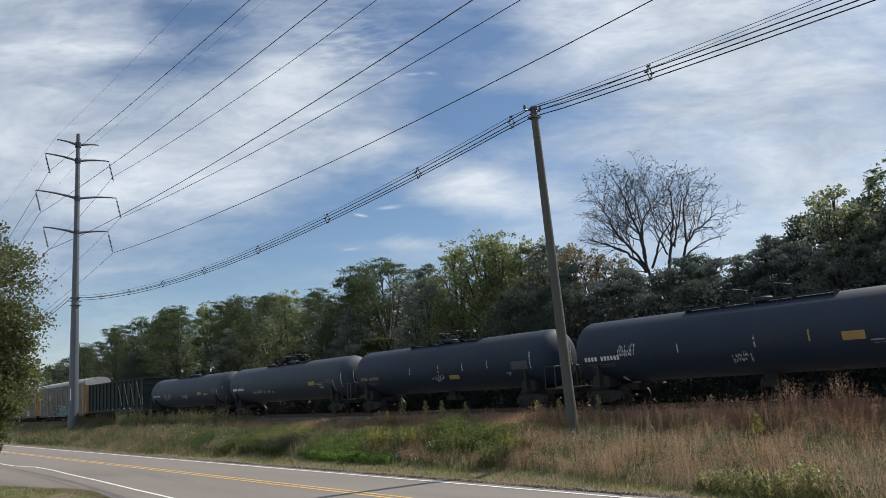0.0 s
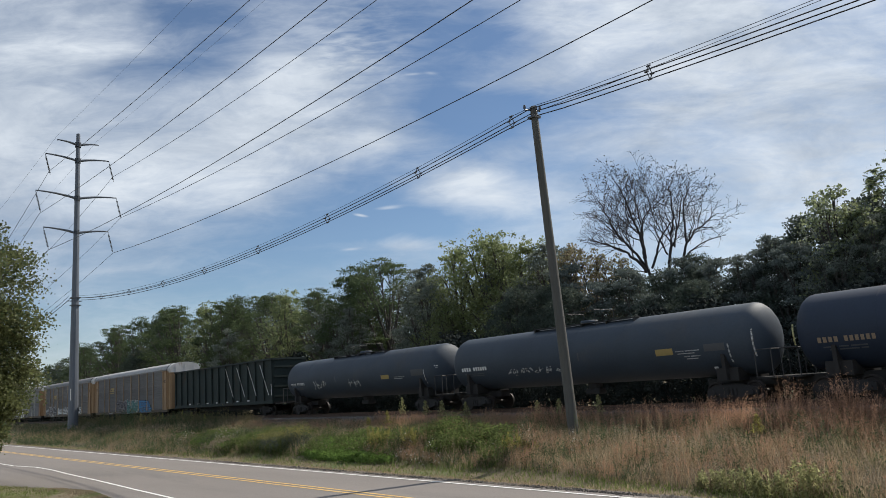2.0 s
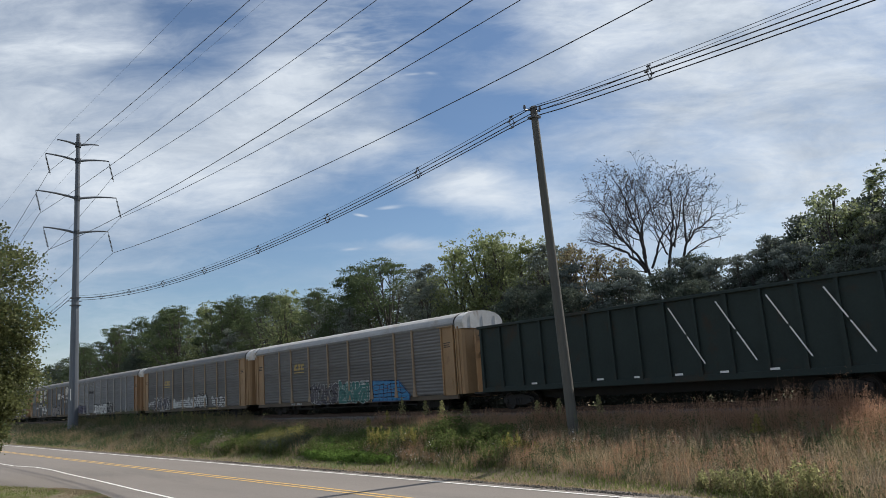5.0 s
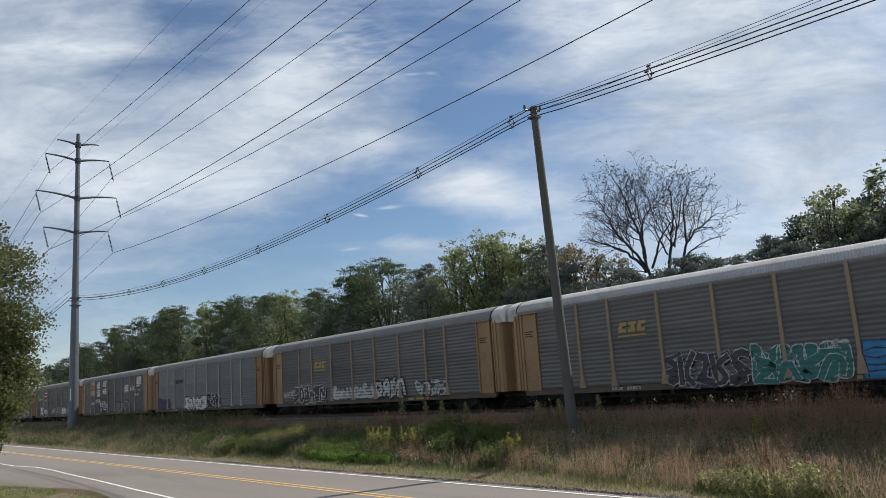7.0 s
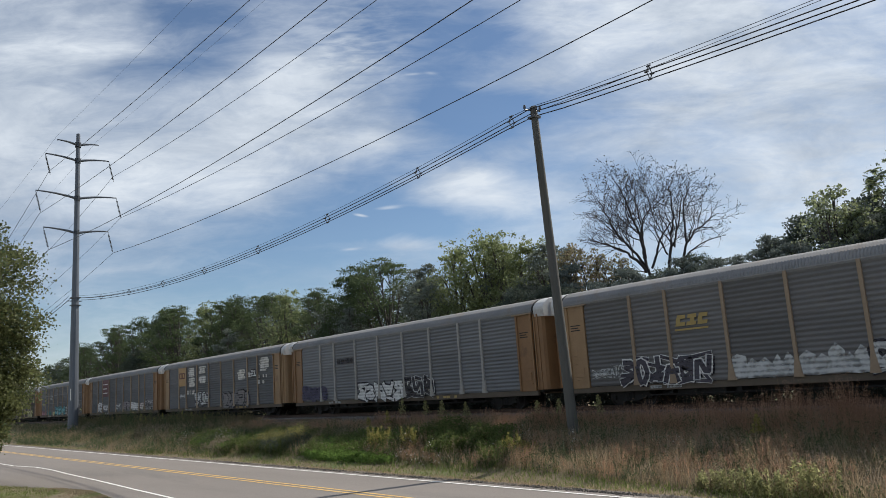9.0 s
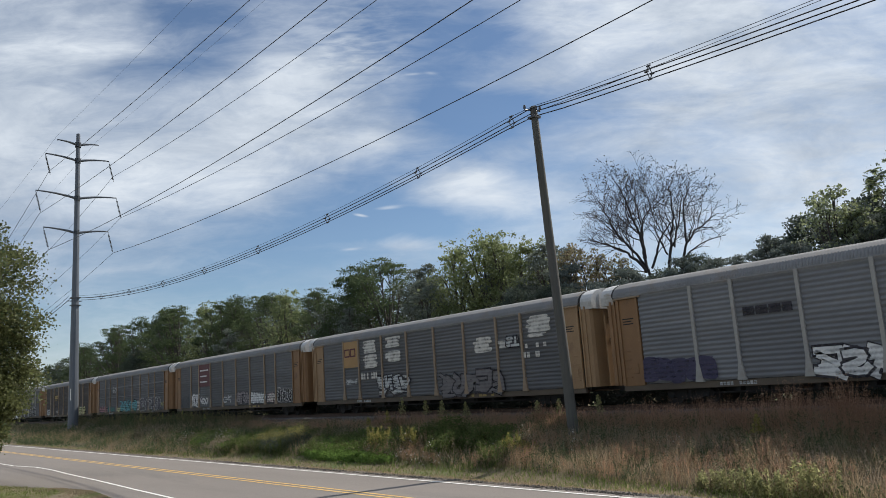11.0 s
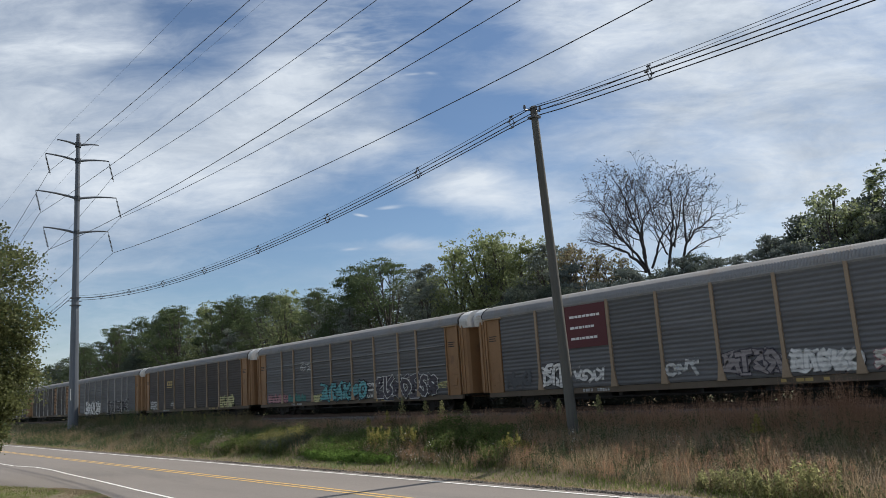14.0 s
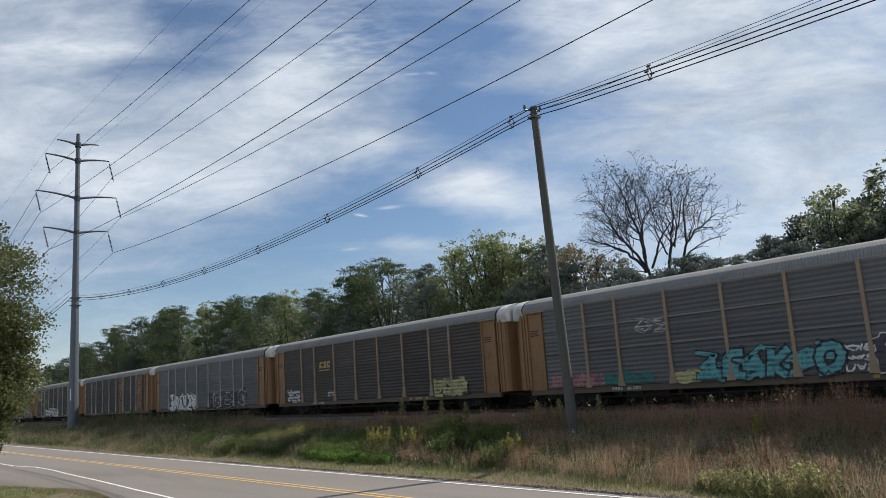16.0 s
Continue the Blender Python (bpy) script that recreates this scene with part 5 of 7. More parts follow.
def build_gondola():
    car = empty("gondola_railcar", "high-sided dark green bulk gondola railcar with white safety stripes", "railcar", "cars of the freight train")
    L, top = 10.9, 4.62
    for s in (-1, 1):
        bm = bmesh.new()
        box(bm, -L, L, min(s * 1.46, s * 1.42), max(s * 1.46, s * 1.42), 1.15, top)
        part("side_wall", bm, T["chip"], car)
        bm = bmesh.new()
        box(bm, -L - 0.02, L + 0.02, min(s * 1.42, s * 1.60), max(s * 1.42, s * 1.60), top - 0.05, top + 0.1, 0.02)
        part("top_chord", bm, T["chip"], car)
        bm = bmesh.new()
        box(bm, -L, L, min(s * 1.45, s * 1.58), max(s * 1.45, s * 1.58), 1.0, 1.28, 0.02)
        part("side_sill", bm, T["chip"], car)
        bm = bmesh.new()
        box(bm, s * (L - 0.05), s * L, -1.42, 1.42, 1.15, top) if s > 0 else box(bm, -L, -L + 0.05, -1.42, 1.42, 1.15, top)
        wall = part("end_wall", bm, T["chip"], car)
        for z in (1.6, 2.4, 3.2, 4.0):
            bm = bmesh.new()
            box(bm, min(s * L, s * (L + 0.1)), max(s * L, s * (L + 0.1)), -1.42, 1.42, z - 0.06, z + 0.06)
            part("end_rib", bm, T["chip"], wall)
        bm = bmesh.new()
        box(bm, min(s * L, s * (L + 0.12)), max(s * L, s * (L + 0.12)), -1.60, 1.60, top - 0.05, top + 0.1)
        part("end_chord", bm, T["chip"], wall)
        bm = bmesh.new()
        box(bm, min(s * L, s * (L + 0.9)), max(s * L, s * (L + 0.9)), -1.4, 1.4, 0.95, 1.05)
        part("end_platform", bm, T["under"], car)
        coupler(car, s * (L + 0.3), s)
        bogie(car, s * 8.6)
    bm = bmesh.new()
    prism(bm, [(-0.10, 1.2), (0.10, 1.2), (0.06, top - 0.05), (-0.06, top - 0.05)], -1.60, -1.46)
    rib = part("side_rib", bm, T["chip"], car)
    n = 15
    rib.location.x = -L + 0.15
    for i in range(1, n):
        again(rib, car, x=-L + 0.15 + (2 * L - 0.3) * i / (n - 1))
    for i in range(n):
        again(rib, car, x=-L + 0.15 + (2 * L - 0.3) * i / (n - 1), rz=180)
    for x in (1.85, 4.2, 6.45, 8.75):
        flat(car, "safety_stripe", T["mark"], stroke([(x, 4.28), (x + 0.72, 3.07)], 0.06) + stroke([(x + 0.80, 2.93), (x + 1.5, 1.75)], 0.06), -1.61, "slanting white stripe")
    flat(car, "safety_stripe", T["mark"], stroke([(10.75, 1.7), (10.75, 2.6)], 0.07), -1.61, "white stripe")
    bars(car, -7.0, 1.30, (0.4, -1.8) * 7, 0.09, T["mark"], -1.59, 0.0, label="row of white reflective dashes")
    bm = bmesh.new()
    box(bm, -L, L, -1.4, 1.4, 1.0, 1.15)
    box(bm, -8.0, 8.0, -0.35, 0.35, 0.55, 1.0)
    part("underframe", bm, T["under"], car)
    return car


# reporting marks, reflective strips, plates, small lines, dots and scrawls of each tank
TANK_MARKS = {
    1: {"name": ("silver", -8.6, 2.26), "strips": [(-2.0, 2.3, 2.7, "dusky"), (8.52, 1.75, 2.6, "silver")], "plates": [(3.84, 4.73, 2.23, 2.48, "yellow"), (7.2, 8.4, 2.28, 2.67, "dusky")],
        "lines": [(5.18, 6.7, 2.28), (9.6, 10.0, 2.75)], "dots": [(7.6, 1.56)], "scrawls": [(-5.1, -3.3, 1.85, 2.6, 7), (-0.3, 1.2, 1.88, 2.4, 6)]},
    2: {"name": ("mark", -8.62, 2.25), "strips": [(0.3, 2.3, 2.7, "dusky"), (8.47, 1.7, 2.5, "silver"), (9.6, 1.9, 3.0, "silver")], "plates": [(4.87, 5.77, 2.22, 2.5, "yellow"), (7.34, 8.31, 2.25, 2.55, "dusky")],
        "lines": [(5.9, 7.3, 2.32), (6.3, 7.2, 2.08)], "dots": [(7.55, 1.48)], "scrawls": [(-4.97, -1.0, 1.82, 2.2, 12)]},
    3: {"name": ("rib", -8.2, 2.2), "strips": [(-9.08, 2.2, 3.0, "lime"), (-2.53, 2.35, 2.78, "silver"), (0.33, 2.31, 2.75, "silver"), (2.6, 2.32, 2.76, "silver"), (4.75, 2.34, 2.78, "silver"), (8.13, 2.1, 3.02, "silver")],
        "plates": [(1.24, 2.15, 1.89, 2.11, "yellow"), (6.68, 7.91, 2.15, 2.58, "dusky")], "lines": [(6.19, 6.53, 1.97)], "dots": [(7.32, 1.56)], "scrawls": [(-0.4, 0.7, 1.78, 2.2, 6)]},
    4: {"name": ("mark", -8.75, 2.22), "strips": [(-9.62, 2.14, 3.05, "lime"), (-3.42, 2.29, 2.74, "silver"), (0.2, 2.26, 2.73, "silver"), (2.45, 2.3, 2.75, "yellow"), (6.0, 2.3, 2.75, "silver"), (8.6, 2.1, 3.0, "lime")],
        "plates": [(3.68, 4.5, 2.23, 2.55, "orange")], "lines": [(4.65, 6.2, 2.15)], "dots": [(-6.94, 1.3)], "scrawls": [(-6.7, -5.7, 2.26, 2.95, 9), (-0.95, -0.1, 1.65, 2.15, 8)]},
}


def build_tank_car(length, seed, label):
    rng = random.Random(seed)
    hide = T["tank_grey" if seed < 3 else "tank"]
    car = empty("tank_railcar", label, "railcar", "cars of the freight train")
    L, R, zc = length / 2 - 0.05, 1.52, 2.66
    bm = bmesh.new()
    prof = [(-L, 0.02)]
    for k in range(1, 8):
        a = math.radians(90 * k / 7)
        prof.append((-L + 0.72 * (1 - math.cos(a)), R * math.sin(a)))
    prof += [(-x, r) for x, r in prof[7::-1]]
    lathe(bm, prof, "x", 48)
    sh = part("tank_shell", bm, hide, car, smooth=True)
    sh.location.z = zc
    for w in (-6.0, -3.0, 0.0, 3.0, 6.0):
        bm = bmesh.new()
        lathe(bm, [(w - 0.025, R - 0.01), (w - 0.012, R + 0.006), (w + 0.012, R + 0.006), (w + 0.025, R - 0.01)], "x", 48)
        seam = part("weld_seam", bm, hide, car)
        seam.location.z = zc
    # top walkway, hatch housing and rails
    bm = bmesh.new()
    for y in (-0.5, 0.5):
        box(bm, -3.4, 3.4, y - 0.2, y + 0.2, zc + R + 0.0, zc + R + 0.03)
        for x in (-3.3, -1.6, 0, 1.6, 3.3):
            box(bm, x - 0.03, x + 0.03, y - 0.2, y + 0.2, zc + R - 0.35, zc + R + 0.01)
    part("walkway", bm, T["walk"], car)
    bm = bmesh.new()
    lathe(bm, [(0, 0.45), (0.20, 0.45), (0.25, 0.4), (0.27, 0.05)], "z", 20)
    hp = part("hatch_housing", bm, hide, car, smooth=False)
    hp.location.z = zc + R - 0.06
    bm = bmesh.new()
    for x in (-1.0, 1.0):
        for y in (-0.75, 0.75):
            rod(bm, (x, y, zc + R - 0.3), (x, y, zc + R + 0.62), 0.018, n=6)
        rod(bm, (x, -0.75, zc + R + 0.62), (x, 0.75, zc + R + 0.62), 0.02, n=6)
    rod(bm, (-1.0, -0.75, zc + R + 0.62), (1.0, -0.75, zc + R + 0.62), 0.02, n=6)
    part("safety_railing", bm, T["walk"], car)
    for s in (-1, 1):
        bm = bmesh.new()
        x = s * (L - 1.7)
        box(bm, x - 0.5, x + 0.5, -1.25, 1.25, 0.95, 1.5)
        prism(bm, [(-1.45, 1.0), (1.45, 1.0), (1.5, 2.1), (1.2, 1.9), (0.7, 1.45), (-0.7, 1.45), (-1.2, 1.9), (-1.5, 2.1)], x - 0.08, x + 0.08, "x")
        part("saddle", bm, T["under"], car)
        bm = bmesh.new()
        box(bm, min(s * (L - 3.2), s * (L + 0.45)), max(s * (L - 3.2), s * (L + 0.45)), -0.35, 0.35, 0.72, 1.05)
        box(bm, min(s * (L - 0.3), s * (L + 0.45)), max(s * (L - 0.3), s * (L + 0.45)), -1.45, 1.45, 0.98, 1.05)
        part("end_platform", bm, T["under"], car)
        bm = bmesh.new()
        for y in (-1.4, 1.4):
            rod(bm, (s * (L + 0.4), y, 1.02), (s * (L + 0.4), y, 2.15), 0.025, n=6)
            rod(bm, (s * (L - 0.3), y, 1.02), (s * (L - 0.3), y, 2.15), 0.025, n=6)
            rod(bm, (s * (L - 0.3), y, 2.15), (s * (L + 0.4), y, 2.15), 0.025, n=6)
        rod(bm, (s * (L + 0.4), -1.4, 2.15), (s * (L + 0.4), 1.4, 2.15), 0.025, n=6)
        part("end_handrail", bm, T["walk"], car)
        coupler(car, s * (L - 0.05), s)
        bogie(car, s * (L - 1.7))
    bm = bmesh.new()
    lathe(bm, [(0.8, 0.3), (1.0, 0.36), (1.25, 0.38)], "z", 14)
    box(bm, -0.45, 0.45, -0.3, 0.3, 0.62, 0.9, 0.04)
    part("bottom_outlet", bm, T["under"], car)

    def on_tank(name, material, quads, lab=""):
        bm = bmesh.new()
        for poly in quads:
            inner, outer = [], []
            for x, z in poly:
                y = -math.sqrt(max(0.05, R * R - (z - zc) ** 2))
                n = Vector((0, y, z - zc)).normalized()
                p = Vector((x, y, z))
                inner.append(bm.verts.new(p - n * 0.01))
                outer.append(bm.verts.new(p + n * 0.014))
            bm.faces.new(outer)
            k = len(poly)
            for i in range(k):
                bm.faces.new((inner[i], inner[(i + 1) % k], outer[(i + 1) % k], outer[i]))
        return part(name, bm, material, car, lab)

    def text_bars(x, z, widths, h, material, lab):
        at, out = x, []
        for w in widths:
            if w > 0:
                out.append(rect(at, at + w, z, z + h))
            at += abs(w) + 0.075
        tagged(on_tank("stencil", material, out, lab), kind="stuff")

    def patch(name, material, x0, x1, z0, z1, lab="", slant=0.0):
        n = max(1, round((z1 - z0) / 0.1))
        d = (z1 - z0) / n
        on_tank(name, material, [rect(x0 + slant * k / n, x1 + slant * k / n, z0 + d * k, z0 + d * (k + 1) + 0.004, slant / n) for k in range(n)], lab)

    marks = TANK_MARKS[seed]
    ink, x, z = marks["name"]
    text_bars(x, z, (0.13, 0.13, 0.13, 0.13, -0.10, 0.12, 0.12, 0.12, 0.12, 0.12, 0.12), 0.2, T[ink], "stencilled reporting marks")
    text_bars(x + 0.15, z - 0.2, (0.5, 0.35, 0.6), 0.045, T["dusky"], "small stencilled line")
    text_bars(x + 0.35, z - 0.3, (0.3, 0.7, 0.25), 0.04, T["dusky"], "small stencilled line")
    for at, z0, z1, colour in marks["strips"]:
        patch("reflector", T[colour], at - 0.03, at + 0.03, z0, z1, "narrow reflective strip")
    for x0, x1, z0, z1, colour in marks["plates"]:
        patch("placard", T[colour], x0, x1, z0, z1, "rectangular painted plate")
    for x0, x1, z in marks["lines"]:
        text_bars(x0, z, ((x1 - x0) * 0.3, (x1 - x0) * 0.5), 0.04, T["silver"], "small stencilled line")
        text_bars(x0 + 0.1, z - 0.1, ((x1 - x0) * 0.6,), 0.03, T["silver"], "small stencilled line")
    for at, z in marks["dots"]:
        patch("placard", T["mark"], at - 0.09, at + 0.09, z - 0.09, z + 0.09, "small white square placard")
    for x0, x1, z0, z1, n in marks["scrawls"]:
        lines = []
        for k in range(n):
            x = x0 + (x1 - x0) * k / n
            pts = [(x + (x1 - x0) / n * rng.uniform(-0.2, 1.3), z0 + (z1 - z0) * rng.random()) for _ in range(5)]
            lines += stroke(rounded(pts), 0.035)
        tagged(on_tank("chalk_scrawl", T["silver"], lines, "chalky white scrawl"), kind="stuff")
    return car


build_train()


# ---- power lines ----
LINE_Y = 25.7
TOWER_X = -103.3


def wire(parent, pts, r, name="conductor"):
    t = Tubes(4)
    t.run([Vector(p) for p in pts], [r] * len(pts))
    return t.link(name, M["wire"], parent)


def sagging(x0, x1, y, z0, z1, sag, n=40):
    return [(x0 + (x1 - x0) * i / n, y, z0 + (z1 - z0) * i / n - 4 * sag * (i / n) * (1 - i / n)) for i in range(n + 1)]


def build_power_lines():
    tower = empty("transmission_pole", "tall tapered galvanised steel transmission pole with curved arms", "power pole")
    tower.location = (TOWER_X, 25.62, 0.9)
    bm = bmesh.new()
    lathe(bm, [(-1.0, 0.66), (0.0, 0.64), (0.35, 0.63), (15.0, 0.47), (15.05, 0.45), (28.0, 0.33), (38.2, 0.25), (38.3, 0.1)], "z", 12)
    part("shaft", bm, M["steel"], tower)
    bm = bmesh.new()
    lathe(bm, [(0.0, 0.95), (0.35, 0.95), (0.4, 0.7)], "z", 16)
    part("footing", bm, M["ballast"], tower)
    for z, reach, rise in ((37.35, 2.5, 0.35), (35.2, 3.85, 0.45), (30.15, 4.85, 0.55), (25.6, 3.85, 0.45)):
        for s in (-1, 1):
            t = Tubes(8)
            pts, rad = [], []
            for i in range(7):
                u = i / 6
                pts.append(Vector((0, s * (0.2 + (reach - 0.2) * u), z + rise * (1 - (1 - u) ** 2) - 0.6)))
                rad.append(0.17 - 0.09 * u)
            pts.append(pts[-1] + Vector((0, 0, -0.12)))
            rad.append(0.06)
            t.run(pts, rad)
            arm = t.link("arm", M["steel"], tower)
            bm = bmesh.new()
            lathe(bm, [(z - 0.95, 0.30), (z - 0.95, 0.36), (z - 0.3, 0.36), (z - 0.3, 0.30)], "z", 12)
            part("collar", bm, M["steel"], arm)
            if reach > 3:
                tip = Vector((0, s * reach, z + rise - 0.72))
                low = tip + Vector((0, 0.62, -2.62))
                bm = bmesh.new()
                rod(bm, tip, low, 0.03, n=6)
                d = low - tip
                for i in range(2, 15):
                    p = tip + d * (i / 16)
                    rod(bm, p, p + d * 0.028, 0.115, 0.10, n=9)
                part("insulator", bm, M["insulator"], arm)
    bm = bmesh.new()
    box(bm, -0.06, 0.06, -0.95, 0.75, 16.15, 16.25)
    box(bm, -0.5, 0.5, -0.55, 0.55, 16.55, 16.68)
    box(bm, -0.5, 0.5, -0.55, 0.55, 15.6, 15.7)
    part("bracket", bm, M["insulator"], tower)
    bm = bmesh.new()
    box(bm, 0.5, 0.62, -0.5, -0.44, 3.9, 5.3)
    part("sign_plate", bm, M["white_line"], tower)

    # conductors from the tower over the road's side and on to the next towers
    for y, z, z1, s, drop, back in ((22.25, 30.07, 31.63, 4.16, 15, 6), (30.02, 30.3, 40.5, 6.95, -10, 10), (21.28, 24.45, 28.75, 4.78, 5, 8), (31.01, 24.74, 31.9, 5.85, -5, 8), (22.29, 19.84, 29.45, 6.75, -5, 10), (30.12, 19.94, 29.92, 6.69, 0, 6)):
        tagged(wire(None, sagging(TOWER_X, TOWER_X + 220, y, z + 3.6, z1 + 3.6, s), 0.032, "power_cable"), "thick dark overhead power cable between towers", "cable", "transmission cables")
        tagged(wire(None, sagging(TOWER_X, TOWER_X - 220, y, z + 3.6, z + 3.6 - drop, back), 0.03, "power_cable"), "dark overhead power cable between towers", "cable", "transmission cables")
    for y, z, s in ((23.07, 34.86, 2.6), (27.96, 34.95, 2.9)):
        tagged(wire(None, sagging(TOWER_X, TOWER_X + 220, y, z + 3.6, z + 3.6, s), 0.012, "shield_wire"), "thin overhead shield wire", "cable", "transmission cables")
        tagged(wire(None, sagging(TOWER_X, TOWER_X - 220, y, z + 3.6, z + 3.6, s), 0.012, "shield_wire"), "thin overhead shield wire", "cable", "transmission cables")

    # wooden pole carrying a bundle of spacer cable
    pole = empty("utility_pole", "leaning weathered wooden utility pole carrying bundled cables", "utility pole")
    base, top = Vector((-22.70, LINE_Y, 0.6)), Vector((-23.36, LINE_Y, 16.25))
    t = Tubes(14)
    t.run([base + (top - base) * u for u in (-0.05, 0.0, 0.3, 0.6, 0.85, 0.992, 1.0)], [0.245, 0.24, 0.22, 0.195, 0.175, 0.165, 0.12])
    t.f.append(tuple(range(len(t.v) - 14, len(t.v))))
    t.link("shaft", M["pole_wood"], pole, True)
    bm = bmesh.new()
    rod(bm, top + Vector((-0.05, -0.55, -0.25)), top + Vector((-0.05, 0.5, -0.12)), 0.04, n=6)
    rod(bm, top + Vector((0.1, -0.2, -0.5)), top + Vector((0.35, -0.2, -0.35)), 0.035, n=6)
    box(bm, top.x - 0.22, top.x + 0.22, LINE_Y - 0.22, LINE_Y + 0.22, top.z - 0.6, top.z - 0.5)
    part("cable_bracket", bm, M["insulator"], pole)
    bm = bmesh.new()
    for dx, dy, dz in ((-0.05, -0.55, -0.18), (-0.05, 0.5, -0.04), (0.35, -0.2, -0.3)):
        p = top + Vector((dx, dy, dz))
        rod(bm, p, p + Vector((0, 0, 0.16)), 0.07, 0.05, n=8)
    part("insulator", bm, M["insulator"], pole)

    bundle = empty("spacer_cable", "bundle of dark cables held apart by diamond spacers", "cable")
    # sideways and upward offset and radius; height at the pole and slope of the next span
    offs = ((0.0, 0.29, 0.013, 16.22, -0.0548), (-0.2, 0.0, 0.026, 16.06, -0.0766), (0.2, 0.0, 0.026, 16.02, -0.0763), (0.0, -0.26, 0.026, 15.71, -0.074))

    def mid(x):
        if x < -23.36:
            u = (x + 23.36) / (TOWER_X + 23.36)
            return 16.2 + (17.6 - 16.2) * u - 4 * 2.2 * u * (1 - u)
        s = x + 23.36
        return 16.03 - 0.0645 * s + 0.001 * s * s

    span = [70 * i / 40 for i in range(1, 41)]
    wire(bundle, [(s - 23.36, LINE_Y + 0.1, 16.0 - 0.0433 * s + 0.001 * s * s) for s in [0.0] + span], 0.012, "cable")
    for dy, dz, r, high, slope in offs:
        pts = [(x, LINE_Y + dy, mid(x) + dz - 0.1) for x in [-23.36 + (TOWER_X + 23.36) * i / 40 for i in range(40, 0, -1)]]
        pts += [(-23.36, LINE_Y + dy, high + 0.05)] + [(s - 23.36, LINE_Y + dy, high + slope * s + 0.001 * s * s) for s in span]
        wire(bundle, pts, r, "cable")
        z0 = mid(TOWER_X) + dz
        wire(bundle, sagging(TOWER_X - 80, TOWER_X, LINE_Y + dy - 0.8, z0, z0 - 0.1, 2.2), r, "cable")
    for x in (-92.5, -82.5, -72.5, -62.5, -52.3, -42.2, -32.4, -24.85, -16.9, -7.0):
        bm = bmesh.new()
        z = mid(x) - 0.12
        q = [(x, LINE_Y, z + 0.30), (x, LINE_Y + 0.19, z), (x, LINE_Y, z - 0.28), (x, LINE_Y - 0.19, z)]
        for a, b in zip(q, q[1:] + q[:1]):
            rod(bm, a, b, 0.022, n=6)
        for a in q:
            rod(bm, Vector(a) - Vector((0.09, 0, 0)), Vector(a) + Vector((0.09, 0, 0)), 0.04, n=6)
        part("spacer", bm, M["insulator"], bundle)


build_power_lines()


# ---- trees ----
def build_tree(name, label, height, spread, leaf, n_leaves, seed, leaf_size=0.32, trunk_h=0.3, lobes=11, shape=1.0, flat_leaf=0.0, trunk_r=None, second=None, lobe_size=1.0, layer=0.8):
    """Tapered trunk, limbs to each lobe of the crown, and a ragged crown of single leaves gathered in clumps."""
    rng = np.random.default_rng(seed)
    thing = empty(name, label, "tree")
    tr = trunk_r or 0.022 * height
    t = Tubes(7)
    wob = rng.normal(size=(4, 2)) * 0.02 * height
    trunk = [Vector((0, 0, -0.4))]
    for i, u in enumerate((0.13, 0.3, 0.5, 0.72)):
        trunk.append(Vector((wob[i, 0], wob[i, 1], u * height * 0.95)))
    t.run(trunk, [tr * 1.25, tr, tr * 0.8, tr * 0.5, tr * 0.15])
    cents, rads = [], []
    for i in range(lobes):
        u = (i + 0.5) / lobes
        z = height * (trunk_h + (0.93 - trunk_h) * u)
        env = spread * (math.sin(math.pi * min(1.0, 0.22 + 0.75 * u ** shape)) ** 0.8)
        a = i * 2.4 + rng.uniform(-0.5, 0.5)
        r = env * rng.uniform(0.35, 0.8)
        c = np.array([r * math.cos(a), r * math.sin(a), z])
        cents.append(c)
        rads.append(lobe_size * spread * rng.uniform(0.34, 0.55) * (0.75 + 0.4 * math.sin(math.pi * u)))
        k = rng.uniform(0.35, 0.75)
        start = Vector((0, 0, max(height * trunk_h * 0.7, z * k)))
        m = start.lerp(Vector(c), 0.5) + Vector((0, 0, -0.06 * height * rng.uniform(0, 1)))
        t.run([start, m, Vector(c)], [tr * 0.42, tr * 0.25, tr * 0.06])
        for _ in range(4):
            e = Vector(c) + Vector(np.clip(rng.normal(size=3), -1.2, 1.0)) * rads[-1] * 0.5
            t.run([m.lerp(Vector(c), rng.uniform(0.2, 0.9)), e], [tr * 0.14, tr * 0.03])
    t.link("trunk", M["bark"], thing)
    pts = []
    per = n_leaves // lobes
    for c, r in zip(cents, rads):
        clumps = 24
        d = rng.normal(size=(clumps, 3))
        d /= np.linalg.norm(d, axis=1)[:, None]
        cc = c + d * (r * rng.uniform(0.35, 1.05, clumps) ** 0.7)[:, None] * np.array([1, 1, layer])
        which = rng.integers(0, clumps, per)
        pts.append(cc[which] + rng.normal(size=(per, 3)) * (r * 0.15) * np.array([1.25, 1.25, layer]))
    pts = np.concatenate(pts)
    pts = pts[pts[:, 2] > 0.6]
    if second:
        pick = rng.random(len(pts)) < 0.22
        v, f = leaf_quads(rng, pts[pick], leaf_size, flat_leaf)
        link_mesh("crown_tinted", v.tolist(), f.tolist(), LEAVES[second], thing)
        pts = pts[~pick]
    v, f = leaf_quads(rng, pts, leaf_size, flat_leaf)
    link_mesh("crown", v.tolist(), f.tolist(), LEAVES[leaf], thing)
    return thing


def put(src, x, y, height, base_height, turn, label=""):
    k = height / base_height
    m = pose(x, y, ground_z(x, y) - 0.1, 0, 0, turn) @ Matrix.Diagonal((k, k, k, 1))
    ob = copy_thing(src, m)
    if label:
        tagged(ob, label)
    return ob


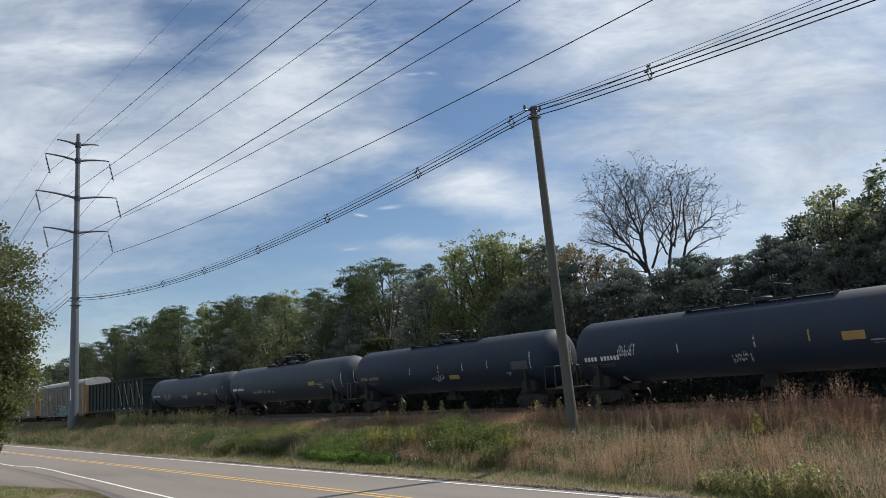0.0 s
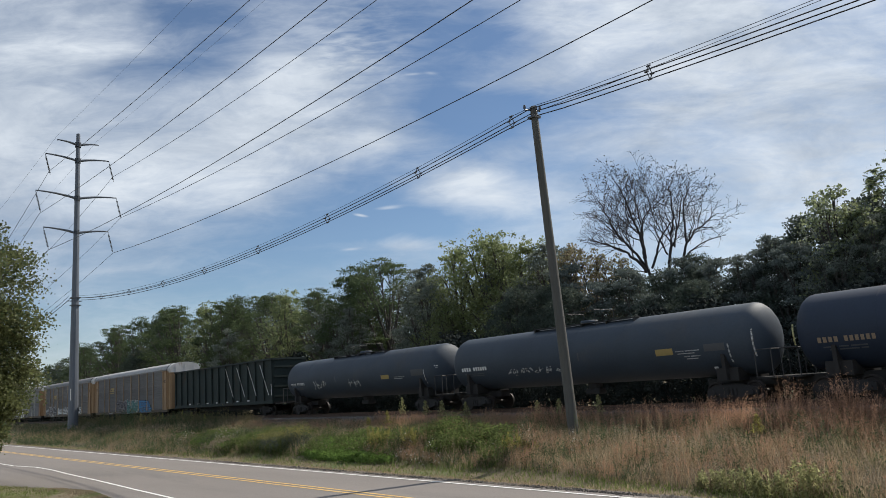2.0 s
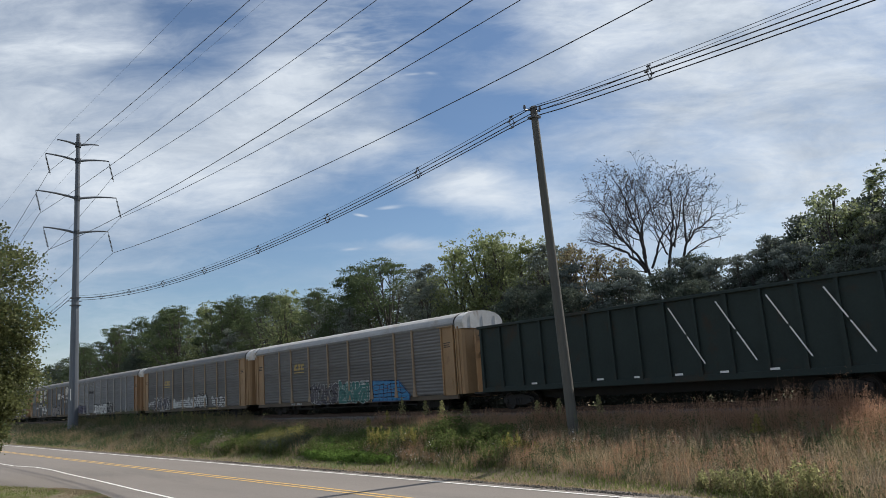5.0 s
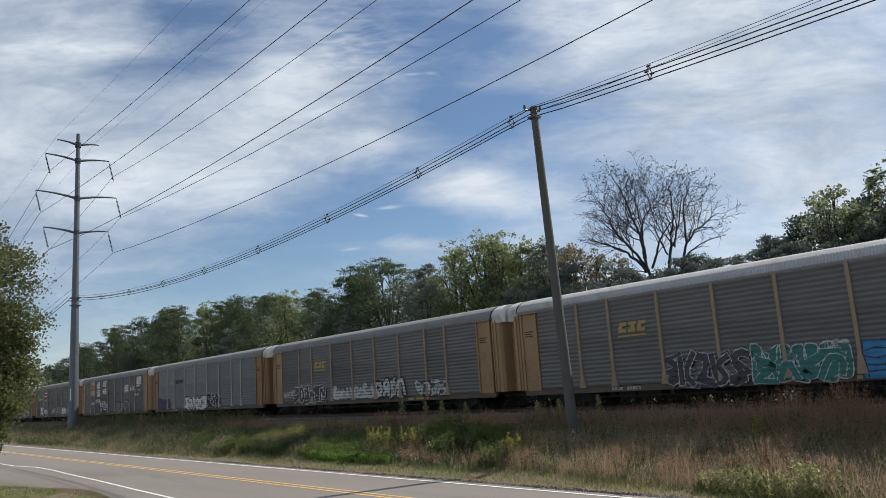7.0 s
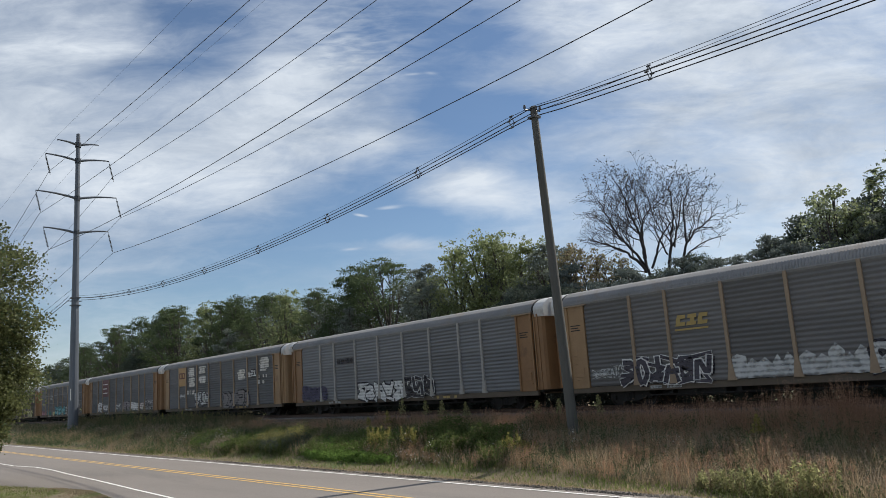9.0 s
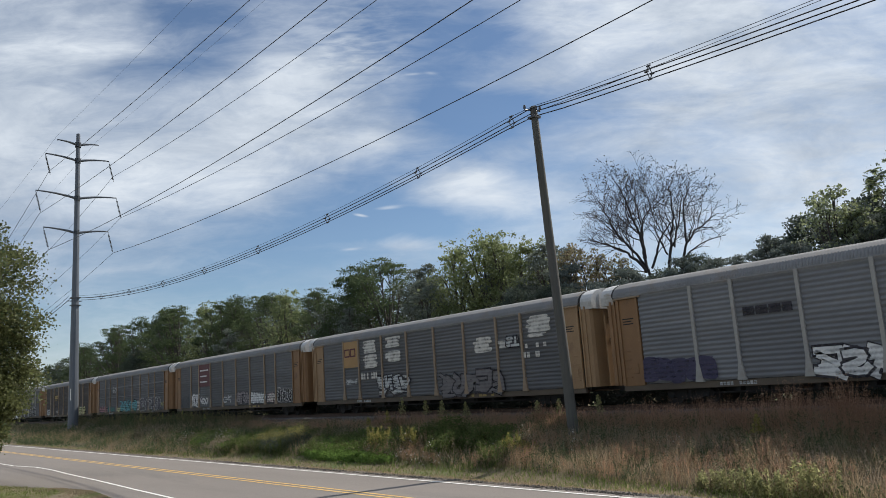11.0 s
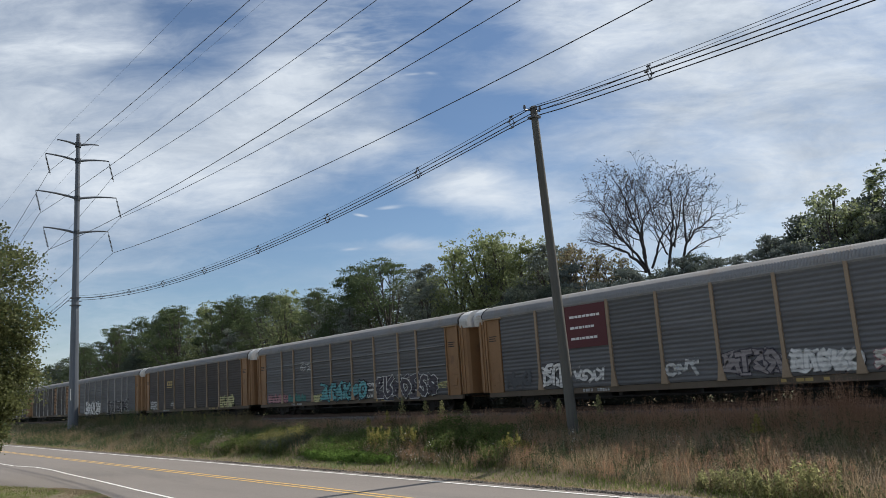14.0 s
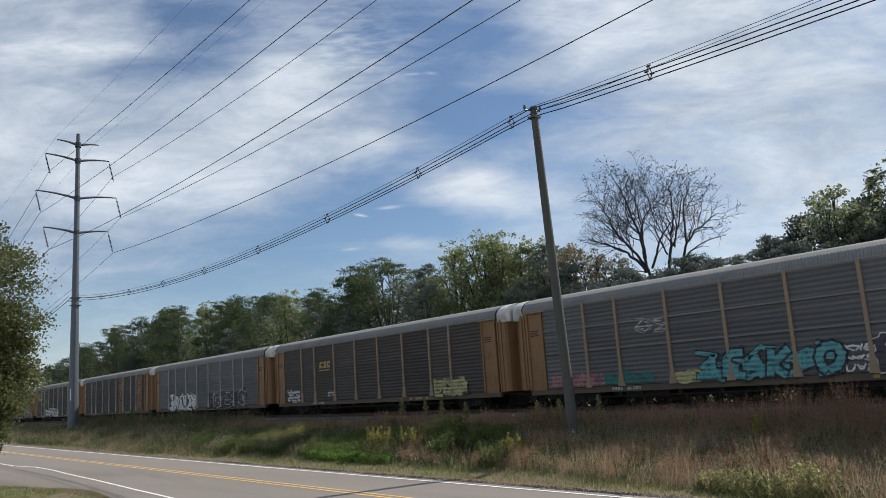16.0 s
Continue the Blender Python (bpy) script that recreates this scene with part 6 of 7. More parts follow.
def build_bare_tree(x, y, seed=4):
    """A nearly leafless tree: leaning limbs from three stems, each branching over and over into twigs."""
    rng = np.random.default_rng(seed)
    thing = empty("bare_tree", "large nearly leafless tree with dark spreading branches", "tree")
    thing.location = (x, y, ground_z(x, y))
    side = np.array(SIDEWAYS)
    back = np.array((-0.766, 0.643, 0.0))
    up = np.array((0, 0, 1.0))

    def at(s, z, dp=0.0):
        return side * s + back * dp + up * z

    t = Tubes(9)
    t.run([Vector(at(0, -0.3)), Vector(at(0.1, 4.0)), Vector(at(0.1, 7.2))], [0.5, 0.42, 0.34])
    for s, z in ((-1.15, 10.5), (0.65, 10.5), (1.9, 11.0)):
        t.run([Vector(at(0.1, 6.8)), Vector(at(0.1 + (s - 0.1) * 0.6, 8.6)), Vector(at(s, z + 0.4))], [0.20, 0.17, 0.12])
    t.link("trunk", M["dead_bark"], thing)
    tips = []

    def grow(p, d, length, r, level, bend, big, small):
        """One branch, crooked, with side branches on alternate sides that branch again."""
        step = (0.34, 0.26, 0.19, 0.14)[level]
        n = max(2, int(length / step))
        pts, radii, sides = [Vector(p)], [r], []
        hand = 1 if rng.random() < 0.5 else -1
        free = int(n * (0.24, 0.18, 0.12, 0.1)[level])
        wait = 0
        d0 = d
        for i in range(1, n + 1):
            u = i / n
            d = d0 + (bend - d0) * u if level == 0 else d + up * (0.03, 0.035, 0.02, 0.01)[level]
            d = d + rng.normal(size=3) * (0.17, 0.15, 0.17, 0.2)[level]
            d = d / np.linalg.norm(d)
            p = p + d * step
            pts.append(Vector(p))
            radii.append(max(0.007, r * (1 - u) ** 0.75 + 0.005))
            wait -= 1
            if level < 3 and i > free and wait <= 0 and i < n:
                a = rng.normal(size=3)
                a = a - d * (a @ d)
                a = a + side * hand * (1.5 if level < 2 else 0.5)
                a = a - d * (a @ d)
                a = a / np.linalg.norm(a)
                turn = rng.uniform(0.55, 1.0)
                v = d * math.cos(turn) + a * math.sin(turn) + up * 0.12
                left = length * (1 - u)
                sides.append((p.copy(), v / np.linalg.norm(v), (0.5 * left + (0.28, 0.30, 0.24)[level] * length) * rng.uniform(0.65, 1.15), max(0.010, radii[-1] * rng.uniform(0.40, 0.62))))
                hand = -hand
                wait = (1, 2, 2)[level] + int(rng.random() * 1.7)
        (big if r > 0.05 else small).run(pts, radii)
        tips.append(p)
        for q, v, l, rr in sides:
            grow(q, v, max(l, 0.4), rr, level + 1, None, big, small)

    # sideways and height where each limb starts, its lean there and at its end, length, lean in depth, radius
    for s, z, a, b, length, dp, r in (
            (-0.8, 10.4, -60, -95, 3.4, 0.2, 0.07), (-1.3, 10.6, -36, -78, 6.7, -0.2, 0.17), (-1.5, 11.4, -38, -12, 8.6, 0.25, 0.15),
            (-1.2, 10.9, -10, -20, 9.3, -0.1, 0.17), (-1.2, 11.8, -2, 6, 8.2, 0.4, 0.12), (-0.8, 10.9, 4, 46, 5.8, -0.3, 0.14),
            (0.65, 12.0, -18, -26, 4.6, 0.3, 0.10), (0.65, 10.6, 14, -4, 8.6, -0.15, 0.18), (1.9, 10.9, 6, 74, 7.2, 0.1, 0.16),
            (2.35, 13.0, 4, 28, 6.9, 0.3, 0.12), (2.1, 11.6, 38, 88, 4.4, -0.3, 0.09), (1.9, 10.8, 42, 104, 3.2, 0.2, 0.07),
            (1.3, 12.6, 20, 8, 6.6, 0.35, 0.11), (-1.4, 11.2, -26, -44, 7.0, 0.35, 0.12)):
        d = [np.array(at(math.sin(radians(k)), math.cos(radians(k)), dp)) for k in (a, b)]
        big, small = Tubes(6), Tubes(3)
        grow(at(s, z), d[0], length * 0.96, r * 0.8, 0, d[1], big, small)
        limb = big.link("limb", M["dead_bark"], thing)
        tagged(small.link("twigwork", M["dead_bark"], limb, False), kind="stuff")
    # the last leaves hang at the ends of the upper twigs
    tips = np.array(tips)
    pick = tips[rng.random(len(tips)) < np.clip((tips[:, 2] - 13.5) / 7, 0.01, 1.0) * 0.6]
    pts = np.repeat(pick, 2, 0) + rng.normal(size=(2 * len(pick), 3)) * 0.12
    v, f = leaf_quads(rng, pts, 0.15)
    tagged(link_mesh("last_leaves", v.tolist(), f.tolist(), LEAVES["withered"], thing), kind="stuff")
    return thing


def build_frond_tree(x, y, height, tufts, spread, low, seed, label):
    """Forking limbs that end in rosettes of long drooping leaves, each with two rows of leaflets."""
    rng = np.random.default_rng(seed)
    thing = empty("deciduous_tree", label, "tree")
    thing.location = (x, y, ground_z(x, y) - 0.1)
    t = Tubes(6)
    fork = Vector((0.1, 0, height * 0.4))
    t.run([Vector((0, 0, -0.3)), Vector((0.1, 0, height * 0.2)), fork], [0.16, 0.13, 0.11])
    quads, limbs, ends = [], [], []
    for i in range(7):
        a = i * 2.4
        e = fork + Vector((math.cos(a) * spread * 0.45, math.sin(a) * spread * 0.45, height * rng.uniform(0.15, 0.32)))
        t.run([fork, fork.lerp(e, 0.5) + Vector((0, 0, -0.1)), e], [0.07, 0.05, 0.035])
        limbs.append(e)
    for i in range(tufts):
        a = rng.uniform(0, 6.28)
        z = height * (low + (0.97 - low) * rng.random() ** 0.85)
        lump = 1 + 0.25 * math.sin(3 * a + z)
        r = spread * lump * math.sqrt(max(0.02, 1 - ((z / height - 0.6) / 0.41) ** 2)) * rng.uniform(0.3, 1.0) ** 0.6
        end = Vector((r * math.cos(a), r * math.sin(a), z))
        ends.append(end)
        near = min(limbs, key=lambda e: (e - end).length)
        t.run([near, near.lerp(end, 0.5) + Vector((0, 0, -0.12)), end], [0.028, 0.02, 0.01])
        for j in range(7):
            b = j * 0.9 + rng.uniform(-0.4, 0.4)
            d = np.array((math.cos(b), math.sin(b), rng.uniform(-0.7, 1.3)))
            d /= np.linalg.norm(d)
            side = np.cross(d, (0, 0, 1))
            side /= np.linalg.norm(side)
            length = rng.uniform(0.28, 0.5)
            for k in range(1, 7):
                s = k / 6
                c = np.array(end) + d * length * s - np.array((0, 0, 0.3 * length * s * s))
                for q in (-1, 1):
                    tip = c + side * q * 0.22 * (1.15 - 0.6 * s) + d * 0.05 - np.array((0, 0, 0.05))
                    quads += [c - d * 0.06, tip, c + d * 0.085]
    t.link("trunk", M["dead_bark"], thing)
    v = np.array(quads)
    pick = rng.random(len(v) // 3) < 0.3
    v = v.reshape(-1, 3, 3)
    fill = np.repeat(np.array([tuple(e) for e in ends]), 16, 0) + rng.normal(size=(16 * len(ends), 3)) * 0.2
    fv, ff = leaf_quads(rng, fill, 0.15)
    tagged(link_mesh("crown_filling", fv.tolist(), ff.tolist(), LEAVES["hazy"], thing), kind="stuff")
    for name, part_v, leaf in (("crown", v[~pick], "frond"), ("crown_tinted", v[pick], "olive")):
        w = part_v.reshape(-1, 3)
        tagged(link_mesh(name, w.tolist(), np.arange(len(w)).reshape(-1, 3).tolist(), LEAVES[leaf], thing), kind="stuff")


SIDEWAYS = Vector((0.643, 0.766, 0.0))


def build_trees():
    kinds = {
        "a": (build_tree("deciduous_tree", "full green broadleaf tree at the wood's edge", 15, 4.3, "green", 24000, 1, leaf_size=0.16, lobes=16, layer=0.6), 15),
        "b": (build_tree("deciduous_tree", "olive-green broadleaf tree with loose crown", 15, 4.0, "olive", 24000, 2, leaf_size=0.14, lobes=17, second="green", lobe_size=0.9), 15),
        "c": (build_tree("deciduous_tree", "dark green dense tree in the wood", 15, 4.2, "deepwood", 17000, 3, leaf_size=0.2, lobes=15), 15),
        "d": (build_tree("deciduous_tree", "slender light green tree with feathery crown", 15, 3.6, "green", 22000, 4, leaf_size=0.13, lobes=20, trunk_h=0.22, second="olive", lobe_size=0.85, layer=0.6), 15),
        "e": (build_tree("conifer_tree", "conical evergreen tree with haze put into its needle colour", 14, 2.4, "spruce_haze", 16000, 5, leaf_size=0.15, lobes=18, trunk_h=0.1, shape=2.2, layer=0.5), 14),
        "f": (build_tree("deciduous_tree", "yellow-brown autumn tree at the wood's edge", 11, 2.6, "yellow", 4200, 6, leaf_size=0.16, lobes=16, second="rust", lobe_size=0.7), 11),
        "g": (build_tree("deciduous_tree", "light olive tree with airy crown of clustered leaves", 15, 4.2, "light", 10000, 8, leaf_size=0.19, lobes=26, trunk_h=0.2, second="frond", lobe_size=0.72), 15),
        "h": (build_tree("deciduous_tree", "ragged open tree with haze put into its grey-green leaves", 15, 4.0, "hazy", 20000, 9, leaf_size=0.14, lobes=22, trunk_h=0.2, second="dark", lobe_size=0.72, layer=0.55), 15),
        "u": (build_tree("deciduous_tree", "tall tree with airy umbrella crown and visible limbs", 15, 5.2, "olive", 17000, 11, leaf_size=0.14, lobes=22, trunk_h=0.34, second="green", lobe_size=0.6, layer=0.42), 15),
        "p": (build_tree("deciduous_tree", "pale green airy tree beside dark evergreens", 13, 2.9, "frond", 6000, 14, leaf_size=0.16, lobes=22, trunk_h=0.4, second="hazy", lobe_size=0.66), 13),
        "s": (build_tree("shrub", "undergrowth shrub below the trees, shade put into its leaves", 6, 3.6, "deep", 4200, 7, leaf_size=0.26, trunk_h=0.05, lobes=10, trunk_r=0.09), 6),
    }
    rng = random.Random(3)
    for key, x, y, h in TREES:
        put(kinds[key][0], x, y, h, kinds[key][1], rng.uniform(0, 360))
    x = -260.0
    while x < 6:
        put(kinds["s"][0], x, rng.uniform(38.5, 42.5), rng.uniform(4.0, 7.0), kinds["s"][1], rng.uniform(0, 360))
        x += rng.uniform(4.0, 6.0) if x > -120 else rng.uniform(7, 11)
    # close row of brush; its near-black leaves stand for shade under the cars
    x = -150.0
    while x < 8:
        put(kinds["s"][0], x, rng.uniform(36.0, 37.2), rng.uniform(2.4, 3.4), kinds["s"][1], rng.uniform(0, 360), "low brush beyond the track, darkened to stand for shade")
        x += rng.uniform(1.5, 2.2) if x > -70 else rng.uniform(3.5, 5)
    for src, _ in kinds.values():
        for o in (src, *src.children_recursive):
            bpy.data.objects.remove(o)
    build_bare_tree(-37.3, 55.1)
    build_frond_tree(-15.9, 46.5, 13.8, 32, 2.2, 0.76, 32, "thin open tree with feather-like leaves at its branch ends")
    yard = build_tree("yard_tree", "broadleaf tree with hanging leafy branches beside the road", 16.4, 5.0, "yard", 165000, 21, leaf_size=0.15, lobes=28, trunk_h=0.14, shape=0.8, second="green", flat_leaf=0.3)
    yard.location = (-47.6, 5.0, 0.0)
    # leafy boughs hanging low on the road's side
    nr = np.random.default_rng(77)
    clumps = 38
    z = nr.uniform(3.3, 8.3, clumps)
    y = nr.uniform(-2.0, np.interp(z, [3.2, 4.2, 7.0, 8.5], [3.0, 3.7, 4.1, 3.5]))
    c = np.stack([nr.uniform(1.9, 3.3, clumps), y, z], 1)
    t = Tubes(5)
    for q in c:
        start = Vector((0.1, 0.2, min(9.0, q[2] + 2.2)))
        t.run([start, start.lerp(Vector(q), 0.55) + Vector((0, 0, 0.5)), Vector(q)], [0.05, 0.03, 0.012])
    t.link("low_bough", M["bark"], yard)
    pts = np.repeat(c, 620, 0)
    pts = pts + nr.normal(size=pts.shape) * np.array([0.36, 0.40, 0.30])
    v, f = leaf_quads(nr, pts, 0.15, 0.3)
    link_mesh("low_crown", v.tolist(), f.tolist(), LEAVES["yard"], yard)


TREES = [
    ("a", -234.0, 52.0, 15.6), ("c", -222.0, 52.0, 15.6), ("c", -212.0, 56.0, 17.6), ("u", -203.0, 52.0, 18.6), ("d", -192.0, 50.0, 18.6), ("a", -182.0, 54.0, 19.6), ("u", -168.0, 50.0, 20.6), ("c", -172.0, 60.0, 21.6),
    ("d", -154.0, 50.0, 20.6), ("a", -143.0, 52.0, 20.8), ("u", -134.0, 50.0, 20.6), ("g", -126.0, 52.0, 19.8), ("u", -117.0, 51.0, 19.2), ("b", -109.0, 50.0, 18.6), ("c", -113.0, 58.0, 19.0),
    ("u", -101.5, 51.0, 18.4), ("g", -93.5, 50.0, 17.4), ("u", -85.0, 50.0, 16.6), ("c", -80.0, 55.0, 15.7), ("a", -75.4, 50.0, 18.0), ("u", -70.0, 50.0, 18.2),
    ("h", -64.5, 51.0, 16.6), ("h", -71.0, 46.0, 12.4), ("h", -58.0, 46.0, 13.6), ("h", -61.5, 50.0, 14.8), ("g", -56.6, 49.0, 17.0), ("g", -53.4, 50.0, 17.7), ("g", -50.4, 49.0, 16.9), ("g", -47.6, 50.0, 16.0),
    ("h", -44.6, 49.0, 14.8), ("g", -55.0, 46.0, 11.0), ("p", -45.2, 44.5, 9.0), ("e", -51.5, 50.0, 14.6), ("e", -46.5, 48.0, 12.0), ("c", -58.5, 54.0, 13.2), ("c", -49.5, 54.0, 13.0),
    ("c", -122.0, 56.0, 18.0), ("c", -97.0, 56.0, 16.4), ("c", -88.0, 56.0, 15.6), ("c", -161.0, 57.0, 19.0), ("c", -193.0, 58.0, 17.6), ("h", -79.0, 48.0, 14.0), ("h", -105.0, 47.0, 13.5), ("c", -146.0, 47.0, 13.0),
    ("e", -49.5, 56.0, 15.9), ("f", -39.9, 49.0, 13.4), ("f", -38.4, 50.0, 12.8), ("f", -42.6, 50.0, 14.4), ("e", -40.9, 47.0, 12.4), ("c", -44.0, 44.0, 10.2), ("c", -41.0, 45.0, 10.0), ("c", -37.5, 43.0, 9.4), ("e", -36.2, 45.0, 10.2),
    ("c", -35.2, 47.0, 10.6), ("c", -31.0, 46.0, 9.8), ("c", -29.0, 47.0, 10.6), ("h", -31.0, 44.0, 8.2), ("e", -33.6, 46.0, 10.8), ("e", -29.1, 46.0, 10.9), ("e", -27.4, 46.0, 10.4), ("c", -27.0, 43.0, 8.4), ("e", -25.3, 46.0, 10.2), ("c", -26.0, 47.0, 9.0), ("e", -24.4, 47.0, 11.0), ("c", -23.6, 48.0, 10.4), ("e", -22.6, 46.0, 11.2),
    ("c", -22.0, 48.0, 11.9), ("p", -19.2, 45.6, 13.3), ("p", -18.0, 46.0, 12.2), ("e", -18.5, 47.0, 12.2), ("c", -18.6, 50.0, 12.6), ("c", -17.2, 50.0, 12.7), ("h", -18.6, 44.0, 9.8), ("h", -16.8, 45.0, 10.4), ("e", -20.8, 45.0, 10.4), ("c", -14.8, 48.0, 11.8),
    ("h", -14.2, 44.0, 10.6), ("h", -10.0, 44.0, 12.4), ("a", -5.0, 46.0, 14.0), ("c", -132.0, 60.0, 18.9), ("c", -74.0, 58.0, 15.4), ("c", -60.0, 60.0, 15.9),
    ("a", -246.0, 58.0, 14.6), ("c", -262.0, 62.0, 13.0), ("c", -300.0, 70.0, 13.0), ("a", -340.0, 80.0, 14.0),
]
build_trees()


# ---- weeds and grass on the bank ----
def scatter(rng, n, x0, x1, y0, y1, near=1.0):
    """Roots thinning out with distance along X."""
    u = rng.random(n) ** near
    x = x1 + (x0 - x1) * u
    y = rng.uniform(y0, y1, n)
    z = np.array([ground_z(a, b) for a, b in zip(x, y)])
    return np.stack([x, y, z - 0.02], 1)


def lumpy(roots):
    """Growth that rises and falls in drifts."""
    low = np.interp(roots[:, 1], [25.6, 27.4, 28.5], [1.0, 0.6, 0.35])
    return low * np.array([max(0.45, 1.0 + 0.55 * noise.noise((p[0] * 0.55, p[1] * 0.8, 1.7)) + 0.25 * noise.noise((p[0] * 1.7, p[1] * 1.9, 6.0))) for p in roots])


def weed_patch(name, label, material, rng, roots, h0, h1, width, lean, kind="stuff"):
    hgt = rng.uniform(h0, h1, len(roots)) * lumpy(roots)
    v, f = blades(rng, roots, hgt, np.full(len(roots), width) * rng.uniform(0.6, 1.4, len(roots)), lean)
    ob = link_mesh(name, v.tolist(), f, material)
    return tagged(ob, label, "grass", kind=kind)


def clumpy(rng, roots, keep, scale, seed):
    k = np.array([noise.noise((p[0] * scale, p[1] * scale, seed)) for p in roots])
    return roots[k > keep]


WEED_EDGE = [(-300, 20.7), (-66, 20.7), (-54, 21.2), (-44, 22.0), (-34, 22.1), (-22, 21.8), (-16, 21.2), (-11, 20.9), (10, 21.0)]


def bank_roots(rng, n, x0, x1, a, b, near=1.0):
    """Roots between two shares of the way from the weeds' lower edge to the ballast."""
    x = x1 + (x0 - x1) * rng.random(n) ** near
    u = rng.uniform(a, b, n)
    lo = np.interp(x, [p[0] for p in WEED_EDGE], [p[1] for p in WEED_EDGE])
    y = lo + (28.5 - lo) * u
    z = np.array([ground_z(p, q) for p, q in zip(x, y)])
    return np.stack([x, y, z - 0.02], 1)


def outside_hollow(rng, r, keep=0.5):
    """Thin the dry growth where the green hollow lies."""
    inside = (r[:, 0] > -66) & (r[:, 0] < -24.5) & (r[:, 1] < 26.3)
    return r[~inside | (rng.random(len(r)) < keep)]


def stalks(name, label, material, rng, roots, h0, h1, leaves, leaf_size, spread, top_only=0.35):
    """Upright weeds: a thin stem with small leaves or seed heads towards its top."""
    n = len(roots)
    hgt = rng.uniform(h0, h1, n) * lumpy(roots)
    v, f = blades(rng, roots, hgt, np.full(n, 0.012), 0.32)
    tips = v.reshape(-1, 5, 3)[:, 4]
    u = rng.uniform(top_only, 1.05, (n, leaves))
    pts = roots[:, None] + (tips - roots)[:, None] * u[..., None] + rng.normal(size=(n, leaves, 3)) * (spread * (1.15 - u))[..., None]
    lv, lf = leaf_tris(rng, pts.reshape(-1, 3), leaf_size)
    allv = np.concatenate([v, lv])
    ob = link_mesh(name, allv.tolist(), f + (lf + len(v)).tolist(), material)
    return tagged(ob, label, "weeds", kind="stuff")


def mound(name, label, leaf_mat, rng, spots, n, size, category="shrub", blossom=None):
    """Leafy plants of one kind, each a low ragged heap of leaves on short stems; one thing a plant."""
    for x, y, r, h in spots:
        thing = empty(name, label, category)
        thing.location = (x, y, ground_z(x, y) - 0.05)
        k = int(n * r * r)
        d = rng.normal(size=(k, 3))
        d /= np.linalg.norm(d, axis=1)[:, None]
        d[:, 2] = np.abs(d[:, 2])
        lump = 1 + 0.25 * np.sin(d[:, 0] * 5 + x) * np.cos(d[:, 1] * 4 + y)
        p = d * (rng.uniform(0.25, 1.0, k) ** 0.45 * lump)[:, None] * np.array([r, r, h]) + rng.normal(size=(k, 3)) * 0.06
        p[:, 2] = np.maximum(p[:, 2], 0.03)
        v, f = leaf_quads(rng, p, size)
        link_mesh("foliage", v.tolist(), f.tolist(), leaf_mat, thing)
        if blossom:
            q = p[p[:, 2] > h * rng.uniform(0.55, 0.75, k)]
            v, f = leaf_tris(rng, np.repeat(q, 3, 0) + rng.normal(size=(3 * len(q), 3)) * 0.06, 0.07)
            tagged(link_mesh("blossom", v.tolist(), f.tolist(), blossom, thing), kind="stuff")
        t = Tubes(4)
        for _ in range(9):
            a, q = rng.uniform(0, 6.28), rng.uniform(0.3, 0.8)
            t.run([Vector((0.1 * math.cos(a), 0.1 * math.sin(a), 0)), Vector((q * r * math.cos(a), q * r * math.sin(a), h * rng.uniform(0.5, 0.95)))], [0.012, 0.004])
        tagged(t.link("stem_tuft", W["brown"], thing), kind="stuff")


def tall_weed(x, y, h, rng, material, label):
    thing = empty("tall_weed", label, "weed", "tall weeds by the ballast")
    thing.location = (x, y, ground_z(x, y) - 0.05)
    t = Tubes(4)
    t.run([Vector((0, 0, 0)), Vector((rng.normal() * 0.04, 0, h * 0.5)), Vector((rng.normal() * 0.08, rng.normal() * 0.05, h))], [0.014, 0.011, 0.005])
    for _ in range(7):
        z = h * rng.uniform(0.4, 0.9)
        a = rng.uniform(0, 6.28)
        t.run([Vector((0, 0, z)), Vector((0.16 * math.cos(a), 0.16 * math.sin(a), z + 0.2))], [0.007, 0.003])
    t.link("stem", W["brown"], thing)
    k = 170
    u = rng.uniform(0.42, 1.05, k)
    p = np.stack([rng.normal(size=k) * 0.2 * (1.15 - u), rng.normal(size=k) * 0.2 * (1.15 - u), u * h], 1)
    v, f = leaf_quads(rng, p, 0.085)
    tagged(link_mesh("head", v.tolist(), f.tolist(), material, thing), kind="stuff")


def leafy_clump(x, y, h, rng, material, name, label):
    """A tuft of upright stems, each feathered with narrow leaves to its tip."""
    thing = empty(name, label, "weeds")
    thing.location = (x, y, ground_z(x, y) - 0.03)
    t = Tubes(4)
    pts = []
    for _ in range(9):
        a, q = rng.uniform(0, 6.28), rng.uniform(0.02, 0.24)
        hh = h * rng.uniform(0.6, 1.05)
        p0 = np.array((q * math.cos(a), q * math.sin(a), 0.0))
        p1 = p0 * 1.7 + np.array((rng.normal() * 0.05, rng.normal() * 0.05, hh))
        t.run([Vector(p0), Vector(p1)], [0.008, 0.004])
        u = rng.uniform(0.15, 1.02, 34)[:, None]
        pts.append(p0 + (p1 - p0) * u + rng.normal(size=(34, 3)) * 0.085 * (1.2 - u))
    tagged(t.link("stem_tuft", material, thing), kind="stuff")
    v, f = leaf_tris(rng, np.concatenate(pts), 0.1)
    tagged(link_mesh("foliage", v.tolist(), f.tolist(), material, thing), kind="stuff")


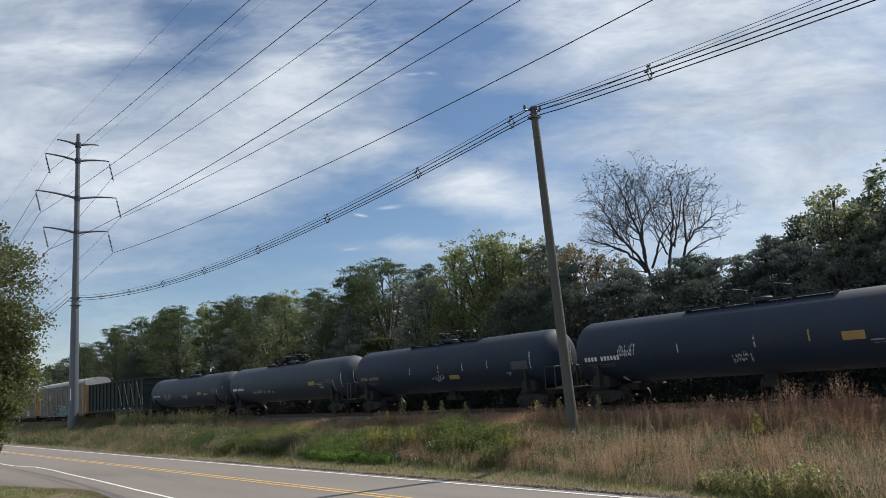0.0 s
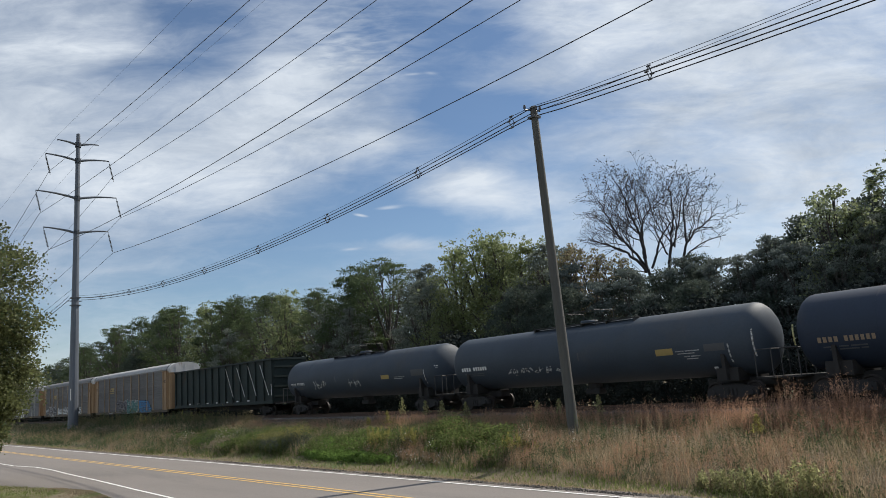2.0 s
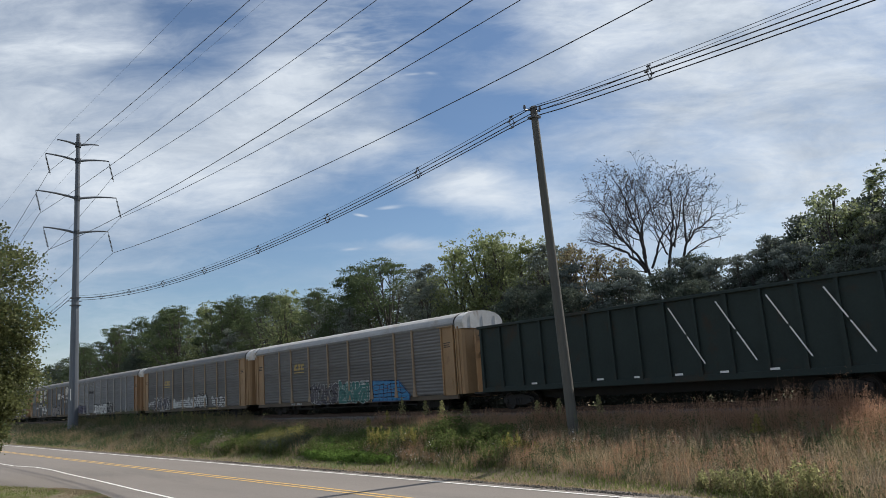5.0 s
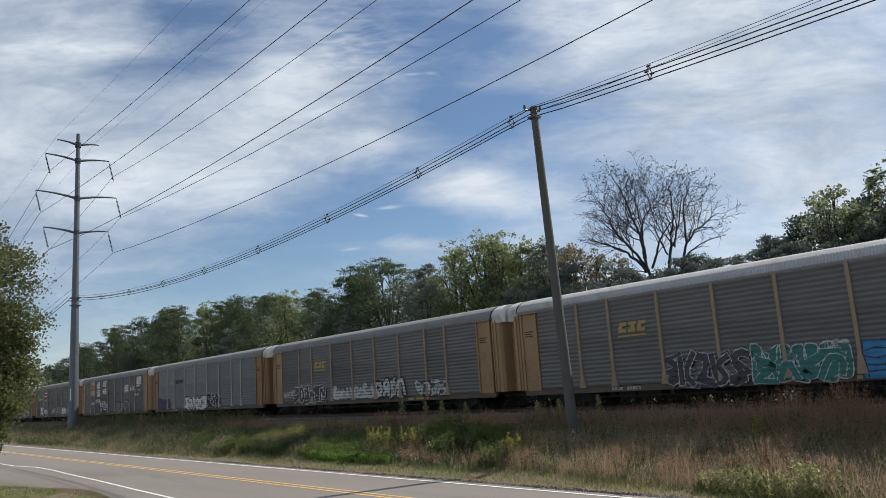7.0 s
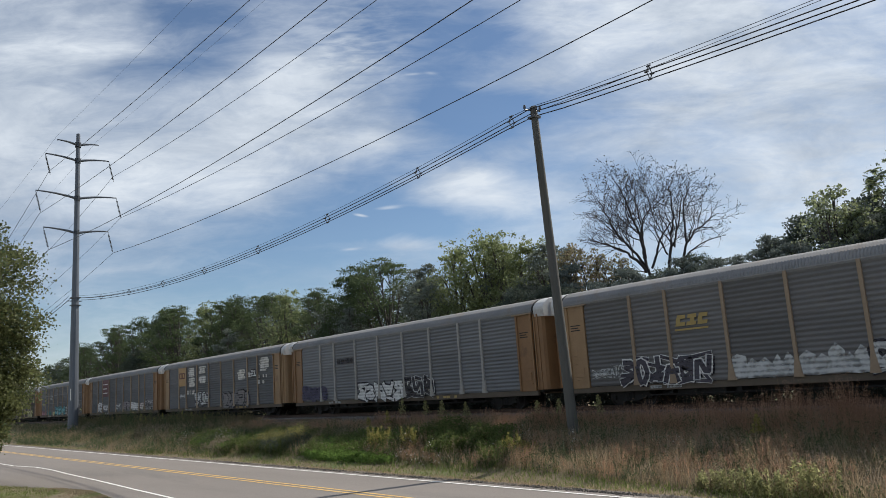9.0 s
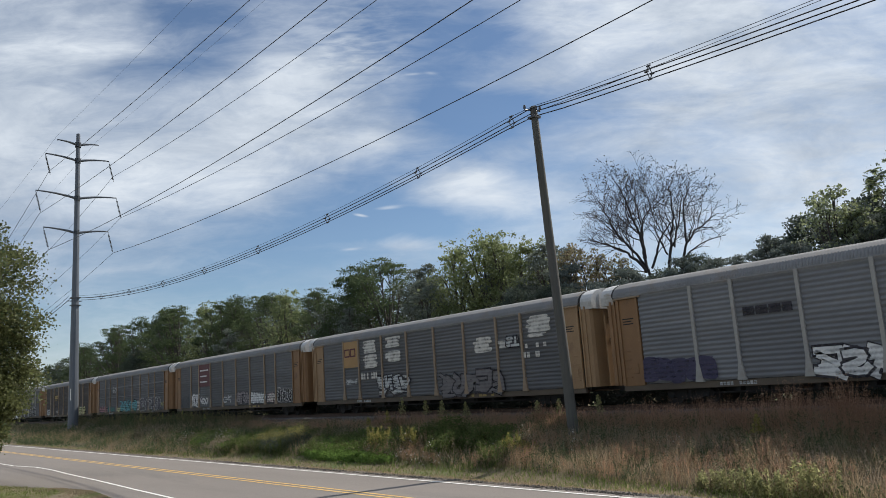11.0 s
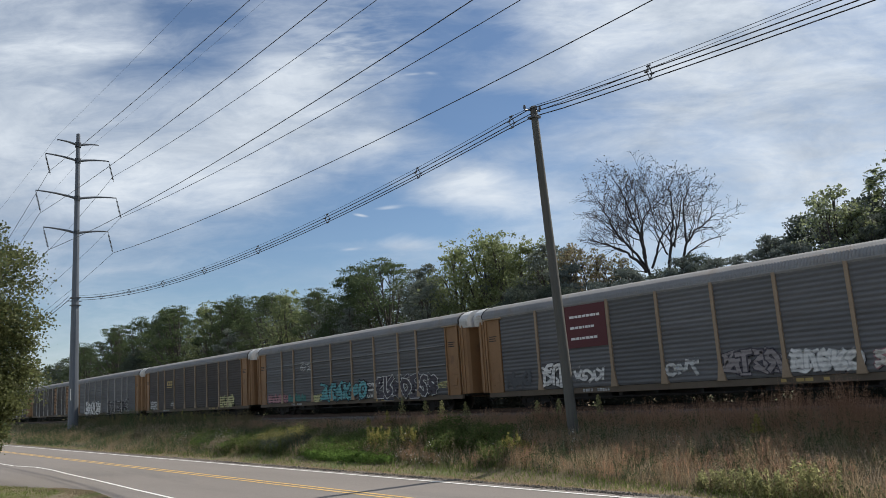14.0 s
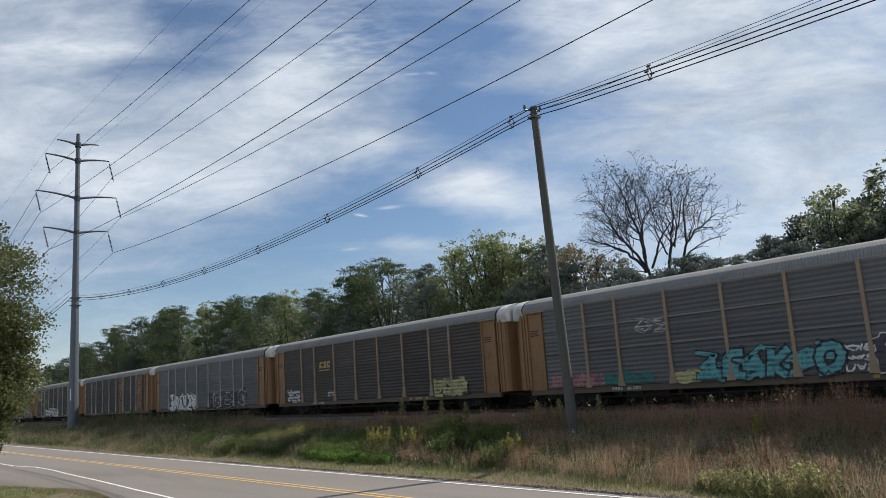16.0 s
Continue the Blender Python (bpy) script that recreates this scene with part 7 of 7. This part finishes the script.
def build_weeds():
    rng = np.random.default_rng(12)
    # mown verge
    n = 34000
    x = -0 + (-110 - 0) * rng.random(n) ** 1.5
    hi = np.interp(x, [p[0] for p in WEED_EDGE], [p[1] for p in WEED_EDGE]) + 0.3
    y = 19.85 + (hi - 19.85) * rng.random(n)
    r = np.stack([x, y, np.array([ground_z(a, b) for a, b in zip(x, y)]) - 0.01], 1)
    r = r[(x > -45) | (y > 20.9) | (rng.random(n) < 0.35)]
    pick = rng.random(len(r)) < np.clip((r[:, 1] - 19.7) / 1.6, 0.15, 0.75) * np.where(r[:, 0] > -45, 1.0, 0.6)
    weed_patch("verge_grass", "short green verge grass along the road", W["lawn"], rng, r[pick], 0.05, 0.20, 0.022, 0.8)
    weed_patch("dry_verge_grass", "short straw-coloured verge grass along the road", W["tan"], rng, r[~pick], 0.04, 0.16, 0.022, 0.9)
    p = scatter(rng, 45000, -60, -24, 4.0, 9.6)
    p = p[p[:, 1] < np.interp(p[:, 0], [q[0] for q in LAWN_EDGE], [q[1] for q in LAWN_EDGE]) + rng.normal(size=len(p)) * 0.12]
    weed_patch("lawn_grass", "mown lawn grass beside the road", W["lawn"], rng, p, 0.03, 0.10, 0.02, 0.6)
    # dry grass and dead weeds all over the bank, each kind in drifts of its own
    weed_patch("dry_grass", "tall dry tan grass on the bank", W["tan"], rng, clumpy(rng, outside_hollow(rng, bank_roots(rng, 40000, -50, 4, 0.0, 1.0, 1.3)), -0.12, 0.45, 21.0), 0.2, 0.7, 0.012, 0.8)
    weed_patch("brown_weeds", "brown dead weeds on the bank", W["brown"], rng, outside_hollow(rng, bank_roots(rng, 44000, -75, 4, 0.0, 1.0, 1.4)), 0.15, 0.6, 0.016, 0.8)
    stalks("seedhead_weeds", "grey-brown weeds with fine seed heads", W["grey"], rng, clumpy(rng, outside_hollow(rng, bank_roots(rng, 9500, -80, 4, 0.0, 0.9, 1.5)), 0.0, 0.6, 31.0), 0.35, 0.8, 18, 0.034, 0.08)
    stalks("russet_weeds", "russet dead weeds with small curled leaves", W["red"], rng, clumpy(rng, bank_roots(rng, 9500, -34, 4, 0.0, 1.0, 1.2), -0.05, 0.5, 41.0), 0.3, 0.7, 34, 0.03, 0.10)
    stalks("brown_stalks", "brown dead stalks with withered leaves", W["brown"], rng, clumpy(rng, outside_hollow(rng, bank_roots(rng, 13000, -110, 4, 0.0, 1.0, 1.4)), -0.05, 0.5, 51.0), 0.25, 0.75, 26, 0.032, 0.10)
    stalks("leafy_weeds", "dull green leafy weeds among dry grass", LEAVES["olive"], rng, clumpy(rng, bank_roots(rng, 12000, -120, 4, 0.0, 0.95, 1.3), 0.02, 0.4, 4.0), 0.25, 0.7, 18, 0.06, 0.11, 0.1)
    stalks("low_green_weeds", "dark green leaves low in the dry growth", LEAVES["green"], rng, clumpy(rng, bank_roots(rng, 9000, -120, 4, 0.0, 0.95, 1.2), 0.0, 0.7, 61.0), 0.12, 0.42, 16, 0.07, 0.12, 0.05)
    far = bank_roots(rng, 4500, -170, -60, 0.0, 1.0)
    stalks("far_weeds", "olive and brown weeds along the farther bank", LEAVES["olive"], rng, clumpy(rng, far, -0.1, 0.2, 71.0), 0.4, 0.95, 16, 0.10, 0.14, 0.1)
    stalks("far_dry_weeds", "dry brown weeds along the farther bank", W["brown"], rng, clumpy(rng, bank_roots(rng, 5000, -170, -55, 0.1, 1.0), -0.05, 0.25, 81.0), 0.4, 1.0, 14, 0.08, 0.12, 0.2)
    stalks("ballast_side_weeds", "tall khaki weeds along the ballast's foot", W["khaki"], rng, clumpy(rng, bank_roots(rng, 2600, -110, -58, 0.72, 1.0), -0.1, 0.3, 43.0), 1.0, 2.2, 26, 0.07, 0.14, 0.15)
    stalks("ballast_side_greens", "tall olive weeds along the ballast's foot", LEAVES["olive"], rng, clumpy(rng, bank_roots(rng, 1800, -110, -62, 0.7, 0.98), 0.0, 0.35, 47.0), 1.0, 2.2, 26, 0.08, 0.14, 0.15)
    tuft, tall = [], []
    for x, top in ((-19.6, 2.4), (-18.9, 2.65), (-18.4, 2.5), (-17.4, 2.75), (-16.5, 2.75), (-16.1, 2.5), (-15.3, 2.65), (-14.8, 2.85), (-13.75, 3.2), (-13.2, 3.15), (-12.7, 2.7), (-12.1, 3.3), (-11.7, 3.35), (-11.2, 2.95), (-10.6, 2.7), (-9.9, 2.9), (-9.0, 2.8), (-7.5, 2.9), (-6.0, 2.8), (-4.0, 2.8)):
        k = 75 if top < 3 else 130
        y = rng.uniform(26.6, 27.6)
        p = np.stack([x + rng.normal(size=k) * 0.24, y + rng.normal(size=k) * 0.28, np.zeros(k)], 1)
        p[:, 2] = [ground_z(a, b) for a, b, _ in p]
        tuft.append(p)
        tall.append((top - p[:, 2]) * rng.uniform(0.4, 1.04, k) * (1 - 0.5 * np.minimum(1.0, np.abs(p[:, 0] - x) / 0.6)))
    k = 900
    p = np.stack([rng.uniform(-21, 0, k), rng.uniform(24.8, 27.9, k), np.zeros(k)], 1)
    p = clumpy(rng, p, -0.08, 0.9, 15.0)
    p[:, 2] = [ground_z(a, b) for a, b, _ in p]
    tuft.append(p)
    tall.append(rng.uniform(0.6, 1.25, len(p)))
    tuft, tall = np.concatenate(tuft), np.concatenate(tall)
    v, f = blades(rng, tuft, tall, np.full(len(tuft), 0.009), 0.22)
    head = np.repeat(v.reshape(-1, 5, 3)[:, 4], 8, 0)
    foot = np.repeat(v.reshape(-1, 5, 3)[:, 3], 8, 0)
    tagged(link_mesh("bluestem_grass", v.tolist(), f, W["red"]), "tall reddish bluestem tussocks near the track", "grass", kind="stuff")
    u = rng.uniform(0.2, 1.0, len(head))[:, None]
    v, f = leaf_tris(rng, foot + (head - foot) * u + rng.normal(size=head.shape) * 0.022, 0.034)
    tagged(link_mesh("bluestem_heads", v.tolist(), f.tolist(), W["red"]), "feathery seed heads of the bluestem", "grass", kind="stuff")
    stalks("upper_weeds", "russet weeds below the ballast", W["red"], rng, bank_roots(rng, 5200, -40, 4, 0.62, 1.0, 1.1), 0.5, 1.2, 26, 0.034, 0.12, 0.15)
    stalks("upper_green_weeds", "dull green weeds below the ballast", LEAVES["olive"], rng, clumpy(rng, bank_roots(rng, 3000, -40, 4, 0.45, 0.95, 1.1), 0.0, 0.5, 23.0), 0.4, 0.9, 24, 0.05, 0.12, 0.1)
    # green growth in the hollow of the bank
    stalks("green_growth", "lush green weeds in the hollow of the bank", W["green"], rng, clumpy(rng, bank_roots(rng, 5000, -50, -23, 0.0, 0.5, 1.0), 0.0, 0.35, 9.0), 0.3, 0.75, 16, 0.085, 0.10, 0.1)
    weed_patch("green_blades", "fresh green grass at the foot of the bank", W["green"], rng, clumpy(rng, bank_roots(rng, 9000, -66, -24, -0.08, 0.4, 1.2), -0.1, 0.2, 3.0), 0.12, 0.4, 0.02, 0.7)
    vine = [(-30.3, 25.0, 1.8, 1.15), (-27.0, 24.8, 1.4, 0.95), (-33.0, 24.2, 1.4, 0.8), (-28.6, 23.6, 1.2, 0.85), (-25.4, 24.2, 1.0, 0.8), (-35.2, 23.6, 1.2, 0.7), (-37.4, 24.6, 1.6, 0.7), (-40.2, 24.0, 1.3, 0.6), (-48.8, 24.2, 1.5, 0.65), (-53.2, 24.0, 1.3, 1.05), (-56.4, 24.0, 1.5, 1.15), (-62.0, 24.6, 1.5, 0.75), (-44.6, 25.2, 1.4, 0.7)]
    mound("vine_mound", "rounded mound of green vine leaves on the bank", W["green"], rng, [(x, y, r, (1.0 if x > -32 else 0.75) * h) for x, y, r, h in vine], 1700, 0.08, "vine")
    # darker leaves below the blossom stand for the shade under the bush
    mound("goldenrod_bush", "yellow-green goldenrod bush at the bank's foot", LEAVES["deepwood"], rng, [(-46.6, 22.8, 0.9, 0.85), (-45.2, 22.9, 1.05, 1.05), (-43.7, 23.0, 1.15, 1.25), (-42.4, 23.1, 1.0, 1.45)], 1300, 0.085, blossom=W["gold"])
    for k in range(52):
        u = k / 51
        spot = (-50 - 62 * u ** 1.2 + rng.normal() * 0.6, 22.4 + 4.2 * ((k * 0.618) % 1.0), rng.uniform(0.7, 1.25), rng.uniform(0.45, 0.95))
        kind = (k * 7) % 10
        leaf = W["khaki"] if kind < 4 else W["grey"] if kind < 6 else LEAVES["olive"] if kind < 9 else W["green"]
        tone = "khaki half-dead" if kind < 4 else "grey-brown seeded" if kind < 6 else "dull olive leafy" if kind < 9 else "fresh green leafy"
        mound("weed_clump", tone + " weed clump on the bank", leaf, rng, [spot], 620, 0.085, "weeds")
    mound("leafy_bush", "dark leafy bush at the bank's foot", LEAVES["olive"], rng, [(-51.5, 23.3, 0.9, 0.8), (-55.0, 23.3, 1.1, 0.85), (-56.8, 23.4, 1.0, 0.8), (-58.4, 23.2, 0.8, 0.6), (-32.0, 23.6, 0.9, 0.7)], 1100, 0.09)
    for x, y, h in ((-13.9, 21.3, 0.55), (-13.4, 21.2, 0.62), (-12.9, 21.0, 0.7), (-12.4, 21.0, 0.82), (-11.9, 20.9, 0.72), (-11.5, 20.9, 0.76), (-11.1, 20.95, 0.7), (-10.75, 21.1, 0.85), (-10.45, 21.2, 1.15), (-10.1, 21.2, 0.7)):
        leafy_clump(x, y, h, rng, W["pale"], "pale_weed_clump", "pale green clump of upright leafy weeds by the verge")
    for x, y, h in ((-23.9, 23.0, 1.05), (-23.5, 23.0, 0.85), (-22.9, 23.2, 0.6), (-34.1, 22.9, 1.25), (-33.6, 22.9, 1.3), (-33.1, 22.9, 1.2), (-31.4, 23.2, 1.25), (-30.9, 23.2, 1.1)):
        leafy_clump(x, y, h, rng, W["gold"], "goldenrod_clump", "yellowing upright clump of goldenrod stems")
    for cx, cy, rx, ry, k in ((-37.6, 22.9, 2.6, 1.0, 1900), (-36.0, 24.6, 2.2, 1.0, 900), (-49.0, 24.0, 2.2, 0.8, 800), (-56.0, 23.0, 2.6, 0.6, 1100), (-51.0, 22.8, 1.8, 0.6, 800), (-48.0, 25.0, 2.0, 0.6, 500), (-35.0, 21.9, 3.5, 0.35, 700)):
        a, q = rng.uniform(0, 6.28, k), np.sqrt(rng.random(k)) * (1 + 0.2 * rng.normal(size=k))
        p = np.stack([cx + rx * q * np.cos(a), cy + ry * q * np.sin(a), np.zeros(k)], 1)
        p[:, 2] = [ground_z(i, j) for i, j, _ in p]
        stalks("ground_ivy", "bright green low growth in the hollow of the bank", W["lush"], rng, p, 0.12, 0.38, 22, 0.085, 0.13, 0.1)
    x = -10 - 26 * rng.random(3200)
    p = np.stack([x, 19.75 + np.abs(rng.normal(size=3200)) * 0.16, np.full(3200, -0.05)], 1)
    weed_patch("verge_tufts", "dead brown tufts at the edge of the asphalt", W["brown"], rng, clumpy(rng, p, 0.0, 0.9, 91.0), 0.04, 0.14, 0.02, 0.9)
    p = np.stack([-24 - 46 * rng.random(9000) ** 1.2, rng.uniform(26.0, 28.1, 9000), np.zeros(9000)], 1)
    p[:, 2] = [ground_z(i, j) for i, j, _ in p]
    weed_patch("russet_band", "pinkish-brown dead grass below the ballast", W["red"], rng, clumpy(rng, p, -0.15, 0.3, 95.0), 0.3, 0.75, 0.02, 0.7)
    aster = [(-30.6, 22.2, 0.3, 0.7), (-29.6, 22.0, 0.3, 0.6), (-28.6, 22.1, 0.35, 0.8), (-27.6, 22.0, 0.3, 0.7), (-59.8, 22.8, 0.45, 0.95), (-53.4, 23.0, 0.6, 1.15), (-52.4, 23.1, 0.5, 1.05), (-24.7, 23.0, 0.22, 0.75), (-24.6, 24.6, 0.35, 0.95), (-29.2, 23.0, 0.28, 0.8), (-31.0, 23.0, 0.3, 0.85), (-52.5, 23.8, 0.6, 1.0), (-53.6, 24.0, 0.5, 0.95), (-61.0, 23.6, 0.45, 0.9), (-20.7, 23.4, 0.3, 0.9), (-16.3, 24.0, 0.3, 0.8), (-28.0, 22.4, 0.2, 0.5), (-33.8, 22.5, 0.25, 0.5), (-26.8, 22.2, 0.2, 0.5)]
    mound("aster_clump", "clump of small white aster flowers", W["white"], rng, aster, 420, 0.055, "flowers")
    for x, y, h in ((-37.4, 27.4, 1.5), (-35.3, 27.5, 1.3), (-33.7, 27.4, 1.3), (-31.7, 27.4, 1.15), (-26.3, 27.3, 1.05), (-24.9, 27.3, 1.1), (-22.45, 27.2, 1.3)):
        tall_weed(x, y, h, rng, W["pale"], "tall pale green leafy weed beside the ballast")
    for x, y, h in ((-37.3, 26.2, 1.1), (-39.0, 26.0, 0.8), (-13.9, 25.0, 1.0)):
        tall_weed(x, y, h, rng, W["gold"], "small yellow-leaved sapling on the bank")
    for x in (-83.3, -81.6, -79.4, -77.0, -75.5, -73.6, -72.3, -70.9, -69.2, -67.0):
        tall_weed(x, 27.4 + rng.uniform(-0.3, 0.3), rng.uniform(0.9, 1.5), rng, W["gold"], "tall yellow-green goldenrod stem beside the ballast")


build_weeds()


# ---- the train rolls ----
def motions():
    for ob, x in MOVERS:
        walk(ob, [(t, pose(x + SPEED * (t - 8.0), TRACK_Y, RAIL_Z)) for t in (0.0, 4.0, 8.0, 12.0, 16.0)])
    lead = WHEELSETS[0]
    step = 0.0333333
    rows, t, a = [], 0.0, 0.0
    while t <= 16.0 + 1e-6:
        rows.append((t, pose(0, 0, 0, 0, math.degrees(SPEED * t / 0.45), 0)))
        t += step
    walk(lead, rows)
    for w in WHEELSETS[1:]:
        w.rotation_mode = "QUATERNION"
        w.animation_data_create()
        w.animation_data.action = lead.animation_data.action
        w.animation_data.action_slot = lead.animation_data.action_slot


motions()
